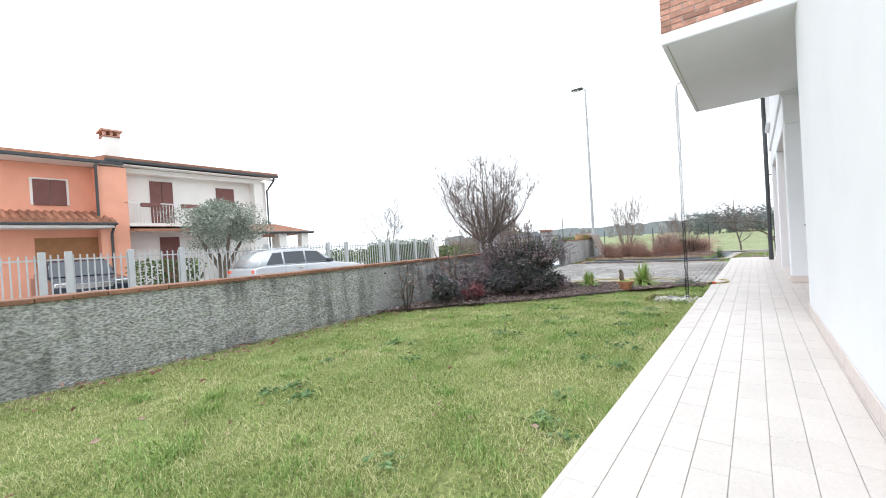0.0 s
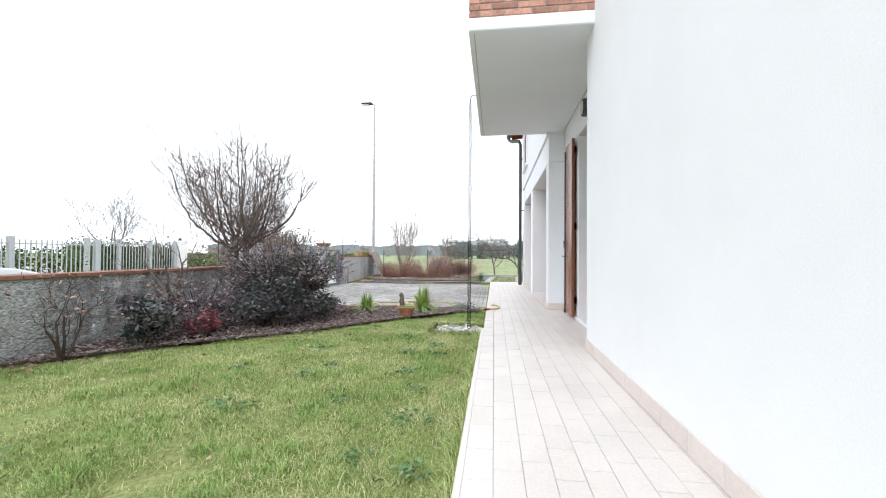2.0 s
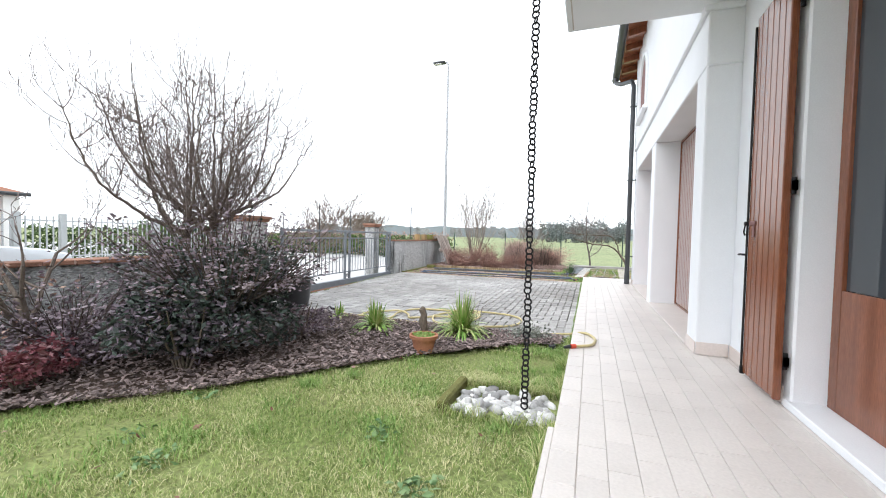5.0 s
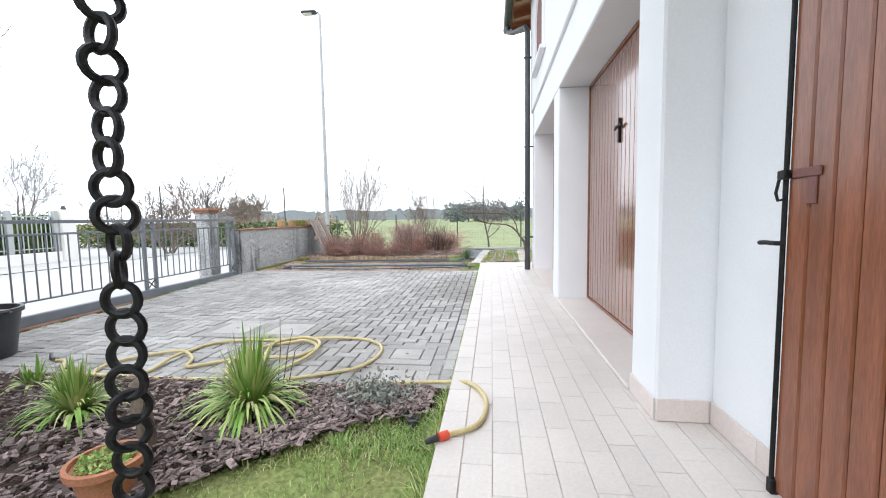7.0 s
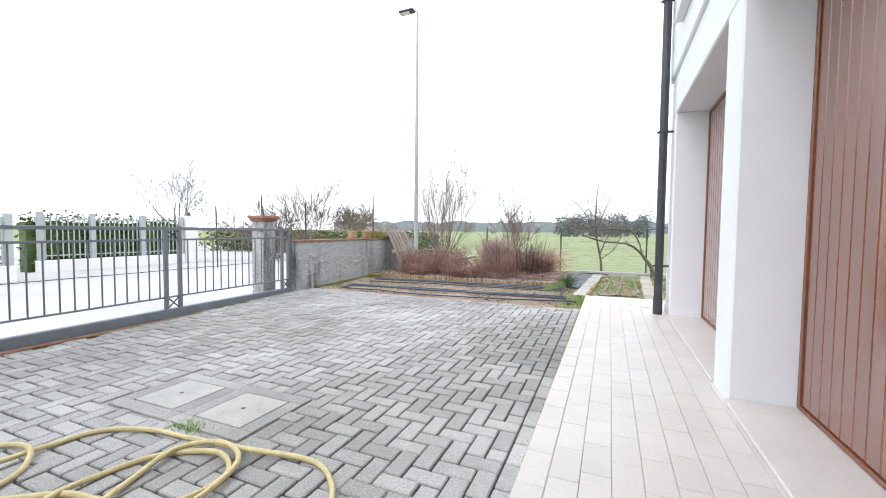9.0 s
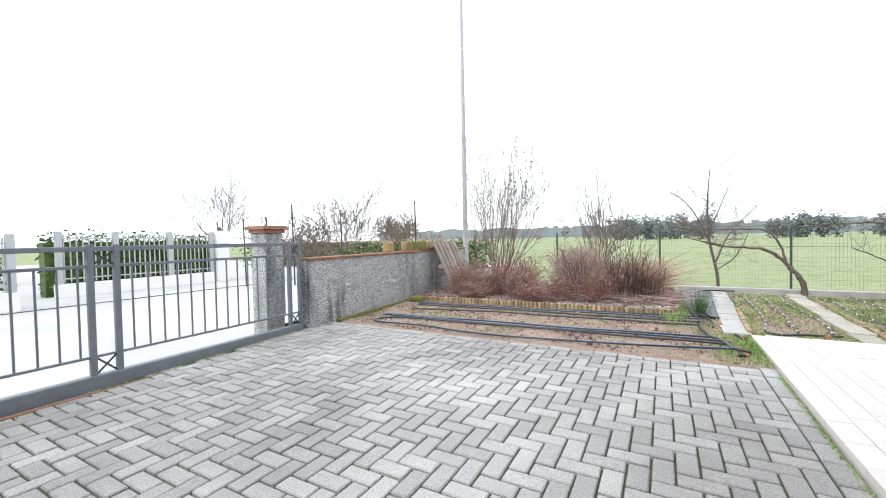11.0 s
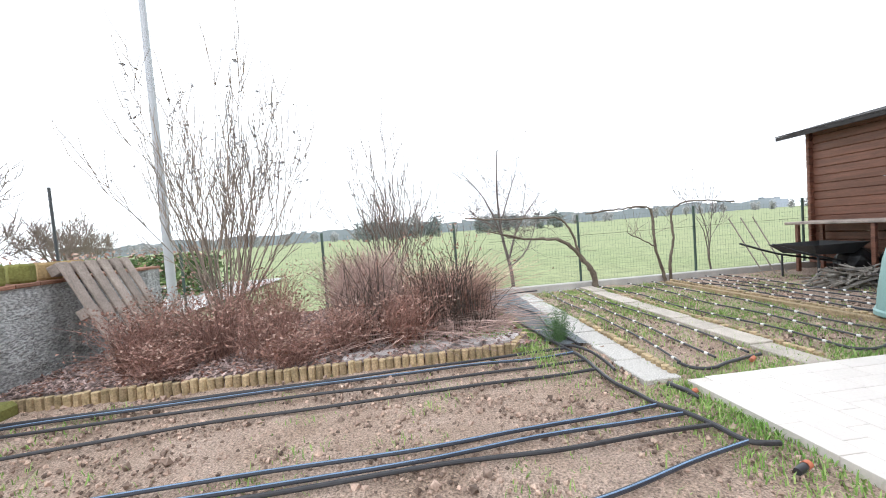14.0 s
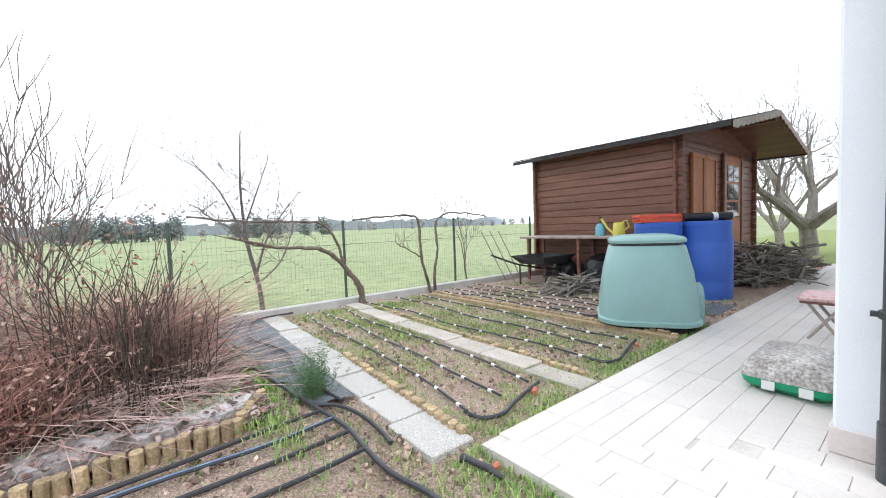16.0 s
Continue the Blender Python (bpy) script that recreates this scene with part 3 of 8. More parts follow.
far_leaf = shutter_leaf(7.36, 7.91, 0.63, 7.36, 7.91, "open varnished brown wooden shutter folded back to the wall")
part("bolt_rod", Acc().tube([(0.60, 7.912, 0.07), (0.60, 7.912, 2.58)], 0.008, 8), M_iron, far_leaf, "black espagnolette rod")
part("latch", Acc().box(0.578, 7.885, 1.135, 0.60, 7.925, 1.165, 0.004).tube([(0.59, 7.925, 1.15), (0.585, 7.935, 1.09), (0.588, 7.928, 1.065), (0.592, 7.905, 1.068)], 0.005, 8), M_iron, far_leaf, "black iron latch", True)
part("strike_plate", Acc().box(0.598, 7.77, 1.135, 0.606, 7.884, 1.165, 0.003).box(0.600, 7.785, 1.05, 0.606, 7.825, 1.134, 0.003), M_shutter, far_leaf, "rust-coloured plate")
part("lever_handle", Acc().tube([(0.60, 7.91, 0.92), (0.58, 7.92, 0.92), (0.575, 7.96, 0.921), (0.575, 7.99, 0.918)], 0.008, 8), M_iron, far_leaf, "black lever handle", True)
part("bottom_hook", Acc().box(0.59, 7.895, 0.03, 0.62, 7.925, 0.085, 0.004), M_iron, far_leaf)
shutter_leaf(5.56, 6.09, 0.63, 6.09, 5.56, "open varnished brown wooden shutter folded into the niche corner")
wlamp = thing("wall_lamp", 0.64, 6.75, 2.86, "round grey bulkhead lamp with a white glass on the wall", "lamp")
part("housing", Acc().tube([(0.68, 6.75, 2.86), (0.63, 6.75, 2.86), (0.61, 6.75, 2.86)], [0.115, 0.115, 0.10], 20), M_pipe, wlamp, smooth=True)
part("diffuser", Acc().tube([(0.612, 6.75, 2.86), (0.58, 6.75, 2.86), (0.565, 6.75, 2.86)], [0.09, 0.075, 0.04], 20), M_whitepl, wlamp, smooth=True)


def garage_door(y0, y1, name):
    g = thing(name, 0.80, (y0 + y1) / 2, 0.03, "closed brown wooden up-and-over garage door of vertical boards", "garage door", "garage doors", "structure")
    nb = round((y1 - y0 - 0.08) / 0.105)
    bw = (y1 - y0 - 0.08) / nb
    for k in range(nb):
        part("board", Acc().box(0.775, y0 + 0.04 + k * bw + 0.0015, 0.06, 0.795, y0 + 0.04 + (k + 1) * bw - 0.0015, 2.50, 0.005), M_garage, g)
    part("panel", Acc().box(0.785, y0 + 0.04, 0.055, 0.82, y1 - 0.04, 2.505), M_garage, g)
    part("door_frame", Acc().box(0.765, y0 + 0.002, 0.03, 0.83, y0 + 0.039, 2.545, 0.004).box(0.765, y1 - 0.039, 0.03, 0.83, y1 - 0.002, 2.545, 0.004).box(0.765, y0 + 0.04, 2.506, 0.83, y1 - 0.04, 2.546, 0.004).box(0.765, y0 + 0.04, 0.03, 0.83, y1 - 0.04, 0.054, 0.004), M_wood, g, "dark brown frame strips")
    yc = (y0 + y1) / 2
    h = part("handle", Acc().box(0.755, yc + 0.132, 1.68, 0.776, yc + 0.168, 1.90, 0.006).tube([(0.755, yc + 0.06, 1.825), (0.742, yc + 0.15, 1.82), (0.755, yc + 0.24, 1.815)], 0.013, 8), M_iron, g, "black cross-shaped handle")
    return g


garage_door(8.80, 11.42, "door_2")
garage_door(11.78, 14.14, "door_3")
for y0, y1 in ((8.802, 11.418), (11.782, 14.138)):
    solid("garage_sill", Acc().box(FX - 0.02, y0, 0.002, 0.84, y1, 0.028, 0.006), M_tile, "pale stone sill in front of the garage door", "sill", "structure", "garage sills")


def skirting(x0, y0, x1, y1):
    sk = thing("baseboard", (x0 + x1) / 2, (y0 + y1) / 2, 0, "pinkish beige tiled skirting along the white wall", "skirting", kind="structure")
    along_y = abs(y1 - y0) > abs(x1 - x0)
    L = abs(y1 - y0) if along_y else abs(x1 - x0)
    nn = max(1, round(L / 0.30))
    for k in range(nn):
        if along_y:
            a0, a1 = y0 + L * k / nn, y0 + L * (k + 1) / nn
            part("tile", Acc().box(x0, a0 + 0.001, 0.002, x1, a1 - 0.001, 0.115, 0.003), M_skirt, sk)
        else:
            a0, a1 = x0 + L * k / nn, x0 + L * (k + 1) / nn
            part("tile", Acc().box(a0 + 0.001, y0, 0.002, a1 - 0.001, y1, 0.115, 0.003), M_skirt, sk)


skirting(FX - 0.030, -2.0, FX - 0.021, 5.53)
skirting(FX - 0.010, 8.46, FX - 0.001, 8.80)
skirting(FX, 8.449, 0.668, 8.459)
skirting(0.669, 7.42, 0.679, 8.448)
skirting(FX - 0.010, 14.15, FX - 0.001, 14.52)
skirting(FX, 14.511, 0.95, 14.521)
skirting(0.951, 14.491, 6.0, 14.501)

# arched window over the garage
arch = thing("window_1", FX - 0.04, 12.9, 3.5, "arched window with a white moulded surround over the garage", "window", kind="structure")
pts = [(13.45, 3.45), (13.45, 4.05)] + [(12.95 + 0.5 * math.cos(a), 4.05 + 0.5 * math.sin(a)) for a in [math.pi * k / 12 for k in range(13)]] + [(12.45, 3.45)]
part("window_surround", Acc().tube([(FX - 0.04, y, z) for y, z in pts], 0.04, 8), M_white, arch)
part("window_sill", Acc().box(FX - 0.12, 12.32, 3.38, FX - 0.03, 13.58, 3.44, 0.01), M_white, arch)
part("pane", Acc().prism([(13.43, 3.45), (13.43, 4.05)] + [(12.95 + 0.48 * math.cos(a), 4.05 + 0.48 * math.sin(a)) for a in [math.pi * k / 12 for k in range(13)]] + [(12.47, 3.45)], "x", FX - 0.042, FX - 0.037), M_shutter, arch)


# ---- boundary walls and gate ----
def slant_wall(name, x0, y0, x1, y1, th, z0, z1, label, cap_over=0.03, cap_h=0.045):
    """A wall from (x0, y0) to (x1, y1), its garden face on that line, with a coping of bricks."""
    d = Vector((x1 - x0, y1 - y0, 0))
    L = d.length
    ang = math.degrees(math.atan2(d.y, d.x))
    w = thing(name, x0, y0, 0, label, "wall", kind="structure", rz=ang)
    # local x runs along the wall, local y points away from the garden
    nx, nz = max(2, int(L / 0.032)), max(2, int((z1 - z0) / 0.028))
    a = Acc()
    for j in range(nz + 1):
        for i in range(nx + 1):
            u, h = L * i / nx, z0 + (z1 - z0) * j / nz
            b = 0.016 * noise.noise((u * 9, h * 15, x0)) + 0.013 * noise.noise((u * 16, h * 30, x0))
            a.v.append((u, b, h))
    for j in range(nz):
        for i in range(nx):
            k = j * (nx + 1) + i
            a.f.append((k, k + 1, k + nx + 2, k + nx + 1))
    local_part("render_face", a, M_stucco, w, smooth=True)
    local_part("core", Acc().box(0.0, 0.02, z0, L, th, z1), M_stucco, w)
    nb = round(L / 0.25)
    me = mesh_of("coping_brick", Acc().box(0, -cap_over, 0, L / nb - 0.006, th + cap_over, cap_h, 0.006), M_brickcap)
    for k in range(nb):
        ob = new("coping_brick", me)
        ob.parent = w
        ob.location = (k * L / nb, 0, z1 + 0.001)
        ob.rotation_euler = (rng.uniform(-0.01, 0.01), rng.uniform(-0.01, 0.01), 0)
    return w


slant_wall("wall_street", -4.70, -6.0, -5.12, 8.9, 0.20, -0.45, 0.66, "rough grey stucco garden wall with a worn brick coping")
slant_wall("wall_garden", -5.46, 13.95, -5.76, 19.2, 0.20, -0.4, 0.83, "grey stucco garden wall with a thin brick coping", 0.025, 0.035)


def pier(x, y, label, w=0.42, up=0.0, over=0.035):
    p = thing("gate_pier", x, y, -0.3, label, "gate pier", "gate piers", "structure")
    part("shaft", Acc().box(x - w / 2, y - w / 2, -0.35, x + w / 2, y + w / 2, 1.17 + up, 0.012), M_stucco, p)
    part("cap_course", Acc().box(x - w / 2 - over * 0.6, y - w / 2 - over * 0.6, 1.171 + up, x + w / 2 + over * 0.6, y + w / 2 + over * 0.6, 1.215 + up, 0.006), M_brickcap, p)
    part("cap_top", Acc().box(x - w / 2 - over * 1.4, y - w / 2 - over * 1.4, 1.216 + up, x + w / 2 + over * 1.4, y + w / 2 + over * 1.4, 1.265 + up, 0.006), M_brickcap, p)
    return p


pier(-6.05, 13.80, "grey rendered gate pier with a brick cap", 0.28, 0.03)
solid("cable_stub", Acc().tube([(-6.05, 13.80, 1.29), (-6.05, 13.80, 1.36), (-6.065, 13.80, 1.42)], 0.012, 8), M_pipe, "short dark cable end standing on the gate pier", "cable", smooth=True)
pier(-5.75, 9.35, "grey rendered gate pier with a brick cap beside the bushes")
# sliding gate
GA, GB = Vector((-5.44, 9.75, 0)), Vector((-5.56, 13.92, 0))
gate = thing("sliding_gate", GA.x, GA.y, -0.12, "grey painted steel sliding gate of upright bars", "gate", rz=math.degrees(math.atan2(GB.y - GA.y, GB.x - GA.x)))
GL = (GB - GA).length
local_part("bottom_rail", Acc().box(0, -0.035, 0.005, GL, 0.035, 0.145, 0.008), M_zinc, gate)
local_part("top_rail", Acc().box(0, -0.02, 1.155, GL, 0.02, 1.195, 0.004), M_zinc, gate)
local_part("second_rail", Acc().box(0, -0.012, 1.02, GL, 0.012, 1.045, 0.003), M_zinc, gate)
local_part("lower_rail", Acc().box(0, -0.012, 0.285, GL, 0.012, 0.305, 0.003), M_zinc, gate)
for u in (0.03, 1.98, 2.16, GL - 0.19, GL - 0.03):
    local_part("post", Acc().box(u - 0.022, -0.022, 0.146, u + 0.022, 0.022, 1.21, 0.004), M_zinc, gate)
u = 0.15
bar_me = mesh_of("bar", Acc().tube([(0, 0, 0.29), (0, 0, 1.03)], 0.0085, 8), M_zinc, True)
while u < GL - 0.22:
    if not 1.93 < u < 2.21:
        ob = new("bar", bar_me)
        ob.parent = gate
        ob.location = (u, 0, 0)
    u += 0.125
for u, wd in ((2.0, 0.14), (GL - 0.168, 0.116)):
    for z0, z1 in ((0.15, 0.285), (1.047, 1.153)):
        local_part("cross_brace", Acc().tube([(u, 0, z0), (u + wd, 0, z1)], 0.008, 6).tube([(u + wd, 0, z0), (u, 0, z1)], 0.008, 6), M_pipe, gate)
ga_, gb_ = GA + Vector((0.10, 0, 0)), GB + Vector((0.10, 0, 0))
solid("gate_track", Acc().tube([(ga_.x, ga_.y - 0.6, -0.10), (gb_.x, gb_.y, -0.10)], 0.02, 8), M_brickcap, "rusty steel track in front of the gate", "track", "structure")
blamp = thing("gate_motor_bracket", -5.9, 13.62, 1.0, "small wooden board fixed to the gate pier", "bracket")
part("board", Acc().box(-6.00, 13.58, 1.035, -5.70, 13.655, 1.075, 0.004), M_stake, blamp)


def smooth_path(ps, n=12):
    """A smooth curve through the points."""
    out = []
    P = [Vector(p) for p in ps]
    for i in range(len(P) - 1):
        a, b, c, d = P[max(i - 1, 0)], P[i], P[i + 1], P[min(i + 2, len(P) - 1)]
        for k in range(n):
            t = k / n
            out.append(tuple(0.5 * (2 * b + (c - a) * t + (2 * a - 5 * b + 4 * c - d) * t * t + (3 * b - a - 3 * c + d) * t ** 3)))
    out.append(tuple(P[-1]))
    return out


# ---- trees and shrubs ----
def branch(a, tw, p, d, length, r, depth, rg, spread=0.6, up=0.25, segs=4, kids=(3, 4), shrink=0.68, wob=0.16, thin=0.0026):
    """A limb of several segments that bends upwards and divides along its length; thin ends go into tw."""
    pts, rs, ways = [p], [r], [Vector(d).normalized()]
    q, v = Vector(p), Vector(d).normalized()
    for s in range(segs):
        v = (v + Vector((rg.uniform(-wob, wob), rg.uniform(-wob, wob), rg.uniform(-wob, wob) + up * 0.5))).normalized()
        q = q + v * (length / segs)
        pts.append(tuple(q))
        ways.append(v.copy())
        rs.append(max(r * (1 - 0.5 * (s + 1) / segs), thin * 0.5))
    (a if r > thin * 2.2 else tw).tube(pts, rs, 7 if r > 0.02 else (5 if r > thin * 2.2 else 3), cap=r > 0.02)
    if depth <= 0:
        return
    n = rg.randint(*kids)
    turn = rg.uniform(0, 6.28)
    for k in range(n):
        f = 1.0 if k == 0 else 0.35 + 0.6 * (k - 0.5) / n
        i = min(segs, max(1, round(f * segs)))
        w = ways[i]
        side = w.orthogonal().normalized()
        side.rotate(Matrix.Rotation(turn + k * 2.4, 3, w))
        ang = spread * (0.45 if k == 0 else rg.uniform(0.8, 1.35))
        nv = w * math.cos(ang) + side * math.sin(ang)
        branch(a, tw, pts[i], nv, length * shrink * rg.uniform(0.7, 1.15), max(rs[i] * (0.8 if k == 0 else 0.6), thin), depth - 1, rg, spread, up, segs, kids, shrink, wob, thin)


def bare_tree(name, x, y, z, label, cat, height, r, stems, depth, seed, spread=0.6, up=0.3, lean=0.2, material=None, twig=None, kids=(3, 4), group="", trunk_h=0.0, shrink=0.68, thin=0.0035, wob=0.2):
    rg = random.Random(seed)
    t = thing(name, x, y, z, label, cat, group)
    a, tw = Acc(), Acc()
    src = (x, y, z - 0.02)
    if trunk_h:
        a.tube([(x, y, z - 0.05), (x + rg.uniform(-.05, .05), y + rg.uniform(-.05, .05), z + trunk_h * 0.5), (x, y, z + trunk_h)], [r * 1.35, r * 1.1, r], 10)
        src = (x, y, z + trunk_h)
    for s in range(stems):
        an = 2 * math.pi * s / stems + rg.uniform(-0.4, 0.4)
        d = (math.cos(an) * lean, math.sin(an) * lean, 1)
        p = (src[0] + math.cos(an) * r * 0.5, src[1] + math.sin(an) * r * 0.5, src[2])
        branch(a, tw, p, d, (height - trunk_h) * 0.42 * rg.uniform(0.85, 1.1), r * (0.75 if stems > 1 else 1), depth, rg, spread, up, kids=kids, shrink=shrink, thin=thin, wob=wob)
    part("trunk", a, material or M_bark, t, smooth=True)
    if tw.v:
        tagged(part("twig_mass", tw, twig or M_twig, t), kind="stuff")
    return t


def leaf_acc(points, size, rg, flat=0.6):
    """Small folded leaves at points."""
    a = Acc()
    for p in points:
        s = size * rg.uniform(0.6, 1.25)
        d = Vector((rg.gauss(0, 1), rg.gauss(0, 1), rg.gauss(0, flat))).normalized()
        w = d.orthogonal().normalized()
        w.rotate(Matrix.Rotation(rg.uniform(0, 6.28), 3, d))
        up = d.cross(w)
        p = Vector(p)
        a.add([tuple(p), tuple(p + d * s * 0.5 + w * s * 0.26 + up * s * 0.08), tuple(p + d * s), tuple(p + d * s * 0.5 - w * s * 0.26 + up * s * 0.08)], [(0, 1, 2), (0, 2, 3)])
    return a


def blob_points(cx, cy, cz, rx, ry, rz, count, rg, clumps=14, tight=0.42):
    """Points gathered in clumps inside an uneven ellipsoid."""
    cs = []
    for k in range(clumps):
        v = Vector((rg.gauss(0, 1), rg.gauss(0, 1), rg.gauss(0, 1))).normalized() * rg.uniform(0.35, 0.85)
        cs.append((v, rg.uniform(0.6, 1.2)))
    out = []
    for k in range(count):
        v, s = rg.choice(cs)
        u = Vector((rg.gauss(0, 1), rg.gauss(0, 1), rg.gauss(0, 1))).normalized() * (rg.random() ** 0.4) * tight * s
        q = v + u
        out.append((cx + q.x * rx, cy + q.y * ry, cz + q.z * rz))
    return out


def shrub(name, x, y, z, rx, ry, h, leaves, size, material, label, seed, clumps=16, group="", stems=7, cat="shrub", tight=0.42):
    rg = random.Random(seed)
    t = thing(name, x, y, z, label, cat, group)
    st = Acc()
    for k in range(stems):
        an = rg.uniform(0, 6.28)
        e = (x + math.cos(an) * rx * rg.uniform(0.2, 0.8), y + math.sin(an) * ry * rg.uniform(0.2, 0.8), z + h * rg.uniform(0.6, 0.95))
        st.tube([(x + math.cos(an) * 0.04, y + math.sin(an) * 0.04, z - 0.02), ((x + e[0]) / 2 + rg.uniform(-.06, .06), (y + e[1]) / 2, z + h * 0.4), e], [0.012, 0.008, 0.004], 5)
    tagged(part("stem_mass", st, M_bark, t), kind="stuff")
    part("foliage", leaf_acc(blob_points(x, y, z + h * 0.52, rx, ry, h * 0.52, leaves, rg, clumps, tight), size, rg), material, t)
    return t


def blades(name, spots, h0, h1, w, material, label, cat, seed, bend=0.5, kind="stuff", segs=2):
    """Grass blades standing at spots (x, y, z)."""
    rg = random.Random(seed)
    a = Acc()
    V, F = a.v, a.f
    for x, y, z in spots:
        h = rg.uniform(h0, h1)
        an = rg.uniform(0, 6.283)
        c, s = math.cos(an), math.sin(an)
        b = rg.uniform(0.2, bend) * h
        an2 = an + rg.uniform(1.0, 2.1)
        bx, by = math.cos(an2) * b, math.sin(an2) * b
        ww = w * rg.uniform(0.6, 1.3)
        n = len(V)
        V.append((x - c * ww, y - s * ww, z))
        V.append((x + c * ww, y + s * ww, z))
        V.append((x + c * ww * 0.7 + bx * 0.35, y + s * ww * 0.7 + by * 0.35, z + h * 0.6))
        V.append((x - c * ww * 0.7 + bx * 0.35, y - s * ww * 0.7 + by * 0.35, z + h * 0.6))
        V.append((x + bx, y + by, z + h * rg.uniform(0.75, 1.0)))
        F.append((n, n + 1, n + 2, n + 3))
        F.append((n + 3, n + 2, n + 4))
    return solid(name, a, material, label, cat, kind)

# ---- chain, lawn and planting bed in front ----
chain = thing("rain_chain", -0.86, 6.88, -0.10, "black iron rain chain hanging from the balcony into white pebbles", "chain")
link_me = mesh_of("link", Acc().ring((0, 0, 0), (1, 0, 0), (0, 0, 1), 0.0202, 0.0056, 18, 7), M_iron, True)
cz = 3.02
crg = random.Random(3)
while cz > -0.08:
    ob = new("link", link_me)
    ob.parent, ob.matrix_parent_inverse = chain, chain.matrix_basis.inverted()
    yaw = crg.uniform(-22, 22) if crg.random() < 0.68 else crg.choice((-1, 1)) * crg.uniform(42, 60)
    ob.matrix_basis = pose(-0.848 + crg.uniform(-.003, .003), 6.88 + crg.uniform(-.003, .003), cz, crg.uniform(-4, 4), crg.uniform(-6, 6), yaw)
    cz -= crg.uniform(0.0335, 0.0375)
part("hook", Acc().tube([(-0.77, 6.88, 3.14), (-0.83, 6.88, 3.13), (-0.848, 6.88, 3.09), (-0.848, 6.88, 3.03)], 0.008, 8), M_iron, chain, smooth=True)


def edge_y(x):
    """The near edge of the planting bed on the lawn."""
    ps = [(-5.2, 4.2), (-4.8, 4.6), (-4.0, 5.5), (-3.0, 6.4), (-2.4, 7.2), (-1.95, 7.75), (-1.5, 8.15), (-1.1, 8.55), (-0.6, 8.75)]
    for (a, b), (c, d) in zip(ps, ps[1:]):
        if a <= x <= c:
            return b + (d - b) * (x - a) / (c - a)
    return 8.75


def in_pit(x, y):
    return -1.36 < x < -0.62 and 6.72 < y < 7.22


mulch = Acc()
for i in range(70):
    x0, x1 = -5.1 + 4.44 * i / 70, -5.1 + 4.44 * (i + 1) / 70
    for j in range(12):
        q = []
        for x, f in ((x0, j / 12), (x1, j / 12), (x1, (j + 1) / 12), (x0, (j + 1) / 12)):
            y = edge_y(x) + (8.95 - edge_y(x)) * f
            q.append((x, y, -0.095 + 0.02 * noise.noise((x * 3, y * 3, 1)) - (0.012 if f == 0 else 0)))
        mulch.add(q, [(0, 1, 2, 3)])
solid("planting_bed", mulch, M_mulch_bed, "dark planting bed strewn with bark mulch", "bed", "structure")
rg = random.Random(11)
chips = Acc()
for k in range(11000):
    x = rg.uniform(-5.0, -0.75)
    y = rg.uniform(edge_y(x) - 0.02, 8.9) if rg.random() < 0.9 else rg.uniform(edge_y(x) - 0.12, edge_y(x))
    m = pose(x, y, -0.075 + rg.uniform(0, 0.02), rg.uniform(-26, 26), rg.uniform(-26, 26), rg.uniform(0, 360))
    s = rg.uniform(0.35, 1.0) if rg.random() < 0.9 else rg.uniform(1.0, 1.7)
    chips.box(-0.022 * s, -0.009 * s, -0.003, 0.022 * s, 0.009 * s, 0.003, m=m)
solid("bark_mulch", chips, M_chip, "reddish grey bark chips covering the bed", "mulch", "stuff")

# lawn blades
rg = random.Random(5)
spots = []
while len(spots) < 270000:
    # more blades where the path comes near
    x, y = rg.uniform(-5.0, PX + 0.03), rg.uniform(-0.5, 8.9)
    if y > edge_y(x) + rg.uniform(-0.06, 0.12) or in_pit(x, y):
        continue
    dens = 0.45 + 0.75 * noise.noise((x * 2.2, y * 2.2, 0)) + 0.5 * noise.noise((x * 9, y * 9, 4)) + (0.2 if x > -2.6 else 0)
    if (x + 1.05) ** 2 / 0.2 + (y - 7.85) ** 2 / 0.12 < 1:
        dens *= 0.15
    if rg.random() < dens:
        spots.append((x, y, LAWN_Z - 0.025))
blades("lawn_grass", spots, 0.010, 0.034, 0.0019, M_grass, "short patchy lawn grass, green with straw-coloured blades", "grass", 21, 1.9)
rg = random.Random(6)
spots = []
while len(spots) < 9000:
    y = rg.uniform(-0.5, 8.9)
    x = rg.gauss(PX - 0.03 + 0.03 * noise.noise((y * 5, 0, 2)), 0.035)
    if not in_pit(x, y):
        spots.append((min(x, PX - 0.004), y, LAWN_Z - 0.02))
for k in range(230):
    cx, cy = rg.uniform(-4.4, -0.75), rg.uniform(0.5, 8.6)
    if cy < edge_y(cx) - 0.1 and not in_pit(cx, cy):
        wd = rg.uniform(0.03, 0.10)
        for q in range(rg.randint(30, 130)):
            spots.append((rg.gauss(cx, wd), rg.gauss(cy, wd), LAWN_Z - 0.02))
for q in range(3600):
    x, y = rg.uniform(-1.15, PX), rg.uniform(7.3, 8.85)
    if (x + 1.05) ** 2 / 0.2 + (y - 7.85) ** 2 / 0.12 > 1 and noise.noise((x * 6, y * 6, 2)) > -0.15:
        spots.append((x, y, LAWN_Z - 0.02))
blades("lush_grass", spots, 0.022, 0.062, 0.0028, M_lush, "longer lush green tufts along the tiled walk", "grass", 22, 1.4)
spots = []
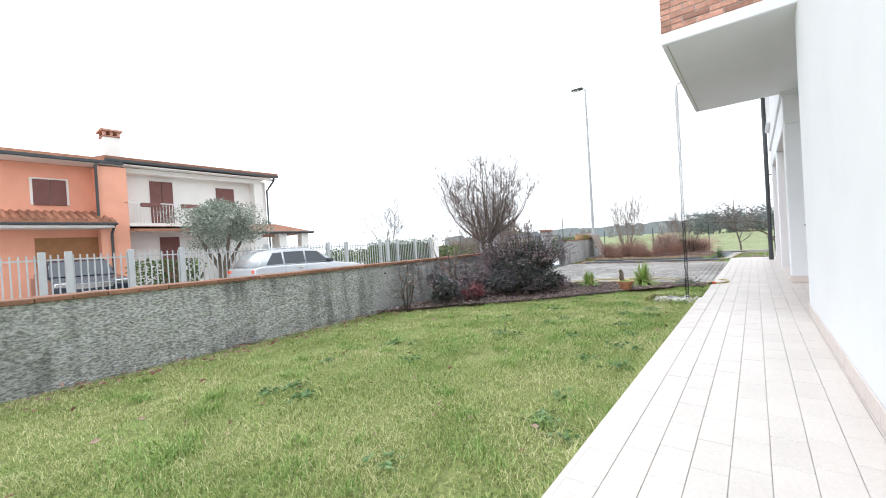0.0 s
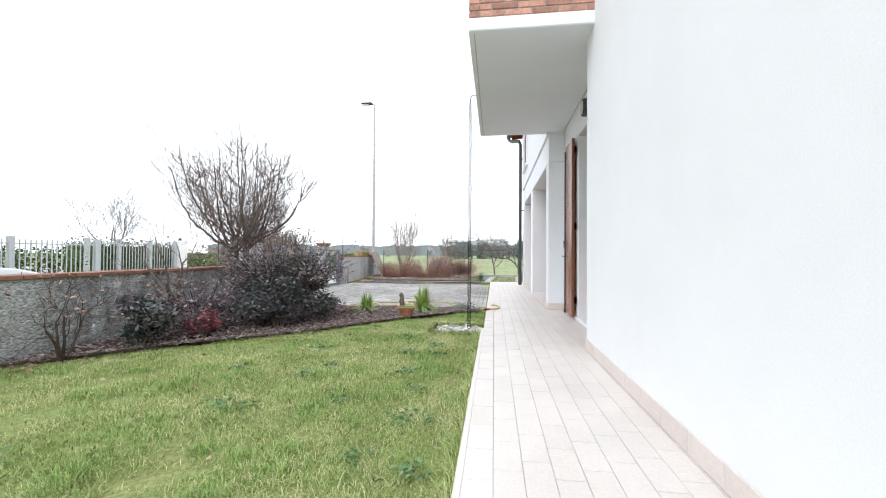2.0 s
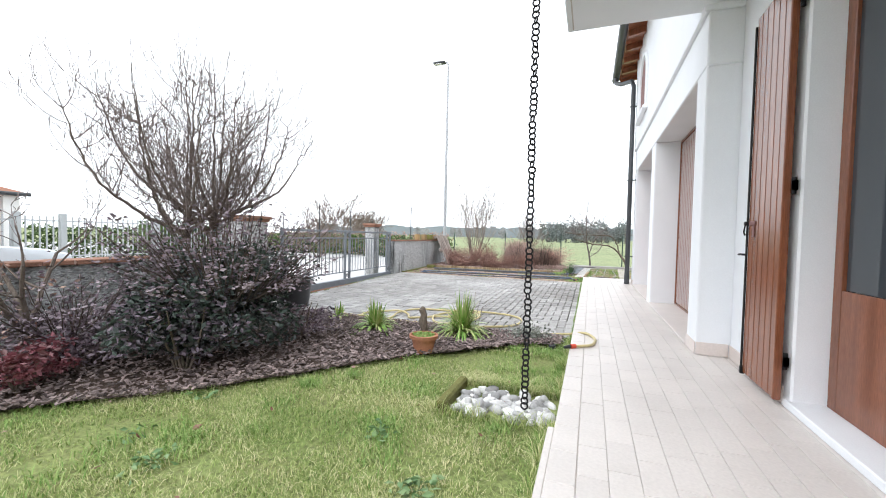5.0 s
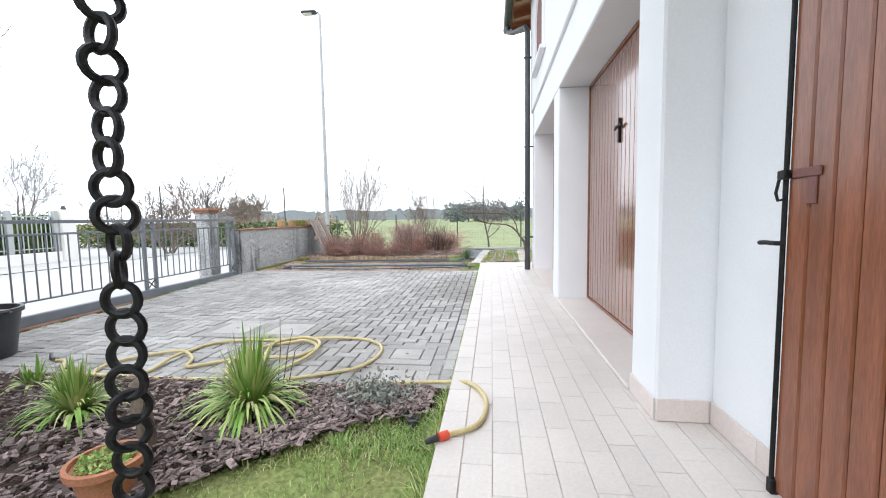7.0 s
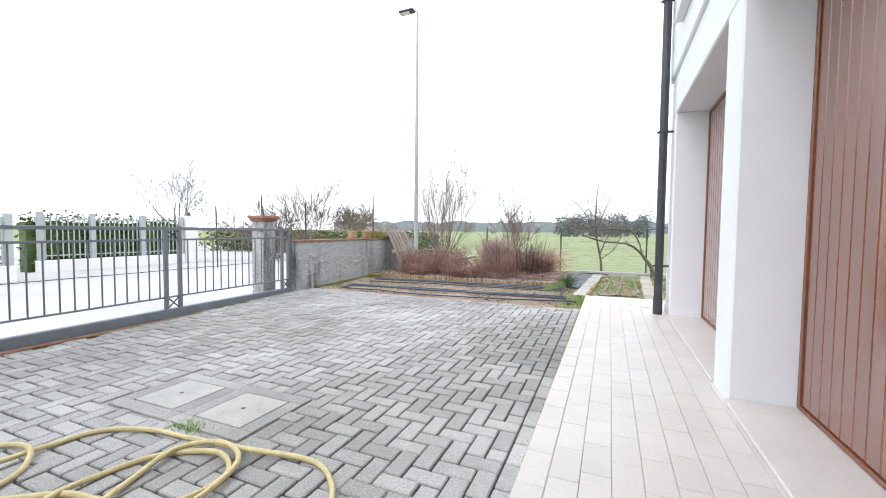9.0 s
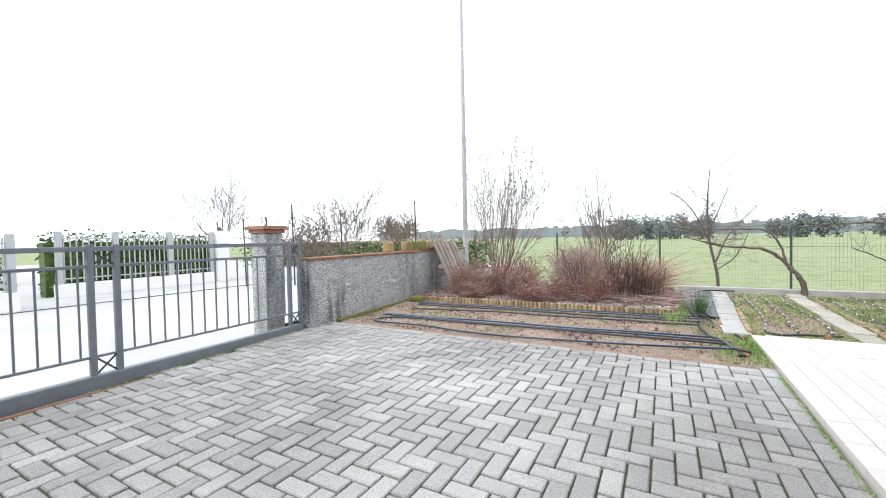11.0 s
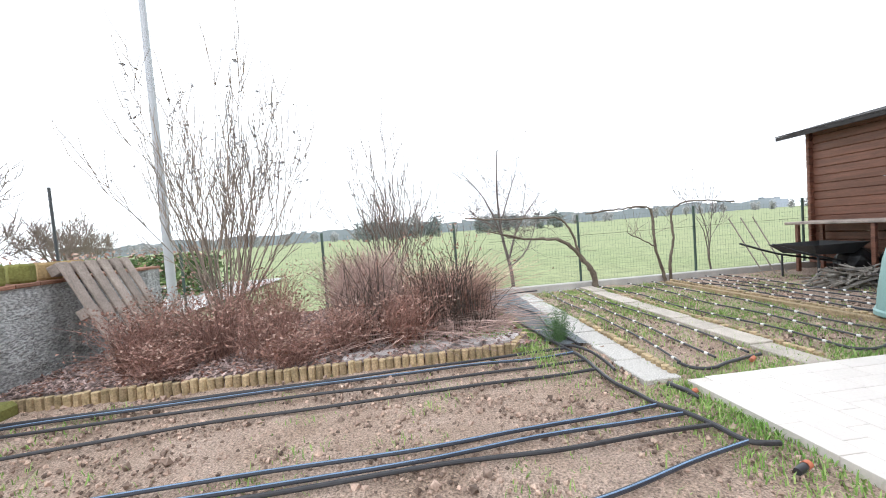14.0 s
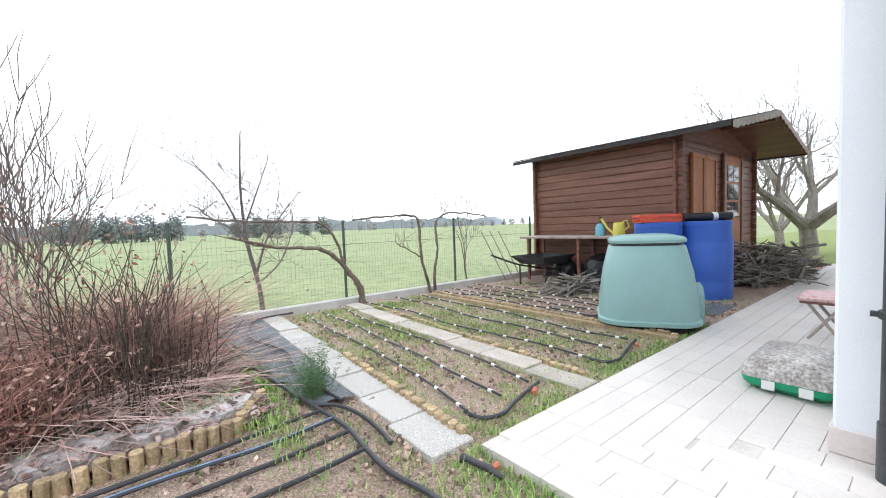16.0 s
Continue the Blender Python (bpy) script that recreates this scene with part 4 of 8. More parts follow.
while len(spots) < 5200:
    y = rg.uniform(-0.5, 8.9)
    if not 6.70 < y < 7.24 and rg.random() < 0.55 + 0.8 * noise.noise((0, y * 4, 7)):
        spots.append((PX - (0.04 if y < 6.55 else 0.006) - abs(rg.gauss(0, 0.018)), y, LAWN_Z - 0.02))
for k in range(700):
    spots.append((rg.uniform(-1.36, -0.66), 7.21 + abs(rg.gauss(0, 0.035)), LAWN_Z - 0.03))
for k in range(260):
    spots.append((rg.uniform(-1.45, -0.66), 6.71 - abs(rg.gauss(0, 0.03)), LAWN_Z - 0.02))
blades("edge_grass", spots, 0.06, 0.125, 0.0026, M_grass, "long grass leaning over the walk's edge", "grass", 23, 1.5)
lv = []
for k in range(150):
    x, y = rg.uniform(-4.8, -0.8), rg.uniform(0, 8.5)
    if y < edge_y(x):
        lv.append((x, y, LAWN_Z + rg.uniform(-0.005, 0.02)))
for k in range(420):
    x = rg.uniform(-5.0, -4.5)
    lv.append((x, rg.uniform(-1, 6), LAWN_Z + rg.uniform(-0.01, 0.02)))
solid("fallen_leaves", leaf_acc(lv, 0.05, rg, 0.2), M_dryleaf, "dry brown leaves lying on the lawn", "leaves", "stuff")
# broad-leaved weeds
weeds = []
for k in range(34):
    cx, cy = rg.uniform(-3.4, -0.85), rg.uniform(1.0, 6.4)
    for q in range(rg.randint(14, 40)):
        weeds.append((rg.gauss(cx, 0.045), rg.gauss(cy, 0.045), LAWN_Z + rg.uniform(-0.01, 0.015)))
solid("lawn_weeds", leaf_acc(weeds, 0.045, rg, 0.3), leaf_mat("weed_leaf", (0.11, 0.20, 0.08), (0.17, 0.28, 0.12), (0.24, 0.34, 0.16), 0.6), "broad-leaved dark green weeds in the lawn", "weeds", "stuff")


def pebble_mesh(seed):
    bm = bmesh.new()
    bmesh.ops.create_icosphere(bm, subdivisions=2, radius=1)
    for v in bm.verts:
        v.co *= 1 + 0.22 * noise.noise(v.co * 1.3 + Vector((seed * 7.1, 0, 0)))
    me = bpy.data.meshes.new("pebble")
    bm.to_mesh(me)
    bm.free()
    me.polygons.foreach_set("use_smooth", [True] * len(me.polygons))
    me.materials.append(M_pebble)
    return me


pit = thing("pebble_pit", -1.0, 6.97, -0.15, "square pit of white pebbles under the rain chain, edged with mossy timber", "pebbles", kind="structure")
part("pit_floor", Acc().box(-1.34, 6.74, -0.22, -0.655, 7.20, -0.145), M_mulch_bed, pit)
part("timber_edge", Acc().box(-1.40, 6.72, -0.2, -1.33, 7.24, -0.055, 0.015), M_mosslog, pit, "mossy half-rotten timber edge")
solid("sprinkler_head", Acc().lathe([(0.034, 0), (0.036, 0.035), (0.03, 0.042), (0.02, 0.036), (0.018, 0.03)], 18, (-0.82, 8.52, -0.115)), M_pipe, "sunken grey plastic sprinkler head in the grass", "sprinkler", smooth=True)
pms = [pebble_mesh(i) for i in range(5)]
for k in range(150):
    ob = new("pebble", pms[k % 5])
    ob.parent, ob.matrix_parent_inverse = pit, pit.matrix_basis.inverted()
    s = rg.uniform(0.017, 0.042)
    ob.matrix_basis = pose(rg.uniform(-1.30, -0.68), rg.uniform(6.76, 7.18), -0.14 + rg.uniform(0, 0.035), rg.uniform(0, 360), rg.uniform(-30, 30), rg.uniform(0, 360)) @ Matrix.Diagonal((s * 1.35, s, s * 0.75, 1))

# pot with a stump behind it, strap-leaved plants
pot = thing("plant_pot", -1.94, 7.80, -0.09, "terracotta plant pot with moss standing at the bed's edge", "plant pot")
part("pot", Acc().lathe([(0.085, 0), (0.115, 0.13), (0.118, 0.132), (0.135, 0.135), (0.138, 0.165), (0.12, 0.167), (0.115, 0.15)], 26, (-1.94, 7.80, -0.09)), M_terra, pot, smooth=True)
mrg = random.Random(2)
part("moss", leaf_acc([(-1.94 + 0.1 * math.cos(a) * r, 7.80 + 0.1 * math.sin(a) * r, 0.07 + 0.015 * (1 - r)) for a, r in [(mrg.uniform(0, 6.28), mrg.random() ** 0.5) for _ in range(500)]], 0.022, mrg), M_lush, pot, "yellow-green moss")
stump = solid("wooden_stake", Acc().tube([(-2.06, 8.11, -0.12), (-2.065, 8.11, 0.05), (-2.085, 8.11, 0.13), (-2.075, 8.115, 0.19), (-2.095, 8.115, 0.245), (-2.085, 8.115, 0.275)], [0.042, 0.038, 0.044, 0.034, 0.038, 0.012], 9), M_bark, "short weathered wooden stake in the bed", "stake", smooth=True)


def strap_plant(x, y, z, n, L, seed, label):
    rg = random.Random(seed)
    t = thing("strap_leaf_plant", x, y, z, label, "plant", "strap-leaved plants")
    a = Acc()
    for k in range(n):
        an, out = rg.uniform(0, 6.28), 0.12 + 1.15 * rg.random() ** 1.3
        l = L * rg.uniform(0.6, 1.1)
        w = rg.uniform(0.007, 0.013)
        c, s = math.cos(an), math.sin(an)
        ps = []
        for i in range(6):
            f = i / 5
            r = 0.03 + l * out * f * 0.75
            h = l * (f * (1.15 - 0.30 * out) - out * 0.88 * f * f)
            ps.append((x + c * r, y + s * r, z + max(h, -0.01)))
        for i in range(6):
            ww = w * (1 - (i / 5) ** 2 * 0.9)
            a.v += [(ps[i][0] - s * ww, ps[i][1] + c * ww, ps[i][2] + 0.003), (ps[i][0] + s * ww, ps[i][1] - c * ww, ps[i][2] + 0.003)]
        m = len(a.v) - 12
        for i in range(5):
            a.f.append((m + 2 * i, m + 2 * i + 1, m + 2 * i + 3, m + 2 * i + 2))
    part("foliage", a, M_strap, t)
    return t


strap_plant(-1.80, 8.55, -0.09, 380, 0.52, 1, "arching green strap-leaved plant with yellowed outer leaves")
strap_plant(-2.80, 8.40, -0.09, 230, 0.38, 2, "upright green strap-leaved plant in the mulch")
strap_plant(-3.55, 8.75, -0.09, 50, 0.20, 3, "small green strap-leaved plant near the drive")
rg = random.Random(8)
lav = thing("lavender", -1.05, 8.72, -0.09, "low silvery grey lavender tuft by the paving", "plant")
part("foliage", leaf_acc([(rg.gauss(-1.08, 0.11), rg.gauss(8.72, 0.08), -0.08 + abs(rg.gauss(0, 0.06))) for _ in range(900)], 0.035, rg, 1.2), leaf_mat("silver_leaf", (0.20, 0.22, 0.19), (0.28, 0.30, 0.26), (0.36, 0.37, 0.33), 0.8), lav)
sap = Acc()
for k in range(3):
    sap.tube([(-1.75 + k * 0.03, 8.75, -0.1), (-1.73 + k * 0.05, 8.78, 0.2), (-1.70 + k * 0.08, 8.74, 0.42 - 0.08 * k)], [0.004, 0.003, 0.0015], 4)
solid("dry_stalks", sap, M_twig, "thin dry stalks among the leaves", "stalks")

# evergreen shrubs by the wall, bare shrub behind
def upright_shoots(host, x, y, z, rx, ry, h0, h1, n, leaf, material, seed):
    """Thin leafy shoots that stand out of a shrub's crown."""
    rg = random.Random(seed)
    st, pts = Acc(), []
    for k in range(n):
        an, o = rg.uniform(0, 6.28), rg.random() ** 0.5
        top = Vector((x + math.cos(an) * rx * o * 1.15, y + math.sin(an) * ry * o * 1.15, z + rg.uniform(h0, h1) * (1 - 0.3 * o)))
        foot = Vector((x + math.cos(an) * rx * o * 0.45, y + math.sin(an) * ry * o * 0.45, z + h0 * 0.6))
        mid = foot.lerp(top, 0.55) + Vector((rg.gauss(0, 0.04), rg.gauss(0, 0.04), 0.02))
        st.tube([tuple(foot), tuple(mid), tuple(top)], [0.005, 0.0035, 0.0015], 4)
        for q in range(leaf):
            p = mid.lerp(top, rg.uniform(-0.2, 1.0))
            pts.append((p.x + rg.gauss(0, .018), p.y + rg.gauss(0, .018), p.z + rg.gauss(0, .012)))
    tagged(part("shoot_mass", st, M_darktwig, host), kind="stuff")
    part("shoot_foliage", leaf_acc(pts, 0.045, rg, 0.35), material, host, "purple-tinged young leaves")


sh = shrub("evergreen_shrub", -3.62, 7.1, -0.10, 0.72, 0.74, 0.96, 9500, 0.06, M_bushleaf, "dense dark evergreen shrub with a purple tinge", 31, 17, stems=12, tight=0.37)
upright_shoots(sh, -3.62, 7.1, -0.10, 0.95, 0.92, 0.85, 1.72, 190, 14, M_purple, 231)
upright_shoots(sh, -3.62, 7.1, -0.10, 0.8, 0.8, 0.8, 1.5, 90, 14, M_bushleaf, 233)
sh = shrub("purple_shrub", -4.45, 6.3, -0.10, 0.50, 0.62, 0.50, 1700, 0.048, M_purple, "low purple-brown leafed shrub by the wall", 32, 14)
upright_shoots(sh, -4.45, 6.3, -0.10, 0.55, 0.65, 0.45, 0.95, 70, 12, M_purple, 232)
shrub("evergreen_shrub", -4.35, 5.35, -0.10, 0.42, 0.44, 0.66, 2600, 0.06, M_bushleaf, "small dark evergreen shrub by the wall", 33, 12)
shrub("evergreen_shrub", -3.45, 6.55, -0.10, 0.52, 0.50, 0.74, 4600, 0.055, M_bushleaf, "dark evergreen shrub at the edge of the lawn", 38, 16)
shrub("red_shrub", -4.0, 5.85, -0.10, 0.34, 0.36, 0.34, 1100, 0.045, M_redleaf, "low crimson-leaved shrub in the planting bed", 34, 8)
shrub("purple_shrub", -3.35, 7.70, -0.10, 0.42, 0.45, 0.42, 1300, 0.042, M_purple, "purple-brown leafed shrub at the bed's end", 35, 12)
sh = shrub("evergreen_shrub", -4.3, 7.55, -0.10, 0.55, 0.6, 0.85, 3200, 0.05, M_bushleaf, "dark evergreen shrub behind the others", 36, 16)
upright_shoots(sh, -4.3, 7.5, -0.10, 0.65, 0.65, 0.7, 1.4, 100, 14, M_purple, 236)


def orchard_tree(x, y, z, fork, height, limbs, reach, seed, label):
    """A pruned leafless tree: a short trunk, limbs that sweep out and up, upright shoots and spurs."""
    rg = random.Random(seed)
    t = thing("bare_orchard_tree", x, y, z, label, "tree", "bare trees by the wall")
    part("trunk", Acc().tube([(x, y, z - 0.05), (x + 0.02, y - 0.01, z + fork * 0.5), (x - 0.01, y + 0.02, z + fork), (x, y, z + fork + 0.12)], [0.066, 0.055, 0.058, 0.034], 10), M_orchard, t, smooth=True)
    tw = Acc()
    for k in range(limbs):
        an = 2.4 * k + rg.uniform(-0.3, 0.3)
        f = ((k + 0.5) / limbs) ** 0.6
        out = reach * f * rg.uniform(0.85, 1.1)
        top = (height - fork) * (1 - 0.42 * f * f) * rg.uniform(0.85, 1.05)
        c, s = math.cos(an), math.sin(an)
        foot = z + fork + rg.uniform(-0.15, 0.15)
        ps = [(x, y, foot), (x + c * out * 0.35, y + s * out * 0.35, foot + top * 0.14), (x + c * out * 0.68, y + s * out * 0.68, foot + top * 0.36), (x + c * out * 0.88, y + s * out * 0.88, foot + top * 0.66), (x + c * out, y + s * out, foot + top)]
        path = smooth_path(ps, 6)
        m = len(path) - 1
        path = [(p[0] + rg.uniform(-.014, .014), p[1] + rg.uniform(-.014, .014), p[2] + rg.uniform(-.01, .01)) for p in path]
        part("limb", Acc().tube(path, [0.027 - 0.0225 * (i / m) ** 0.7 for i in range(m + 1)], 7), M_orchard, t, smooth=True)
        for q in range(19):
            i = rg.randrange(m // 5, m)
            p, side = path[i], rg.uniform(0, 6.28)
            d = Vector((c * 0.3 + 0.8 * math.cos(side), s * 0.3 + 0.8 * math.sin(side), rg.uniform(0.0, 0.6)))
            branch(tw, tw, p, d, rg.uniform(0.25, 0.6) * (1.1 - 0.35 * i / m), 0.0062, 2, rg, 0.8, 0.38, segs=4, kids=(3, 4), shrink=0.6, wob=0.15, thin=0.0031)
        for q in range(30):
            p = path[rg.randrange(m // 5, m + 1)]
            branch(tw, tw, p, (rg.gauss(0, 1), rg.gauss(0, 1), rg.uniform(-0.1, 1)), rg.uniform(0.05, 0.20), 0.0034, 0, rg, thin=0.003, segs=2)
        branch(tw, tw, path[-1], (c * 0.2, s * 0.2, 1), 0.35, 0.0045, 1, rg, 0.4, 0.2, kids=(2, 3), thin=0.0028)
    tagged(part("shoot_mass", tw, M_shoot, t), kind="stuff")


orchard_tree(-4.92, 8.02, -0.10, 1.15, 3.1, 12, 1.38, 47, "leafless pruned orchard tree behind the evergreens")
orchard_tree(-4.80, 7.55, -0.10, 1.05, 2.95, 8, 1.0, 51, "leafless pruned orchard tree beside the garden wall")
bare_tree("bare_rose", -4.62, 4.75, -0.10, "leafless climbing rose with a few dry leaves against the wall", "shrub", 1.05, 0.022, 4, 3, 43, spread=0.75, up=0.1, lean=0.4, kids=(2, 3), material=M_darktwig, twig=M_darktwig)
bare_tree("bare_rose", -4.65, 6.12, -0.10, "leafless climbing rose with a few dry leaves against the wall", "shrub", 1.75, 0.032, 4, 4, 44, spread=0.8, up=0.12, lean=0.45, kids=(2, 3), trunk_h=0.3, material=M_orchard, twig=M_shoot, thin=0.004)
rg = random.Random(45)
lv = [(rg.gauss(-4.5, 0.12), rg.gauss(4.8 if k % 2 else 5.9, 0.3), rg.uniform(0.1, 0.75)) for k in range(170)]
solid("withered_rose_leaves", leaf_acc(lv, 0.05, rg), M_dryleaf, "withered brown leaves left on the rose stems", "leaves", "stuff")


def tub(x, y, z, r, h, material, label):
    t = thing("plant_tub", x, y, z, label, "plant tub")
    part("tub", Acc().lathe([(r * 0.78, 0), (r * 0.97, h * 0.9), (r * 1.05, h * 0.91), (r * 1.05, h), (r * 0.95, h), (r * 0.92, h * 0.85)], 28, (x, y, z)), material, t, smooth=True)
    part("soil", Acc().lathe([(r * 0.92, 0), (r * 0.92, 0.01)], 20, (x, y, z + h * 0.86)), M_soil, t)
    for s in (-1, 1):
        part("handle", Acc().tube([(x + s * r, y - 0.05, z + h * 0.94), (x + s * (r + 0.04), y, z + h * 0.97), (x + s * r, y + 0.05, z + h * 0.94)], 0.012, 6), material, t)
    return t


tub(-4.72, 9.25, PAVE_Z, 0.27, 0.42, M_blackhose, "large black plastic plant tub beside the gate")
tub(-4.85, 8.65, -0.10, 0.23, 0.42, mat("dark_brown_plastic", (0.09, 0.045, 0.035), 0.5), "dark brown plastic plant tub beside the shrubs")


# ---- yellow hose on the paving ----
hz = PAVE_Z + 0.016
hose = thing("garden_hose", -1.9, 9.5, PAVE_Z, "pale yellow garden hose lying in loose loops on the paving", "hose")
loop = [(-0.60, 8.20, 0.016), (-0.45, 8.32, 0.016), (-0.42, 8.58, 0.016), (-0.52, 8.80, 0.014), (-0.70, 8.95, -0.05), (-0.98, 9.02, hz), (-1.32, 8.95, hz), (-1.60, 8.90, hz), (-1.85, 8.98, hz), (-1.72, 9.06, hz),
        (-1.42, 9.24, hz), (-1.32, 9.46, hz), (-1.33, 9.70, hz), (-1.43, 9.87, hz), (-1.64, 9.98, hz), (-2.02, 9.90, hz + 0.02), (-2.42, 9.88, hz), (-2.70, 9.85, hz), (-2.93, 9.74, hz), (-3.0, 9.55, hz), (-2.98, 9.30, hz + 0.02), (-2.96, 9.06, hz), (-3.1, 8.92, hz), (-3.35, 9.0, hz), (-3.42, 9.2, hz),
        (-3.25, 9.42, hz), (-3.02, 9.46, hz + 0.02), (-2.84, 9.36, hz), (-2.74, 9.18, hz), (-2.62, 9.24, hz), (-2.42, 9.35, hz + 0.01), (-2.18, 9.38, hz + 0.018), (-2.0, 9.46, hz), (-1.92, 9.62, hz), (-1.95, 9.76, hz), (-2.08, 9.82, hz + 0.02), (-2.26, 9.80, hz), (-2.40, 9.68, hz), (-2.46, 9.50, hz), (-2.44, 9.30, hz + 0.02),
        (-2.36, 9.12, hz), (-2.2, 9.02, hz), (-2.0, 9.12, hz), (-1.90, 9.34, hz + 0.01), (-1.87, 9.58, hz + 0.02), (-1.94, 9.80, hz + 0.02), (-2.08, 9.88, hz + 0.03), (-2.24, 9.87, hz + 0.02), (-2.33, 9.74, hz + 0.02), (-2.29, 9.52, hz), (-2.18, 9.34, hz + 0.03), (-2.10, 9.14, hz),
        (-2.3, 8.98, hz), (-2.75, 8.95, hz), (-3.2, 8.92, hz + 0.02), (-3.6, 9.0, hz), (-3.85, 9.2, hz), (-3.95, 9.22, hz)]
part("tube", Acc().tube(smooth_path(loop, 10), 0.0135, 9), M_hose, hose, smooth=True)
part("connector", Acc().tube([(-0.63, 8.175, 0.018), (-0.59, 8.205, 0.018)], 0.021, 12), M_red, hose, "orange-red hose connector", True)
part("nozzle", Acc().tube([(-0.685, 8.14, 0.012), (-0.66, 8.155, 0.015), (-0.635, 8.172, 0.018)], [0.012, 0.016, 0.018], 10), M_blackhose, hose, "black hose nozzle", True)
part("nozzle", Acc().tube([(-3.94, 9.225, hz), (-4.03, 9.25, hz), (-4.10, 9.30, hz + 0.02)], [0.017, 0.016, 0.012], 10), M_blackhose, hose, "black hose nozzle", True)

# manhole covers set in the paving
for (x0, y0, x1, y1) in ((-2.66, 10.08, -2.26, 10.48), (-3.26, 10.08, -2.86, 10.48), (-1.22, 9.50, -0.96, 9.75), (-1.20, 9.02, -0.94, 9.27)):
    mh = thing("manhole_cover", (x0 + x1) / 2, (y0 + y1) / 2, PAVE_Z, "square concrete inspection cover set flush in the paving", "manhole cover", "manhole covers", "structure")
    part("rim", Acc().box(x0 - 0.10, y0 - 0.10, PAVE_Z - 0.05, x1 + 0.10, y0, PAVE_Z + 0.006, 0.003).box(x0 - 0.10, y1, PAVE_Z - 0.05, x1 + 0.10, y1 + 0.10, PAVE_Z + 0.006, 0.003).box(x0 - 0.10, y0 + 0.001, PAVE_Z - 0.05, x0, y1 - 0.001, PAVE_Z + 0.006, 0.003).box(x1, y0 + 0.001, PAVE_Z - 0.05, x1 + 0.10, y1 - 0.001, PAVE_Z + 0.006, 0.003), M_paver, mh)
    part("surround", Acc().box(x0 - 0.24, y0 - 0.22, PAVE_Z - 0.06, x1 + 0.24, y1 + 0.22, PAVE_Z - 0.008 - 0.0012 * (y0 - 9) + x0 * 0.0005), M_paver, mh)
    part("lid", Acc().box(x0 + 0.008, y0 + 0.008, PAVE_Z - 0.05, x1 - 0.008, y1 - 0.008, PAVE_Z + 0.008, 0.004), M_conc, mh)
    part("lifting_hole", Acc().tube([((x0 + x1) / 2, (y0 + y1) / 2, PAVE_Z + 0.0085), ((x0 + x1) / 2, (y0 + y1) / 2, PAVE_Z + 0.0095)], 0.014, 10), M_blackhose, mh)
HOLES = [(-2.78, 9.96, -2.14, 10.60), (-3.38, 9.96, -2.74, 10.60), (-1.33, 9.39, -0.85, 9.86), (-1.31, 8.91, -0.83, 9.385)]


# ---- vegetable garden ----
def hose_run(name, ps, r, material, label, group, stripe=None, z=BED_Z):
    t = thing(name, ps[0][0], ps[0][1], z, label, "irrigation pipe", group)
    path = smooth_path(ps, 8)
    part("pipe", Acc().tube(path, r, 8), material, t, smooth=True)
    if stripe:
        part("stripe", Acc().tube([(p[0], p[1] - r * 0.35, p[2] + r * 0.80) for p in path], r * 0.3, 6), stripe, t, "blue stripe")
    return t


pz = BED_Z + 0.028
for k, (x0, x1, ya, yb, sag) in enumerate(((-5.04, -1.01, 15.03, 15.31, -0.04), (-5.02, -0.94, 14.97, 15.19, -0.04), (-4.86, -0.90, 14.86, 15.04, 0.03), (-4.90, -0.87, 14.72, 14.87, -0.30),
                                           (-5.14, -1.08, 16.10, 16.44, 0.0), (-5.12, -1.06, 16.04, 16.30, 0.05), (-5.05, -1.05, 15.93, 16.12, 0.0), (-4.90, -1.05, 15.55, 15.91, 0.10))):
    hrg = random.Random(60 + k)
    ps = [(x0 + (x1 - x0) * f, ya + (yb - ya) * f + sag * math.sin(math.pi * f) + hrg.uniform(-0.02, 0.02) * (f < 1), pz + hrg.uniform(0, 0.012)) for f in (0, 0.08, 0.2, 0.34, 0.5, 0.66, 0.8, 0.92, 1)]
    if k == 3:
        ps = [(-4.80, 14.86, pz), (-4.90, 14.80, pz), (-4.95, 14.68, pz), (-4.82, 14.56, pz)] + ps[2:]
    blue = k in (0, 1, 3, 5)
    hose_run("irrigation_pipe", ps, 0.0115, M_bluehose if blue else M_blackhose, "dark irrigation pipe with a blue stripe laid over the soil" if blue else "black irrigation pipe laid over the soil", "irrigation pipes", M_bluestripe if blue else None)
hose_run("irrigation_pipe", [(-0.74, 14.84, pz), (-0.87, 14.87, pz + 0.01), (-0.90, 15.04, pz + 0.01), (-0.94, 15.19, pz + 0.01), (-1.01, 15.31, pz + 0.01), (-1.02, 15.48, pz), (-1.06, 15.68, pz), (-1.06, 15.91, pz + 0.01), (-1.04, 16.12, pz + 0.01), (-1.05, 16.30, pz + 0.01), (-1.08, 16.54, pz + 0.01), (-1.14, 16.9, pz + 0.03), (-1.2, 17.5, pz + 0.04), (-1.22, 18.3, pz + 0.04), (-1.15, 19.1, pz + 0.02)], 0.013, M_blackhose, "thick black main irrigation pipe joining the laid pipes", "irrigation pipes")
hose_run("irrigation_pipe", [(-1.08, 16.54, pz + 0.01), (-0.98, 16.42, pz + 0.02), (-0.93, 16.21, pz + 0.02), (-0.92, 16.0, pz), (-0.94, 15.88, pz)], 0.012, M_blackhose, "short black irrigation pipe end", "irrigation pipes")
plug = thing("hose_coupling", -0.82, 14.66, BED_Z, "black hose coupling with an orange collar lying on the soil", "coupling")
part("body", Acc().tube([(-0.865, 14.65, -0.018), (-0.83, 14.66, -0.014), (-0.81, 14.668, -0.012)], [0.015, 0.018, 0.015], 12), M_blackhose, plug, smooth=True)
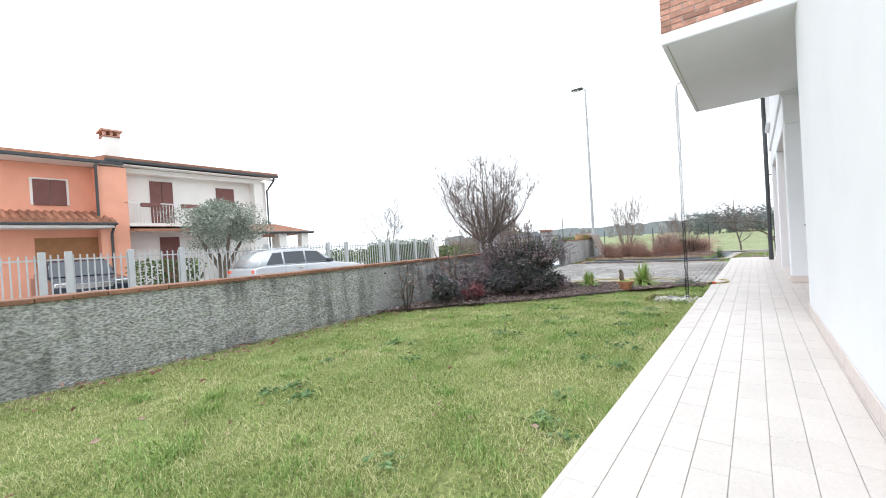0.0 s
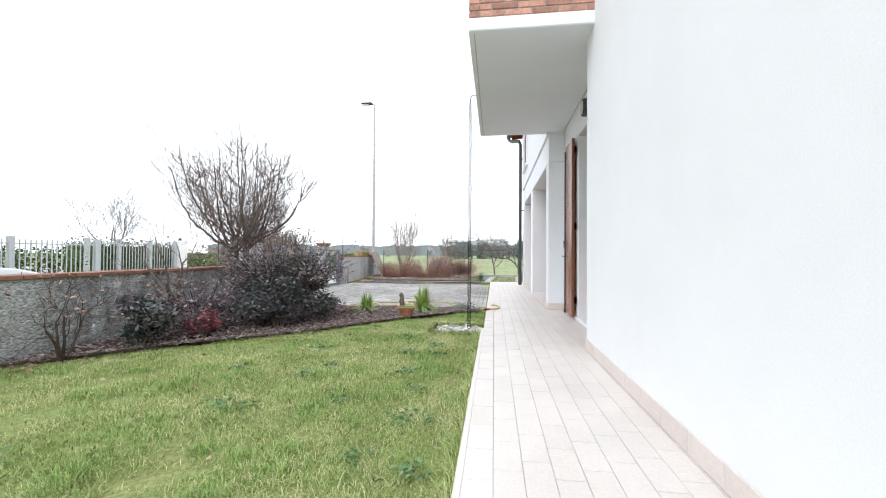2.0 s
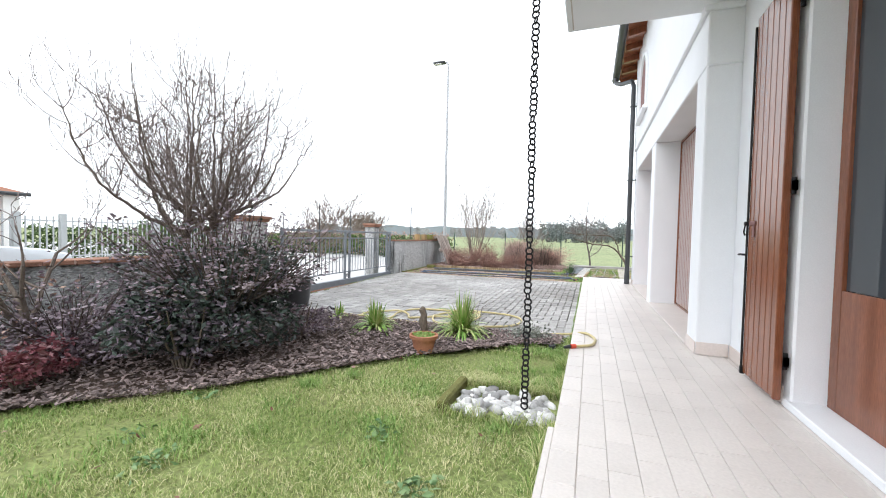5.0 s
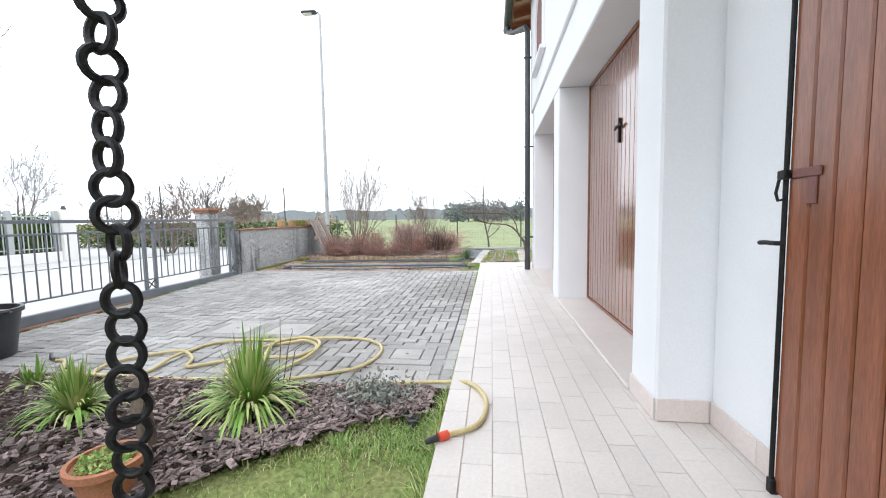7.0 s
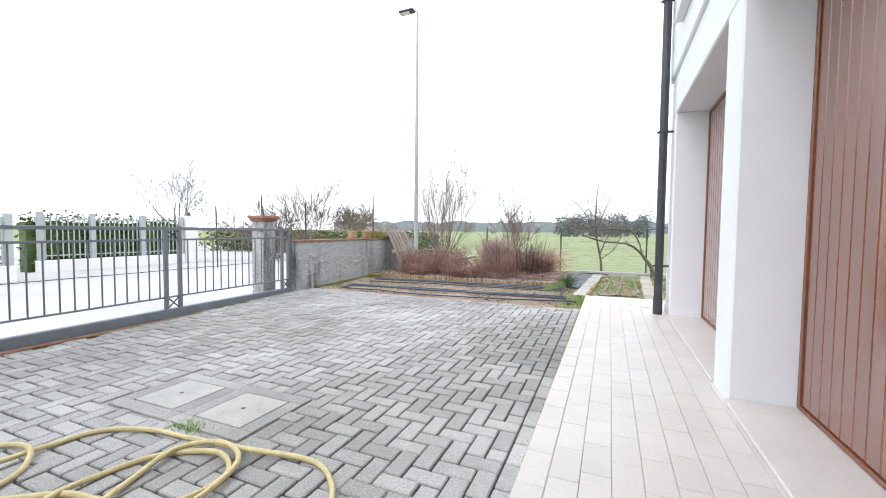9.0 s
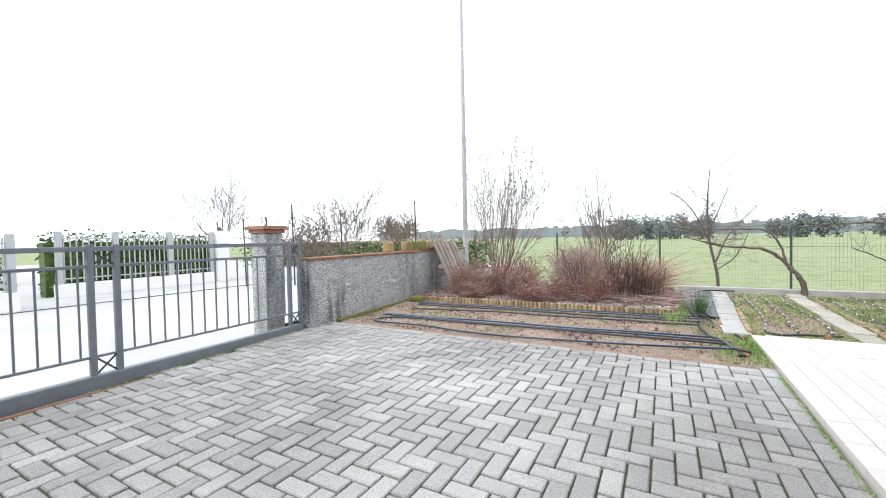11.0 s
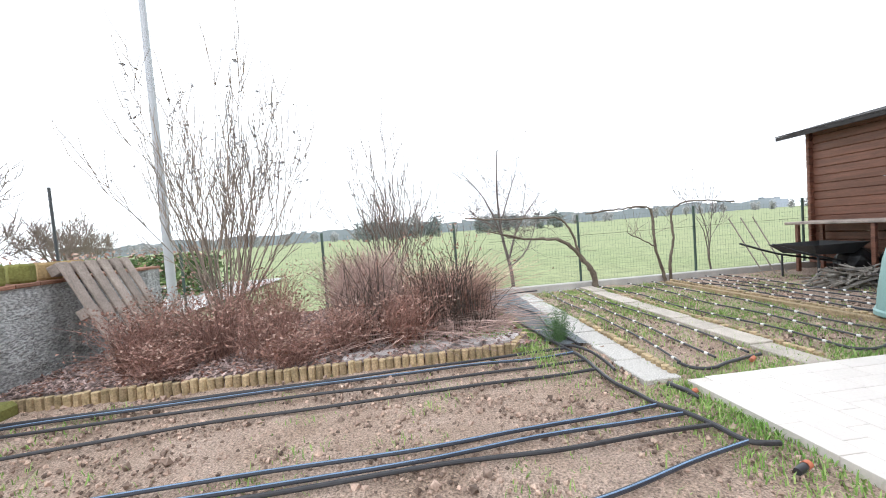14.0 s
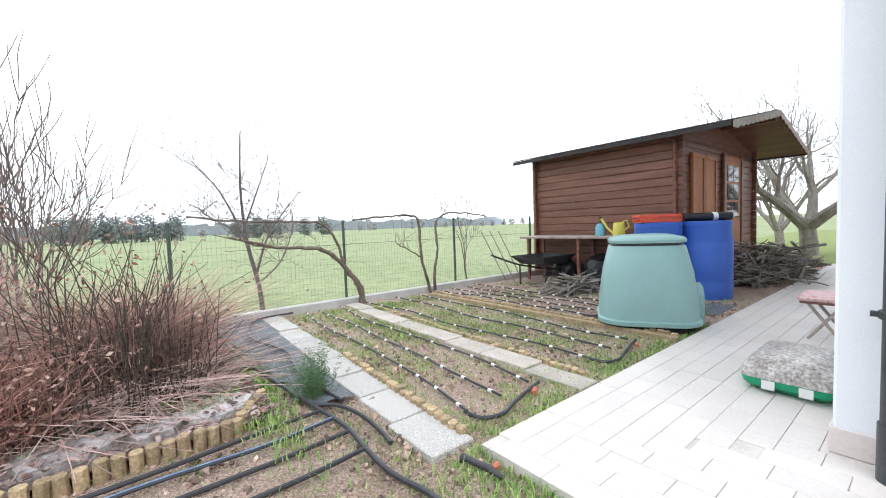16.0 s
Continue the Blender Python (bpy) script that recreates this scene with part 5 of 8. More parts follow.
part("collar", Acc().tube([(-0.81, 14.668, -0.012), (-0.785, 14.675, -0.01)], [0.018, 0.017], 12), M_joint_orange, plug, "orange collar", True)
tap = thing("irrigation_valve", -0.58, 15.45, BED_Z, "black irrigation valve lying by the terrace corner", "valve")
part("body", Acc().tube([(-0.76, 15.56, -0.02), (-0.75, 15.50, -0.015), (-0.74, 15.42, -0.01), (-0.73, 15.34, -0.02)], [0.022, 0.014, 0.017, 0.012], 10), M_blackhose, tap, smooth=True)
part("cap", Acc().tube([(-0.725, 15.40, -0.005), (-0.70, 15.39, 0.005)], 0.014, 10), M_joint_orange, tap, "orange cap")

# stepping slabs, two rows
def slab_row(x0, x1, y0, y1, n, label, drift=0.0, material=None):
    for k in range(n):
        L = (y1 - y0) / n
        srg = random.Random(int(k + x0 * 100))
        dx = drift * k / n
        solid("stepping_slab", Acc().box(x0 + dx + srg.uniform(-.015, .015), y0 + k * L + 0.008, BED_Z - 0.03, x1 + dx + srg.uniform(-.015, .015), y0 + (k + 1) * L - 0.008, BED_Z + 0.032 + srg.uniform(-0.006, 0.006), 0.006), material or M_aggregate, label, "paving slab", "", "stepping slabs")


slab_row(-0.85, -0.61, 15.64, 19.36, 9, "pale exposed-aggregate stepping slab in the soil", 0.20)
slab_row(0.26, 0.47, 15.60, 19.36, 8, "narrow worn beige concrete slab between the plots", 0.18, M_wornslab)


def palisade(x0, y0, x1, y1, label, h=0.085):
    """A row of short half-round stakes."""
    d = Vector((x1 - x0, y1 - y0, 0))
    n = int(d.length / 0.062)
    t = thing("log_edging", x0, y0, BED_Z, label, "edging", "log edgings", "structure")
    me = mesh_of("stake", Acc().lathe([(0.029, 0), (0.0295, h - 0.004), (0.026, h), (0.001, h + 0.001)], 9, (0, 0, 0)), M_stake)
    for k in range(n):
        p = Vector((x0, y0, 0)) + d * (k + 0.5) / n
        ob = new("stake", me)
        ob.parent, ob.matrix_parent_inverse = t, t.matrix_basis.inverted()
        ob.matrix_basis = pose(p.x, p.y, BED_Z - 0.03 + rng.uniform(-.006, .008), rng.uniform(-3, 3), rng.uniform(-3, 3), rng.uniform(0, 90))


palisade(-5.3, 16.42, -1.5, 16.53, "row of short pine log edging along the shrub bed", 0.125)
palisade(-1.5, 16.52, -1.26, 16.90, "row of short pine log edging turning round the bed", 0.12)
palisade(-0.62, 15.70, -0.52, 17.3, "row of short pine log edging beside the slabs")
palisade(0.55, 15.75, 0.74, 19.2, "row of short pine log edging beside the plot", 0.055)
palisade(1.84, 15.65, 1.88, 19.2, "row of short pine log edging beside the composter")
solid("edging_plank", Acc().box(1.72, 15.62, BED_Z - 0.02, 1.78, 19.1, BED_Z + 0.05, 0.006), M_stake, "weathered plank edging beside the log row", "plank")

# drip pipes with white emitters
me_emit = mesh_of("emitter", Acc().tube([(-0.016, 0, 0), (0.016, 0, 0)], 0.0112, 8), M_whitepl)
for rows in (((-0.46, -0.14), (-0.17, 0.05), (0.11, 0.32)), ((0.80, 0.74), (1.12, 1.20), (1.44, 1.58)), ((2.05, 2.05), (2.3, 2.28), (2.56, 2.55), (2.8, 2.8))):
    for k, (xa, xb) in enumerate(rows):
        drg = random.Random(int(90 + xa * 50))
        ya = 15.86 if rows[0][0] < 2 else 16.7
        ps = [(xa + (xb - xa) * f + drg.uniform(-0.05, 0.05) * (f > 0), ya + f * (19.25 - ya) + 0.02 * k, pz + drg.uniform(0, 0.015)) for f in (0, 0.15, 0.3, 0.5, 0.7, 0.85, 1)]
        t = hose_run("drip_pipe", ps, 0.0085, M_blackhose, "thin black drip pipe with white emitters over the plot", "drip pipes")
        path = smooth_path(ps, 8)
        for i in range(2, len(path) - 1, 4):
            ob = new("emitter", me_emit)
            ob.parent, ob.matrix_parent_inverse = t, t.matrix_basis.inverted()
            ob.matrix_basis = pose(*path[i], 0, 0, 90)
    xl, xr = rows[0][0], rows[-1][0]
    hose_run("irrigation_pipe", [(xl, ya + 0.02, pz), (xl + 0.02, ya - 0.10, pz), (xl + 0.14, ya - 0.14, pz), ((xl + xr) / 2, ya - 0.10, pz + 0.01), (xr - 0.03, ya - 0.02, pz), (xr + 0.06, ya + 0.0, pz)], 0.012, M_blackhose, "black feeder pipe joining the drip pipes", "irrigation pipes")
    solid("pipe_joint", Acc().tube([(xr - 0.10, ya - 0.09, pz), (xr - 0.05, ya - 0.06, pz + 0.005)], 0.015, 10), M_joint_orange, "orange pipe joint on the feeder", "pipe joint", "", "pipe joints")

# weeds and clods on the plots
rg = random.Random(70)
spots = []
for k in range(42000):
    x, y = rg.uniform(-5.5, 4.5), rg.uniform(14.5, 19.2)
    d = noise.noise((x * 1.4, y * 1.4, 5)) + (0.45 if (-0.3 < x < 1.3 and y > 15.7) or (-1.1 < x < -0.85) or (0.4 < x < 1.7 and y > 15.7) else 0) + 0.5 * noise.noise((x * 6, y * 6, 8)) - (0.25 if x < -1.3 else 0)
    if x > PX and y < 15.6:
        continue
    if d > (-0.02 if -0.4 < x < 1.8 else 0.1):
        spots.append((x, y, BED_Z - 0.005))
for k in range(5200):
    spots.append((rg.gauss(-1.32, 0.08), rg.gauss(17.2, 0.5), BED_Z + 0.03))
for k in range(2600):
    cx = rg.uniform(-2.6, -1.4)
    spots.append((cx + 0.05 * math.sin(k), rg.uniform(16.9, 17.5) * 0.5 + 0.5 * (17.0 + 0.3 * math.sin(cx * 9)), BED_Z + 0.06))
for k in range(85):
    cx, cy = rg.uniform(-0.4, 1.7), rg.uniform(15.75, 19.2)
    for q in range(rg.randint(30, 160)):
        spots.append((rg.gauss(cx, 0.09), rg.gauss(cy, 0.12), BED_Z))
for k in range(30):
    cx, cy = rg.uniform(-5.3, -0.8), rg.uniform(14.5, 16.3)
    for q in range(rg.randint(10, 60)):
        spots.append((rg.gauss(cx, 0.12), rg.gauss(cy, 0.06), BED_Z))
for k in range(800):
    spots.append((PX - abs(rg.gauss(0, 0.1)) if rg.random() < 0.6 else rg.gauss(-0.9, 0.12), rg.uniform(14.45, 15.6), BED_Z))
for k in range(1600):
    spots.append((rg.gauss(-0.52, 0.05), rg.uniform(15.65, 19.2), BED_Z))
for k in range(900):
    spots.append((rg.gauss(-0.70, 0.12), rg.uniform(14.9, 15.6), BED_Z))
for k in range(1800):
    spots.append((rg.uniform(-0.5, 2.5), rg.gauss(15.64, 0.06), BED_Z))
blades("plot_weeds", spots, 0.015, 0.055, 0.0035, M_lush, "small green weeds growing over the plots", "weeds", 71, 0.9)
clods = Acc()
for k in range(24000):
    x, y = rg.uniform(-5.6, 4.0), rg.uniform(14.5, 19.2)
    if x > PX - 0.03 and y < 15.62:
        continue
    s = rg.uniform(0.004, 0.017) if rg.random() < 0.95 else rg.uniform(0.015, 0.032)
    m = pose(x, y, BED_Z + s * 0.3, rg.uniform(0, 360), rg.uniform(0, 360), 0)
    clods.add([tuple(m @ Vector((s * a, s * b, s * c))) for a, b, c in ((1, 0, 0), (-0.9, 0.1, 0), (0, 1.1, 0), (0, -1, 0.1), (0, 0, 0.8), (0.1, 0, -0.8))], [(0, 2, 4), (2, 1, 4), (1, 3, 4), (3, 0, 4), (2, 0, 5), (1, 2, 5), (3, 1, 5), (0, 3, 5)])
solid("soil_clods", clods, mat("soil_clod", (0.45, 0.33, 0.265), 1.0, 0.25, 9, 60, 0.4, per=0.65), "loose soil clods and small stones on the plots", "soil", "stuff")
solid("weed_sheet", Acc().add([(-1.10 - 0.003 * k + 0.09 * noise.noise((k * 0.7, 0, 0)), 16.5 + k * 0.1, BED_Z + 0.035 + 0.015 * noise.noise((k * 0.9, 5, 0))) for k in range(29)] + [(-0.96 + 0.006 * k, 16.5 + k * 0.1, BED_Z + 0.055 + 0.02 * noise.noise((k * 0.8, 9, 0))) for k in range(29)] + [(-0.83 + 0.006 * k, 16.5 + k * 0.1, BED_Z + 0.035) for k in range(29)], [(c + k, c + k + 29, c + k + 30, c + k + 1) for c in (0, 29) for k in range(28)]), M_sheet, "grey woven weed-control sheet beside the slabs", "sheet")

hose_run("irrigation_pipe", [(-0.93, 16.45, BED_Z + 0.05), (-1.0, 17.0, BED_Z + 0.085), (-0.9, 17.6, BED_Z + 0.08), (-1.02, 18.3, BED_Z + 0.085), (-0.8, 19.1, BED_Z + 0.07), (-0.3, 19.3, BED_Z + 0.05)], 0.012, M_blackhose, "black feeder pipe lying along the weed sheet", "irrigation pipes")

# shrub bed with dry plants
sheet("shrub_bed", -5.6, 16.55, -1.25, 19.40, BED_Z + 0.05, mat("litter_soil", (0.30, 0.235, 0.215), 1.0, 0.4, 4, 60, 0.8, dist=0.02), "raised bed with bark, dry leaves and flagstones", "bed", 50, 30, 0.02)
rg = random.Random(72)
flags = []
for k in range(1500):
    x, y, s = rg.uniform(-3.2, -1.42), rg.uniform(16.68, 17.38), rg.uniform(0.10, 0.24)
    if len(flags) < 40 and all((x - u) ** 2 + (y - v) ** 2 > (s + w) ** 2 * 0.72 for u, v, w in flags):
        flags.append((x, y, s))
for x, y, s in flags:
    n = rg.randint(5, 8)
    poly = [(x + s * math.cos(a) * rg.uniform(0.78, 1.05), y + s * 0.85 * math.sin(a) * rg.uniform(0.78, 1.05)) for a in [6.28 * i / n + rg.uniform(-0.2, 0.2) for i in range(n)]]
    solid("flagstone", Acc().prism(poly, "z", BED_Z + 0.02, BED_Z + 0.075 + rg.uniform(0, 0.014)), M_flag, "irregular lilac-grey flagstone lying flat in the shrub bed", "flagstone", "", "flagstones")
chips = Acc()
lv = []
for k in range(22000):
    x, y = rg.uniform(-5.6, -1.28), rg.uniform(16.56, 19.2)
    on = any((x - u) ** 2 + (y - v) ** 2 < w * w for u, v, w in flags)
    if on and rg.random() < 0.8:
        continue
    z = BED_Z + (0.088 if on else 0.066) + rg.uniform(0, 0.018)
    if rg.random() < 0.3:
        lv.append((x, y, z))
        continue
    m = pose(x, y, z, rg.uniform(-35, 35), rg.uniform(-35, 35), rg.uniform(0, 360))
    s = rg.uniform(0.3, 1.0)
    chips.box(-0.022 * s, -0.012 * s, -0.003, 0.022 * s, 0.012 * s, 0.003, m=m)
solid("bark_mulch", chips, M_litter, "bark chips and dry litter on the shrub bed", "mulch", "stuff")
solid("dry_leaf_litter", leaf_acc(lv, 0.045, rg, 0.35), M_dryleaf, "curled dry brown leaves on the shrub bed", "leaves", "stuff")


def dry_clump(name, x, y, z, n, h, rad, material, label, seed, bend=0.5, r=0.003, group="dry clumps", heads=0):
    rg = random.Random(seed)
    t = thing(name, x, y, z, label, "dry plant", group)
    a = Acc()
    tips = []
    for k in range(n):
        an, o = rg.uniform(0, 6.28), rg.random() ** 0.6
        l = h * rg.uniform(0.35, 1.1)
        c, s = math.cos(an), math.sin(an)
        b = (x + c * rad * 0.6 * o + rg.gauss(0, 0.03), y + s * rad * 0.6 * o + rg.gauss(0, 0.03), z)
        out = rad * o * rg.uniform(0.6, 1.2)
        mid = (x + c * out * 0.8 + rg.gauss(0, 0.07), y + s * out * 0.8 + rg.gauss(0, 0.07), z + l * rg.uniform(0.5, 0.72))
        e = (x + c * out * (1 + bend * 0.6) + rg.gauss(0, 0.12), y + s * out * (1 + bend * 0.6) + rg.gauss(0, 0.12), z + l * (1 - bend * 0.45 * o * rg.random()))
        a.tube([b, mid, e], [r, r * 0.8, r * 0.4], 3, cap=False)
        tips.append(e)
        if heads:
            q = Vector(mid).lerp(Vector(e), rg.random())
            tips.append(tuple(q))
    tagged(part("stem_mass", a, material, t), kind="stuff")
    if heads:
        tagged(part("dry_foliage", leaf_acc([tuple(Vector(rg.choice(tips)) + Vector((rg.gauss(0, .02), rg.gauss(0, .02), rg.gauss(0, .02)))) for _ in range(heads)], 0.032, rg), M_dryleaf, t), kind="stuff")
    return t


dry_clump("dry_grass_clump", -1.9, 17.75, BED_Z + 0.05, 2000, 0.72, 0.6, mat("reddish_straw", (0.56, 0.36, 0.30), 0.95, 0.2, 9, 90, 0.1, per=0.7), "rounded clump of arching reddish dry stems", 81, 0.9, 0.0028, heads=260)
dry_clump("dry_grass_clump", -2.75, 17.65, BED_Z + 0.05, 1700, 0.9, 0.45, M_straw, "pale pinkish clump of dry upright stems", 82, 0.4, 0.0028, heads=200)
dry_clump("dry_flower_stems", -2.05, 17.22, BED_Z + 0.05, 75, 1.2, 0.5, M_darktwig, "tall dark brown dry flower stems with withered heads", 83, 0.2, 0.0040, heads=420)
dry_clump("dry_flower_stems", -2.75, 17.15, BED_Z + 0.05, 60, 1.0, 0.3, M_darktwig, "dark brown dry flower stems with withered heads", 183, 0.3, 0.004, heads=220)
dry_clump("dry_flower_stems", -1.75, 17.30, BED_Z + 0.05, 90, 0.9, 0.42, M_darktwig, "dark brown dry flower stems with withered heads", 184, 0.5, 0.0042, heads=160)
for q in range(2):
    dry_clump("fallen_stems", -2.35 + q * 0.6, 17.25 + q * 0.12, BED_Z + 0.06, 420, 0.20, 0.55, M_straw, "matted grey fallen stems at the foot of the clump", 185 + q, 1.2, 0.004)
for k, (x, y, h, rr) in enumerate(((-4.75, 17.05, 0.55, 0.34), (-4.2, 17.2, 0.62, 0.36), (-3.6, 17.05, 0.5, 0.34), (-3.85, 17.75, 0.75, 0.42), (-2.95, 16.95, 0.42, 0.28), (-4.95, 17.8, 0.6, 0.36), (-3.05, 18.3, 0.8, 0.4), (-4.4, 16.75, 0.3, 0.26), (-3.3, 16.72, 0.28, 0.24), (-2.4, 17.0, 0.5, 0.28))):
    dry_clump("rusty_shrub", x, y, BED_Z + 0.05, 330, h, rr, (M_redtwig, M_rust, M_tantwig)[k % 3 if k % 2 else 1], "low rusty brown leafless shrub with withered leaves", 84 + k, 0.25, 0.0033, "rusty shrubs", heads=900)
tall = bare_tree("tall_bare_shrub", -4.3, 17.8, BED_Z + 0.03, "tall vase-shaped leafless shrub with seed heads at its tips", "shrub", 3.2, 0.017, 24, 3, 91, spread=0.34, up=0.26, lean=0.26, kids=(2, 4), shrink=0.66, thin=0.0038, material=M_tantwig, twig=M_tantwig)
bare_tree("bare_shrub", -2.55, 18.2, BED_Z + 0.03, "smaller leafless upright shrub", "shrub", 2.4, 0.018, 6, 3, 92, spread=0.42, up=0.25, lean=0.22, kids=(3, 5), shrink=0.66, thin=0.004)
rg = random.Random(93)
tips = [tuple(v.co) for c in tall.children if c.name.startswith("twig_mass") for v in c.data.vertices if v.co.z > 1.7]
lv = [rg.choice(tips) for k in range(420)] if tips else []
solid("seed_heads", leaf_acc(lv, 0.055, rg), M_fartwig, "withered seed heads on the tall shrub", "seed heads", "stuff")
rose = thing("rosemary", -1.02, 16.66, BED_Z, "small upright rosemary bush beside the slabs", "shrub")
ra = Acc()
for k in range(130):
    bx, by = rg.gauss(0, 0.03), rg.gauss(0, 0.03)
    top = Vector((-1.02 + bx * 2.4, 16.66 + by * 2.4, BED_Z + rg.uniform(0.16, 0.36)))
    foot = Vector((-1.02 + bx, 16.66 + by, BED_Z))
    for q in range(34):
        p = foot.lerp(top, rg.uniform(0.1, 1))
        d = Vector((rg.gauss(0, 1), rg.gauss(0, 1), rg.uniform(0.2, 1.2))).normalized() * rg.uniform(0.015, 0.03)
        w = d.orthogonal().normalized() * 0.0022
        ra.add([tuple(p - w), tuple(p + w), tuple(p + d)], [(0, 1, 2)])
part("foliage", ra, M_rose, rose)

# log blocks, pallet on the garden wall
for k, (y, w, mm) in enumerate(((15.95, 0.24, M_log), (16.55, 0.22, M_log), (16.85, 0.26, M_mosslog), (17.15, 0.22, M_mosslog), (17.45, 0.24, M_log), (17.75, 0.2, M_log))):
    solid("log_block", Acc().lathe([(0.09, 0), (0.1, 0.02), (0.1, 0.15), (0.09, 0.17)], 9, (-5.67 - (y - 16) * 0.055, y, 0.867), 0.4), mm, "short cut log block standing on the garden wall", "log", "", "log blocks")
pal = thing("pallet", -5.38, 17.8, BED_Z, "weathered wooden pallet leaning against the garden wall", "pallet")
pm = pose(-5.38, 17.30, 0.50, 0, 64.5, 0)
for k in range(6):
    part("board", Acc().box(-0.55, k * 0.17, 0.05, 0.55, k * 0.17 + 0.12, 0.072, 0.004, m=pm), M_pallet, pal)
for k in range(3):
    part("bearer", Acc().box(-0.55 + k * 0.48, 0, -0.04, -0.45 + k * 0.48, 0.98, 0.049, 0.004, m=pm), M_pallet, pal)
solid("edging_strip", Acc().prism([(-5.43, 14.4), (-5.36, 14.4), (-5.50, 16.4), (-5.57, 16.4)], "z", BED_Z - 0.03, BED_Z + 0.035), M_mosslog, "mossy timber strip along the foot of the garden wall", "edging", "structure")
solid("mossy_block", Acc().box(-5.45, 16.2, BED_Z - 0.02, -5.2, 16.42, 0.06, 0.03), M_mosslog, "moss-covered timber block at the wall's foot", "block")

# kerb, wire fence, vines
solid("kerb", Acc().box(-1.2, 19.40, -0.5, 14, 19.52, 0.06, 0.01), M_conc, "low pale concrete kerb at the field's edge", "kerb", "structure")
fence = thing("wire_fence", 0, 19.58, -0.1, "dark green wire mesh fence along the field", "fence")
for k in range(9):
    x = -5.65 + k * 2.07
    part("post", Acc().tube([(x, 19.58, -0.4), (x, 19.58, 1.16)], 0.02, 8), M_fence, fence)
for k in range(14):
    z = 0.06 + k * 0.080
    part("wire", Acc().tube([(-5.6, 19.58, z), (12, 19.58, z)], 0.0010, 4), M_fence, fence)
va = Acc()
for k in range(350):
    x = -5.6 + k * 0.05
    va.tube([(x, 19.58, 0.05), (x, 19.58, 1.10)], 0.0009, 3, cap=False)
tagged(part("mesh_infill", va, M_fence, fence), kind="stuff")
trellis = thing("vine_wire", 2, 19.32, 1.1, "taut wires strung between posts for the vines", "wire")
for z in (1.2, 0.82):
    part("wire", Acc().tube([(-1.0, 19.38, z), (7, 19.38, z)], 0.003, 4), M_iron, trellis)


def vine(x, canes, seed, label, twigs=9):
    """A gnarled vine: canes as (points in x and z, thick end, thin end), with short side shoots."""
    rg = random.Random(seed)
    t = thing("grape_vine", x, 19.35, BED_Z, label, "vine", "grape vines")
    tw = Acc()
    for k, (pts, r0, r1) in enumerate(canes):
        a = Acc()
        path = smooth_path([(px, 19.35 + rg.uniform(-.02, .02), pzz) for px, pzz in pts], 6)
        m = len(path) - 1
        path = [(p[0] + rg.uniform(-.008, .008), p[1], p[2] + rg.uniform(-.010, .010)) for p in path]
        a.tube(path, [(r0 + (r1 - r0) * (i / m) ** 0.6) * rg.uniform(0.85, 1.2) for i in range(m + 1)], 7)
        part("trunk" if k == 0 else "cane", a, M_bark, t, smooth=True)
        for q in range(twigs):
            p = path[rg.randrange(m // 3, m + 1)]
            branch(tw, tw, p, (rg.uniform(-0.9, 0.9), rg.uniform(-0.2, 0.2), rg.uniform(-0.2, 1)), rg.uniform(0.12, 0.42), 0.004, 1, rg, 0.6, 0.1, kids=(1, 2), thin=0.0028)
    tagged(part("cane_mass", tw, M_twig, t), kind="stuff")


vine(0.69, (([(0.70, -0.12), (0.66, 0.2), (0.52, 0.42), (0.37, 0.62), (0.07, 0.79), (-0.36, 0.82), (-0.81, 0.93)], 0.062, 0.014), ([(0.45, 0.52), (0.36, 0.85), (0.18, 1.10), (-0.2, 1.15), (-0.75, 1.16), (-1.35, 1.22)], 0.022, 0.010), ([(-0.30, 0.82), (-0.6, 0.86), (-1.1, 1.02)], 0.012, 0.006)), 101, "gnarled leaning grape vine trained along the wires", 12)
vine(1.89, (([(1.90, -0.1), (1.86, 0.15), (1.74, 0.55), (1.72, 1.10), (1.55, 1.20), (1.15, 1.19), (0.6, 1.16)], 0.034, 0.011), ([(1.74, 0.55), (1.55, 0.66), (1.28, 0.80)], 0.016, 0.006)), 102, "leafless grape vine trained along the wires")
vine(2.02, (([(2.02, -0.1), (2.0, 0.3), (2.08, 0.66), (2.06, 1.05), (2.25, 1.22), (2.6, 1.24), (3.2, 1.18)], 0.028, 0.009),), 103, "leafless grape vine trained along the wires")
sapling = thing("bare_sapling", -0.47, 20.0, -0.4, "slender leafless young fruit tree beyond the fence", "tree")
srg = random.Random(104)
twm = Acc()
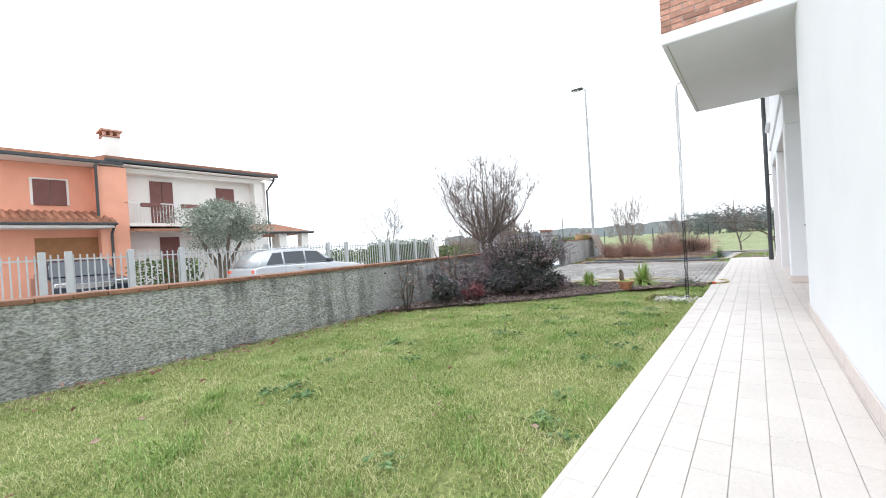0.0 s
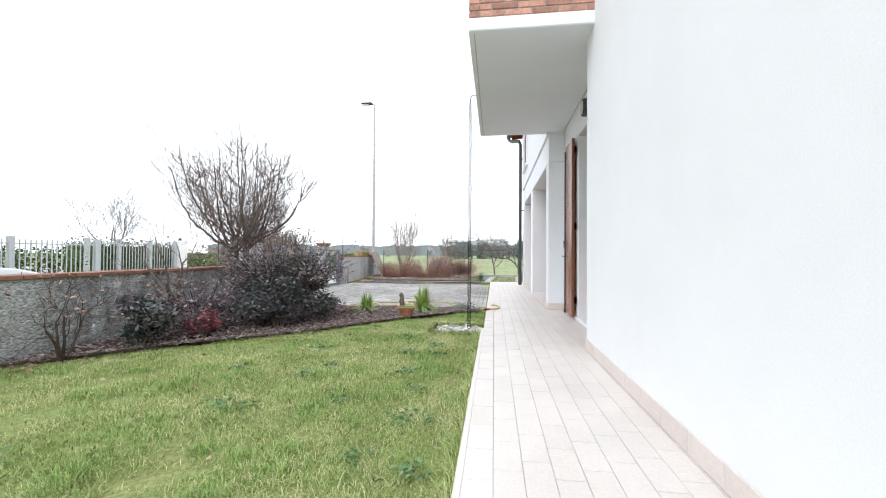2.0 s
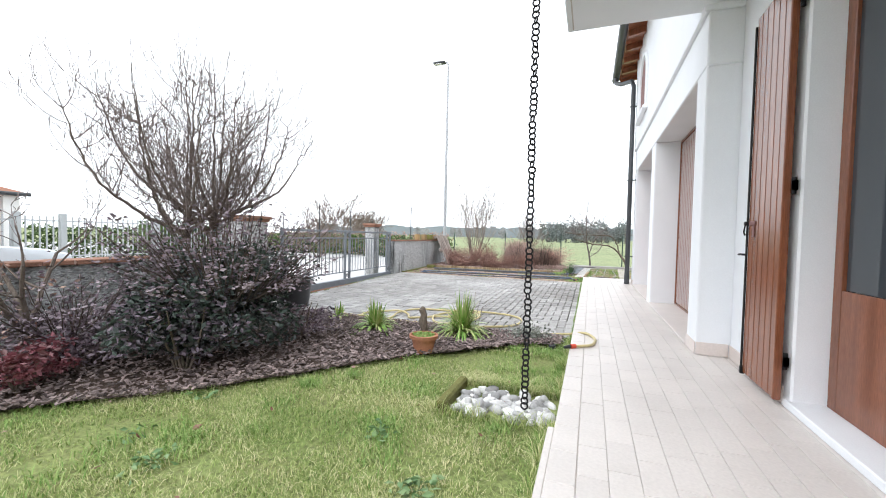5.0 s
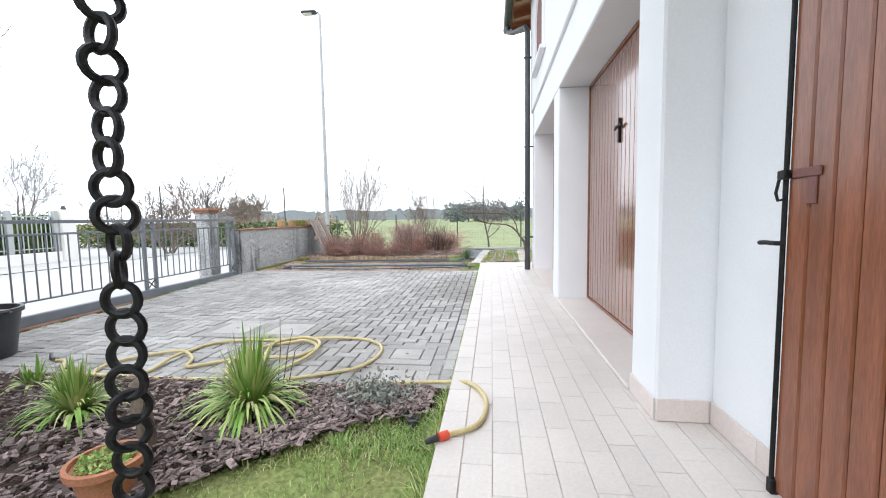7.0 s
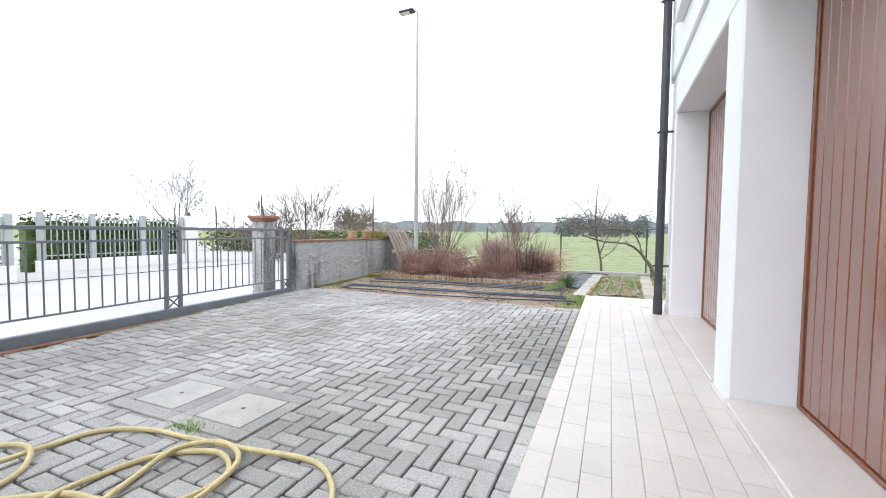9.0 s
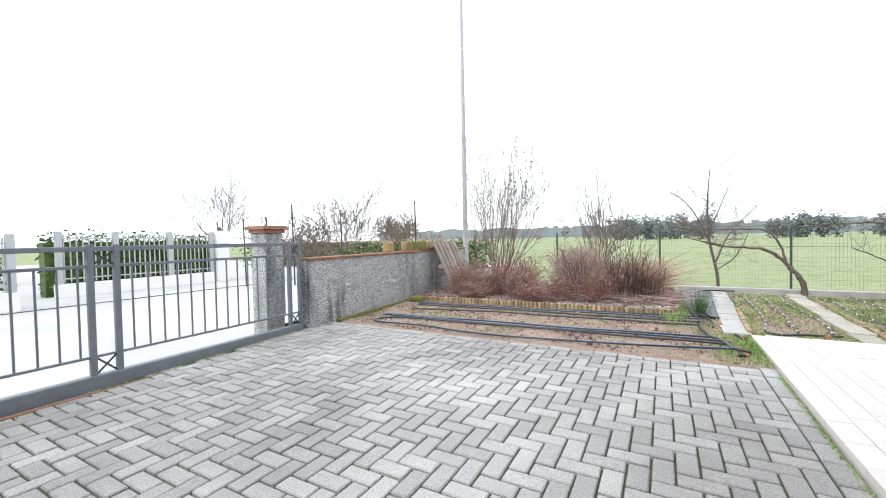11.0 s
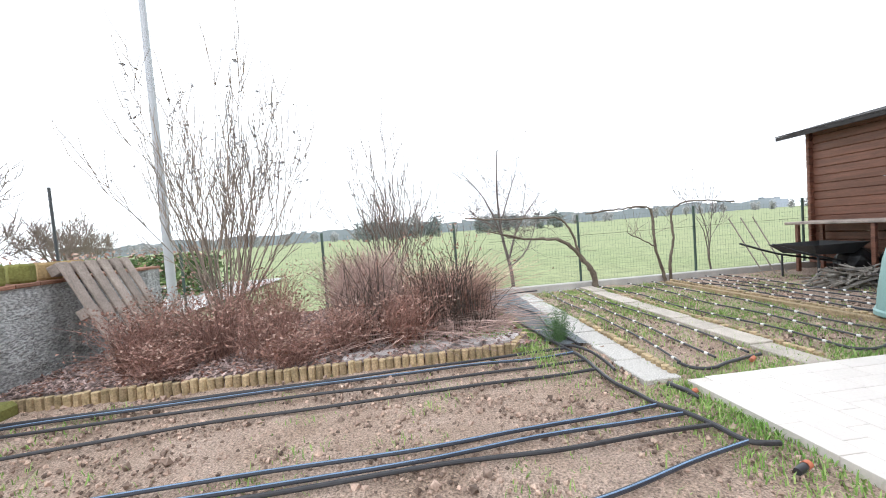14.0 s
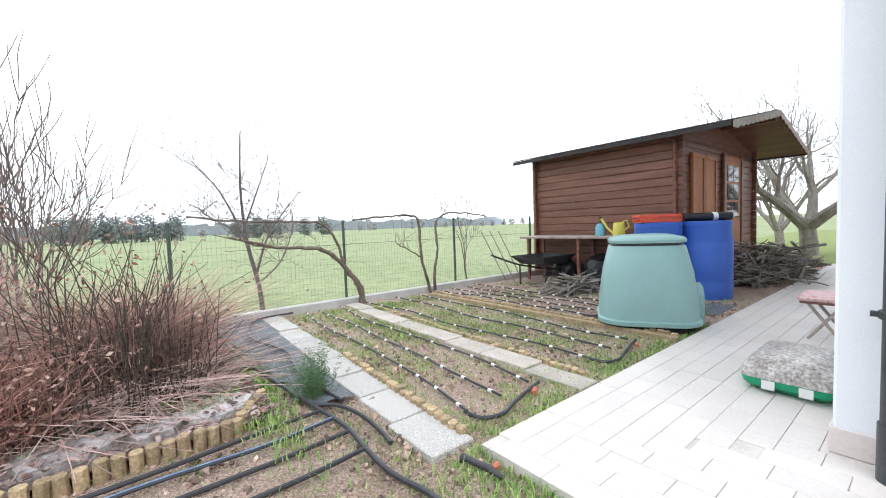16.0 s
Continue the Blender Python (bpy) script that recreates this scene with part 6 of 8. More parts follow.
for k, (pts, r0, r1) in enumerate((([(-0.47, -0.45), (-0.5, 0.25), (-0.62, 0.9), (-0.66, 1.6), (-0.62, 2.35)], 0.04, 0.007), ([(-0.52, 0.5), (-0.35, 0.95), (-0.1, 1.3), (0.18, 1.62)], 0.020, 0.005), ([(-0.6, 0.8), (-0.75, 1.2), (-0.95, 1.6), (-1.2, 1.9)], 0.018, 0.005),
                                   ([(-0.64, 1.1), (-0.45, 1.6), (-0.3, 2.0)], 0.014, 0.004), ([(-0.5, 0.35), (-0.2, 0.6), (0.0, 1.0), (0.05, 1.3)], 0.014, 0.004), ([(-0.62, 1.0), (-0.9, 1.15), (-1.15, 1.3)], 0.012, 0.004))):
    a = Acc()
    path = smooth_path([(px, 20.0 + 0.25 * math.sin(k * 2.1) * i / len(pts), pzz) for i, (px, pzz) in enumerate(pts)], 6)
    m = len(path) - 1
    a.tube(path, [r0 + (r1 - r0) * i / m for i in range(m + 1)], 7)
    part("trunk" if k == 0 else "limb", a, M_shoot, sapling, smooth=True)
    for q in range(24):
        p = path[srg.randrange(m // 3, m + 1)]
        branch(twm, twm, p, (srg.uniform(-1.2, 1.2), srg.uniform(-0.5, 0.5), srg.uniform(-0.1, 0.8)), srg.uniform(0.15, 0.5), 0.004, 2, srg, 0.8, 0.12, kids=(2, 3), thin=0.0027)
tagged(part("twig_mass", twm, M_shoot, sapling), kind="stuff")
bare_tree("bare_sapling", 3.1, 19.85, -0.4, "leafless young fruit tree beside the fence", "tree", 2.4, 0.016, 3, 4, 105, spread=0.5, up=0.25, lean=0.25, kids=(2, 3), trunk_h=0.6, thin=0.0036, material=M_orchard, twig=M_shoot)
for k in range(3):
    solid("garden_stake", Acc().tube([(3.35 + 0.2 * k, 19.0, BED_Z), (3.1 + 0.22 * k, 19.38, 0.9)], 0.012, 6), M_fascia, "pale wooden stake leaning against the fence", "stake", "", "garden stakes")

# ---- garden shed ----
SX0, SX1, SY0, SY1 = 4.6, 8.3, 16.72, 19.29
SZ0, SZE, SZR = 0.05, 2.30, 2.68
shed = thing("garden_shed", (SX0 + SX1) / 2, (SY0 + SY1) / 2, -0.1, "red-brown log-built garden shed with an overhanging felt roof", "shed")
part("foundation", Acc().box(SX0 + 0.05, SY0 + 0.05, -0.2, SX1 - 0.05, SY1 - 0.05, SZ0), M_felt, shed)
nb = 17
bh = (SZE - SZ0) / nb
log_l = mesh_of("wall_board", Acc().box(-0.022, 0, 0.002, 0.022, SY1 - SY0 + 0.20, bh - 0.002, 0.009), M_shed)
log_f = mesh_of("wall_board", Acc().box(0, -0.022, 0.002, SX1 - SX0 + 0.20, 0.022, bh - 0.002, 0.009), M_shed)
for k in range(nb):
    z = SZ0 + k * bh
    for x in (SX0, SX1):
        ob = new("wall_board", log_l)
        ob.parent, ob.matrix_parent_inverse = shed, shed.matrix_basis.inverted()
        ob.location = (x, SY0 - 0.10, z)
    for y in (SY0, SY1):
        ob = new("wall_board", log_f)
        ob.parent, ob.matrix_parent_inverse = shed, shed.matrix_basis.inverted()
        ob.location = (SX0 - 0.10, y, z + bh * 0.5 if k < nb - 1 else z)
xm = (SX0 + SX1) / 2
for y in (SY0, SY1):
    part("gable", Acc().prism([(SX0 - 0.02, SZE), (SX1 + 0.02, SZE), (xm, SZR - 0.06)], "y", y - 0.02, y + 0.02), M_shed, shed)
ys0, ys1 = SY0 - 0.80, SY1 + 0.25
sl = (SZR - SZE) / (xm - SX0)
for s in (-1, 1):
    e = 0.40
    xa, xb = xm, (SX0 - e if s < 0 else SX1 + e)
    ze = SZE - e * sl
    part("roof_deck", Acc().prism([(xa, SZR - 0.03), (xb, ze - 0.03), (xb, ze), (xa, SZR)], "y", ys0, ys1), M_shed, shed)
    part("roof_felt", Acc().prism([(xa, SZR + 0.002), (xb + s * 0.02, ze + 0.002), (xb + s * 0.02, ze + 0.02), (xa, SZR + 0.022)], "y", ys0 - 0.01, ys1 + 0.01), M_felt, shed)
    low = []
    for q in range(41):
        f = 1 - q / 40
        low.append((xa + (xb - xa) * f, SZR + (ze - SZR) * f - 0.075 - 0.028 * abs(math.sin(q * math.pi / 4))))
    part("barge_board", Acc().prism([(xa, SZR + 0.012), (xb, ze + 0.012)] + low, "y", ys0 - 0.035, ys0 - 0.012), M_fascia if s < 0 else M_shed, shed, "weathered barge board with a scalloped edge")
    part("eave_trim", Acc().box(min(xb, xb + s * 0.02), ys0, ze - 0.06, max(xb, xb + s * 0.02), ys1, ze, 0.004), M_felt, shed)
part("purlin", Acc().box(xm - 0.05, ys0 + 0.02, SZR - 0.16, xm + 0.05, ys1 - 0.02, SZR - 0.06), M_shed, shed)
# window shutters and door in the front
for x in (5.02, 5.55):
    sh = part("window_shutter", Acc().box(x, SY0 - 0.062, 1.0, x + 0.51, SY0 - 0.03, 2.02, 0.006), M_shed_l, shed, "closed orange-brown window shutter")
    part("shutter_frame", Acc().box(x + 0.002, SY0 - 0.078, 1.002, x + 0.06, SY0 - 0.063, 2.018, 0.004).box(x + 0.45, SY0 - 0.078, 1.002, x + 0.508, SY0 - 0.063, 2.018, 0.004).box(x + 0.061, SY0 - 0.078, 1.002, x + 0.449, SY0 - 0.063, 1.07, 0.004).box(x + 0.061, SY0 - 0.078, 1.95, x + 0.449, SY0 - 0.063, 2.018, 0.004), M_shed_l, sh)
dr = part("shed_door", Acc().box(6.5, SY0 - 0.06, 0.08, 7.4, SY0 - 0.03, 2.1, 0.006), M_shed_l, shed, "orange-brown glazed shed door with an arched light")
part("door_frame", Acc().box(6.43, SY0 - 0.08, 0.07, 6.499, SY0 - 0.03, 2.14, 0.005).box(7.401, SY0 - 0.08, 0.07, 7.47, SY0 - 0.03, 2.14, 0.005), M_shed, dr)
for i in range(2):
    for j in range(3):
        part("pane", Acc().box(6.63 + i * 0.33, SY0 - 0.066, 0.98 + j * 0.33, 6.92 + i * 0.33, SY0 - 0.061, 1.27 + j * 0.33), M_glass, dr)
part("door_handle", Acc().tube([(7.33, SY0 - 0.06, 1.0), (7.33, SY0 - 0.10, 1.0), (7.22, SY0 - 0.10, 1.0)], 0.01, 6), M_iron, dr)

bench = thing("wooden_shelf_bench", 3.9, 18.0, BED_Z, "long reddish board shelf on posts along the shed wall", "shelf")
part("top_board", Acc().box(3.98, 16.75, 0.73, 4.56, 19.25, 0.77, 0.006), M_pallet, bench)
for y in (16.85, 18.0, 19.05):
    part("post", Acc().box(4.01, y, BED_Z - 0.02, 4.06, y + 0.05, 0.729, 0.004), M_shed, bench)
    part("post", Acc().box(4.46, y, BED_Z - 0.02, 4.51, y + 0.05, 0.729, 0.004), M_shed, bench)
# three crumpled black lumps fill the space under the shelf
rg = random.Random(120)
for k, (x, y, s) in enumerate(((4.25, 17.2, 0.30), (4.28, 17.8, 0.28), (4.22, 18.4, 0.24))):
    bm = bmesh.new()
    bmesh.ops.create_icosphere(bm, subdivisions=3, radius=s)
    for v in bm.verts:
        v.co *= 1 + 0.2 * noise.noise(v.co * 9 + Vector((k * 5, 0, 0)))
        v.co.z = max(v.co.z, -s * 0.75)
    me = bpy.data.meshes.new("black_lump")
    bm.to_mesh(me)
    bm.free()
    me.materials.append(M_bag)
    ob = tagged(new("black_lump", me), "crumpled black lump under the shelf", "bag", "bags under the shelf")
    ob.location = (x, y, BED_Z + s * 0.75)

barrow = thing("wheelbarrow", 3.72, 18.6, BED_Z, "old dark wheelbarrow parked by the shed", "wheelbarrow")
part("tray", Acc().add([(3.47, 18.3, 0.32), (4.07, 18.3, 0.30), (4.07, 18.8, 0.30), (3.47, 18.8, 0.32), (3.32, 18.2, 0.46), (4.22, 18.2, 0.46), (4.22, 18.9, 0.46), (3.32, 18.9, 0.46)], [(0, 1, 2, 3), (0, 1, 5, 4), (1, 2, 6, 5), (2, 3, 7, 6), (3, 0, 4, 7)]), M_pipe, barrow)
for y in (18.28, 18.82):
    part("handle_bar", Acc().tube([(2.77, y, 0.52), (3.12, y, 0.40), (3.42, y, 0.31), (4.17, y + (18.55 - y) * 0.6, 0.15)], 0.016, 8), M_pipe, barrow)
    part("leg", Acc().tube([(3.47, y, 0.31), (3.47, y, BED_Z)], 0.014, 8), M_pipe, barrow)
wh = part("wheel", Acc().ring((4.24, 18.55, 0.10), (1, 0, 0), (0, 0, 1), 0.12, 0.045, 18, 8), M_rubber, barrow, smooth=True)
part("rim", Acc().tube([(4.24, 18.52, 0.10), (4.24, 18.58, 0.10)], 0.08, 14), M_pipe, wh)

# ---- composter, barrels and what stands on them ----
CX, CY, CZ = 2.20, 16.10, -0.03
comp = thing("composter", CX, CY, CZ, "light green plastic compost bin with a lid, narrowing upwards", "compost bin", rz=32)


def rsquare(a, r, z, n=6):
    """A square of half-width a with corners rounded by r."""
    out = []
    for q, (sx, sy) in enumerate(((1, 1), (-1, 1), (-1, -1), (1, -1))):
        for k in range(n + 1):
            t = math.pi / 2 * (q + k / n)
            out.append((sx * (a - r) + r * math.cos(t), sy * (a - r) + r * math.sin(t), z))
    return out


def loft(rows):
    a = Acc()
    n = len(rows[0])
    for r in rows:
        a.v += r
    for i in range(len(rows) - 1):
        for k in range(n):
            a.f.append((i * n + k, i * n + (k + 1) % n, (i + 1) * n + (k + 1) % n, (i + 1) * n + k))
    a.f += [tuple(range(n))[::-1], tuple((len(rows) - 1) * n + k for k in range(n))]
    return a


local_part("body", loft([rsquare(0.395, 0.22, 0.05), rsquare(0.40, 0.22, 0.055), rsquare(0.40, 0.22, 0.085), rsquare(0.385, 0.22, 0.095), rsquare(0.375, 0.215, 0.25), rsquare(0.345, 0.2, 0.48), rsquare(0.295, 0.18, 0.69), rsquare(0.285, 0.17, 0.70)]), M_comp, comp, smooth=True)
local_part("lid_gap", loft([rsquare(0.27, 0.16, 0.701), rsquare(0.27, 0.16, 0.725)]), M_pipe, comp)
local_part("lid", loft([rsquare(0.298, 0.18, 0.722), rsquare(0.300, 0.18, 0.745), rsquare(0.285, 0.17, 0.765), rsquare(0.20, 0.13, 0.785), rsquare(0.10, 0.06, 0.79)]), M_comp, comp, smooth=True)
local_part("base", loft([rsquare(0.36, 0.2, -0.04), rsquare(0.36, 0.2, 0.049)]), M_bag, comp)
local_part("hatch", Acc().prism([(-0.16, 0.045), (0.16, 0.045), (0.145, 0.27), (0.10, 0.34), (0, 0.365), (-0.10, 0.34), (-0.145, 0.27)], "y", -0.425, -0.335), M_comp, comp, "emptying hatch of the same green plastic")


comp.scale = (1.13, 1.13, 1.14)


def barrel(x, y, label):
    b = thing("water_barrel", x, y, -0.07, label, "barrel", "blue barrels")
    part("drum", Acc().lathe([(0.27, 0), (0.30, 0.03), (0.305, 0.24), (0.30, 0.26), (0.305, 0.28), (0.305, 0.74), (0.30, 0.76), (0.303, 0.78), (0.285, 0.97), (0.29, 0.98), (0.29, 1.03), (0.265, 1.035)], 36, (x, y, -0.07)), M_barrel, b, smooth=True)
    part("top", Acc().lathe([(0.26, 0.0), (0.26, 0.012)], 30, (x, y, 0.955)), M_barrel, b)
    part("strap", Acc().lathe([(0.294, 0), (0.294, 0.02)], 30, (x, y, 0.91)), M_barrel, b)


barrel(3.72, 16.62, "tall blue plastic barrel behind the composter")
barrel(4.10, 16.18, "tall blue plastic barrel beside another one")
crate = thing("plastic_crate", 3.68, 16.62, 0.97, "orange-red perforated plastic crate lying on the barrels", "crate", rz=-45)
cw, cd, ch = 0.50, 0.30, 0.10
local_part("base", Acc().box(-cw / 2, -cd / 2, 0, cw / 2, cd / 2, 0.008), M_red, crate)
for s in (-1, 1):
    local_part("rim", Acc().box(-cw / 2, s * cd / 2 - 0.008, ch - 0.03, cw / 2, s * cd / 2 + 0.008, ch, 0.003).box(-cw / 2, s * cd / 2 - 0.006, 0.008, cw / 2, s * cd / 2 + 0.006, 0.03), M_red, crate)
    local_part("rim", Acc().box(s * cw / 2 - 0.008, -cd / 2 + 0.009, ch - 0.03, s * cw / 2 + 0.008, cd / 2 - 0.009, ch, 0.003), M_red, crate)
    for k in range(17):
        u = -cw / 2 + cw * k / 16
        local_part("slat", Acc().box(u - 0.006, s * cd / 2 - 0.004, 0.02, u + 0.006, s * cd / 2 + 0.004, ch - 0.02), M_red, crate)
roll = thing("black_roll", 4.1, 16.1, 1.03, "roll of black plastic film with a white band on the barrel", "roll")
part("film", Acc().tube([(3.88, 16.38, 1.022), (4.38, 15.98, 1.022)], 0.055, 16), M_bag, roll, smooth=True)
part("band", Acc().tube([(4.18, 16.14, 1.022), (4.23, 16.10, 1.022)], 0.0565, 16), M_whitepl, roll, "white paper band")
spray = thing("spray_bottle", 4.22, 17.73, 0.77, "light blue garden pressure sprayer on the shelf", "sprayer")
part("tank", Acc().lathe([(0.075, 0), (0.08, 0.02), (0.08, 0.14), (0.055, 0.19), (0.03, 0.20)], 18, (4.220, 17.730, 0.771)), M_lblue, spray, smooth=True)
part("pump", Acc().tube([(4.220, 17.730, 0.970), (4.220, 17.730, 1.070)], 0.012, 8).box(4.185, 17.715, 1.05, 4.255, 17.745, 1.075, 0.004), M_pipe, spray)
can = thing("watering_can", 4.24, 17.43, 0.77, "yellow plastic watering can on the shelf", "watering can")
part("body", Acc().lathe([(0.09, 0), (0.095, 0.01), (0.085, 0.20), (0.07, 0.21)], 20, (4.240, 17.430, 0.771)), M_yellow, can, smooth=True)
part("spout", Acc().tube([(4.220, 17.500, 0.800), (4.190, 17.600, 0.900), (4.160, 17.680, 1.050)], [0.02, 0.016, 0.022], 8), M_yellow, can, smooth=True)
part("handle", Acc().tube([(4.260, 17.350, 0.850), (4.270, 17.280, 0.910), (4.260, 17.310, 1.010), (4.250, 17.380, 0.980)], 0.012, 8), M_yellow, can, smooth=True)

# cut branches in heaps
def brush_pile(x, y, w, h, n, seed, label):
    rg = random.Random(seed)
    t = thing("branch_pile", x, y, BED_Z, label, "branch pile", "branch piles")
    a = Acc()
    for k in range(n):
        an, l = rg.uniform(-0.7, 0.7) + (1.57 if rg.random() < 0.25 else 0), rg.uniform(0.3, 0.8)
        cx, cy = x + rg.gauss(0, w * 0.35), y + rg.gauss(0, w * 0.25)
        z = BED_Z + 0.02 + h * rg.random() * max(0.1, 1 - abs(cx - x) / w)
        dx, dy, dz = math.cos(an) * l / 2, math.sin(an) * l / 2, rg.uniform(-0.12, 0.12)
        r = rg.uniform(0.005, 0.022)
        a.tube([(cx - dx, cy - dy, max(BED_Z, z - dz)), (cx + rg.uniform(-.04, .04), cy, z + 0.02), (cx + dx, cy + dy, max(BED_Z, z + dz))], [r, r * 0.9, r * 0.6], 5)
    tagged(part("branch_mass", a, M_lichen, t), kind="stuff")


brush_pile(6.0, 16.0, 0.95, 0.62, 300, 130, "heap of cut brown branches in front of the shed")
brush_pile(7.2, 15.95, 0.6, 0.35, 120, 133, "lower heap of cut branches by the shed door")
brush_pile(3.4, 17.7, 0.45, 0.22, 120, 131, "heap of grey prunings beside the composter")
solid("flat_stone_edge", Acc().box(3.0, 15.72, BED_Z, 3.7, 16.0, -0.035, 0.01), M_sheet, "grey folded plastic sheet on the soil", "sheet")

# sack and stool on the terrace
sack = thing("soil_sack", 1.24, 14.76, 0, "full sack of potting soil with a green band lying on tiles", "sack", rz=0)
local_part("bottom_half", loft([rsquare(0.24, 0.08, 0.0), rsquare(0.29, 0.09, 0.03), rsquare(0.30, 0.09, 0.06)]), M_green_sack, sack, "green plastic lower part", True)
local_part("top_half", loft([rsquare(0.301, 0.09, 0.061), rsquare(0.295, 0.09, 0.09), rsquare(0.25, 0.10, 0.13), rsquare(0.12, 0.06, 0.15)]), M_white_sack, sack, "printed grey upper part", True)
for s in (-0.12, 0.1):
    local_part("white_stripe", Acc().box(-0.303, s - 0.04, 0.02, -0.296, s + 0.04, 0.058), M_whitepl, sack, "white printed stripe")
for o in sack.children:
    o.scale = (1.08, 0.74, 1.35)
stool = thing("folding_stool", 2.52, 14.80, 0, "small stool with pale brown legs and a red checked cushion", "stool")
for x in (2.42, 2.68):
    part("leg", Acc().tube([(x, 14.70, 0.0), (x, 14.90, 0.29)], 0.012, 8), M_fascia, stool)
    part("leg", Acc().tube([(x, 14.90, 0.0), (x, 14.70, 0.29)], 0.012, 8), M_fascia, stool)
part("seat", Acc().box(2.38, 14.65, 0.29, 2.72, 14.95, 0.31, 0.006), M_shutter, stool)
part("cushion", Acc().box(2.36, 14.63, 0.311, 2.74, 14.97, 0.36, 0.02), M_cushion, stool, "red and white checked cushion")

# ---- trees beyond the shed ----
bare_tree("bare_fruit_tree", 11.2, 16.3, -0.2, "spreading leafless fruit tree behind the shed", "tree", 5.4, 0.17, 5, 4, 140, spread=0.72, up=0.12, lean=0.9, kids=(3, 4), trunk_h=0.9, shrink=0.70, thin=0.009, material=M_lichen, twig=M_lichen)
bare_tree("bare_fruit_tree", 15.0, 17.6, -0.3, "leafless fruit tree further behind", "tree", 4.8, 0.12, 4, 4, 141, spread=0.7, up=0.15, lean=0.8, kids=(3, 4), trunk_h=0.8, thin=0.009, material=M_lichen, twig=M_lichen)
sheet("side_lawn", 9.0, 14.0, 30, 19.40, BED_Z + 0.03, M_turf, "rough grass beside the shed", "lawn", 20, 10, 0.02)

# ---- street: lamp post, houses opposite, cars ----
LX, LY = -6.6, 21.0
lamp = thing("street_lamp", LX, LY, ROAD_Z, "tall tapered grey street lamp with a flat lantern", "street lamp")
part("pole", Acc().tube([(LX, LY, ROAD_Z - 0.1), (LX, LY, 1.0), (LX, LY, 8.55)], [0.085, 0.075, 0.038], 16), M_lamp, lamp, smooth=True)
part("arm", Acc().tube([(LX, LY, 8.5), (LX - 0.05, LY, 8.62), (LX - 0.2, LY, 8.66)], 0.035, 10), M_lamp, lamp, smooth=True)
part("lantern", Acc().box(LX - 0.70, LY - 0.13, 8.60, LX - 0.12, LY + 0.13, 8.70, 0.04), M_pipe, lamp)
part("lens", Acc().box(LX - 0.62, LY - 0.10, 8.585, LX - 0.3, LY + 0.10, 8.599), M_whitepl, lamp)


def picket_fence(x, y0, y1, zb, zt, label, base_h, posts, gap=0.14, pale=M_whitepl):
    f = thing("picket_fence", x, y0, ROAD_Z, label, "fence", "fences across the street")
    part("base_wall", Acc().box(x - 0.1, y0, ROAD_Z - 0.1, x + 0.1, y1, zb, 0.01), M_cream, f)
    for z in (zb + 0.12, zt - 0.14):
        part("rail", Acc().box(x - 0.015, y0, z, x + 0.015, y1, z + 0.035), pale, f)
    me = mesh_of("picket", Acc().box(-0.012, -0.016, zb + 0.03, 0.012, 0.016, zt, 0.003), pale)
    n = int((y1 - y0) / gap)
    for k in range(n):
        ob = new("picket", me)
        ob.parent, ob.matrix_parent_inverse = f, f.matrix_basis.inverted()
        ob.location = (x, y0 + (k + 0.5) * gap, 0)
    for y in posts:
        part("post", Acc().box(x - 0.07, y - 0.07, ROAD_Z, x + 0.07, y + 0.07, zt + 0.08, 0.01), pale, f)
    return f


M_palefence = mat("pale_grey_fence", (0.44, 0.46, 0.46), 0.6, 0.05, 5, 60, 0.05)
picket_fence(-13.9, -9, 13.4, 0.1, 1.30, "pale grey picket fence with square posts before the houses", 0.4, [-6, -3, 0.2, 1.55, 2.04, 3.34, 4.61, 7.3, 9.94, 10.87, 13.3], pale=M_palefence)
picket_fence(-15.9, 14.6, 19.0, 0.05, 1.42, "pale metal picket fence on a low white wall", 0.7, [14.7, 16.0, 17.5, 18.9], pale=M_palefence)
rg = random.Random(150)
hd = thing("hedge", -16.3, 21, ROAD_Z, "clipped green hedge behind the fence", "hedge")
part("foliage", leaf_acc([(-16.4 + rg.uniform(-0.4, 0.4), rg.uniform(14.5, 19.5), rg.uniform(-0.2, 1.35) + 0.1 * rg.gauss(0, 1)) for _ in range(5000)], 0.14, rg), M_hedge, hd)
part("core", Acc().box(-16.6, 14.5, ROAD_Z, -16.2, 19.5, 1.2), M_hedge, hd)
hd = thing("hedge", -14.6, 6, ROAD_Z, "leafy green hedge behind the picket fence", "hedge")
part("foliage", leaf_acc([(-14.7 + rg.uniform(-0.35, 0.35), rg.uniform(3.5, 5.45) if rg.random() < 0.35 else rg.uniform(10.5, 13.4), rg.uniform(-0.2, 1.05)) for _ in range(4500)], 0.12, rg), M_hedge, hd)


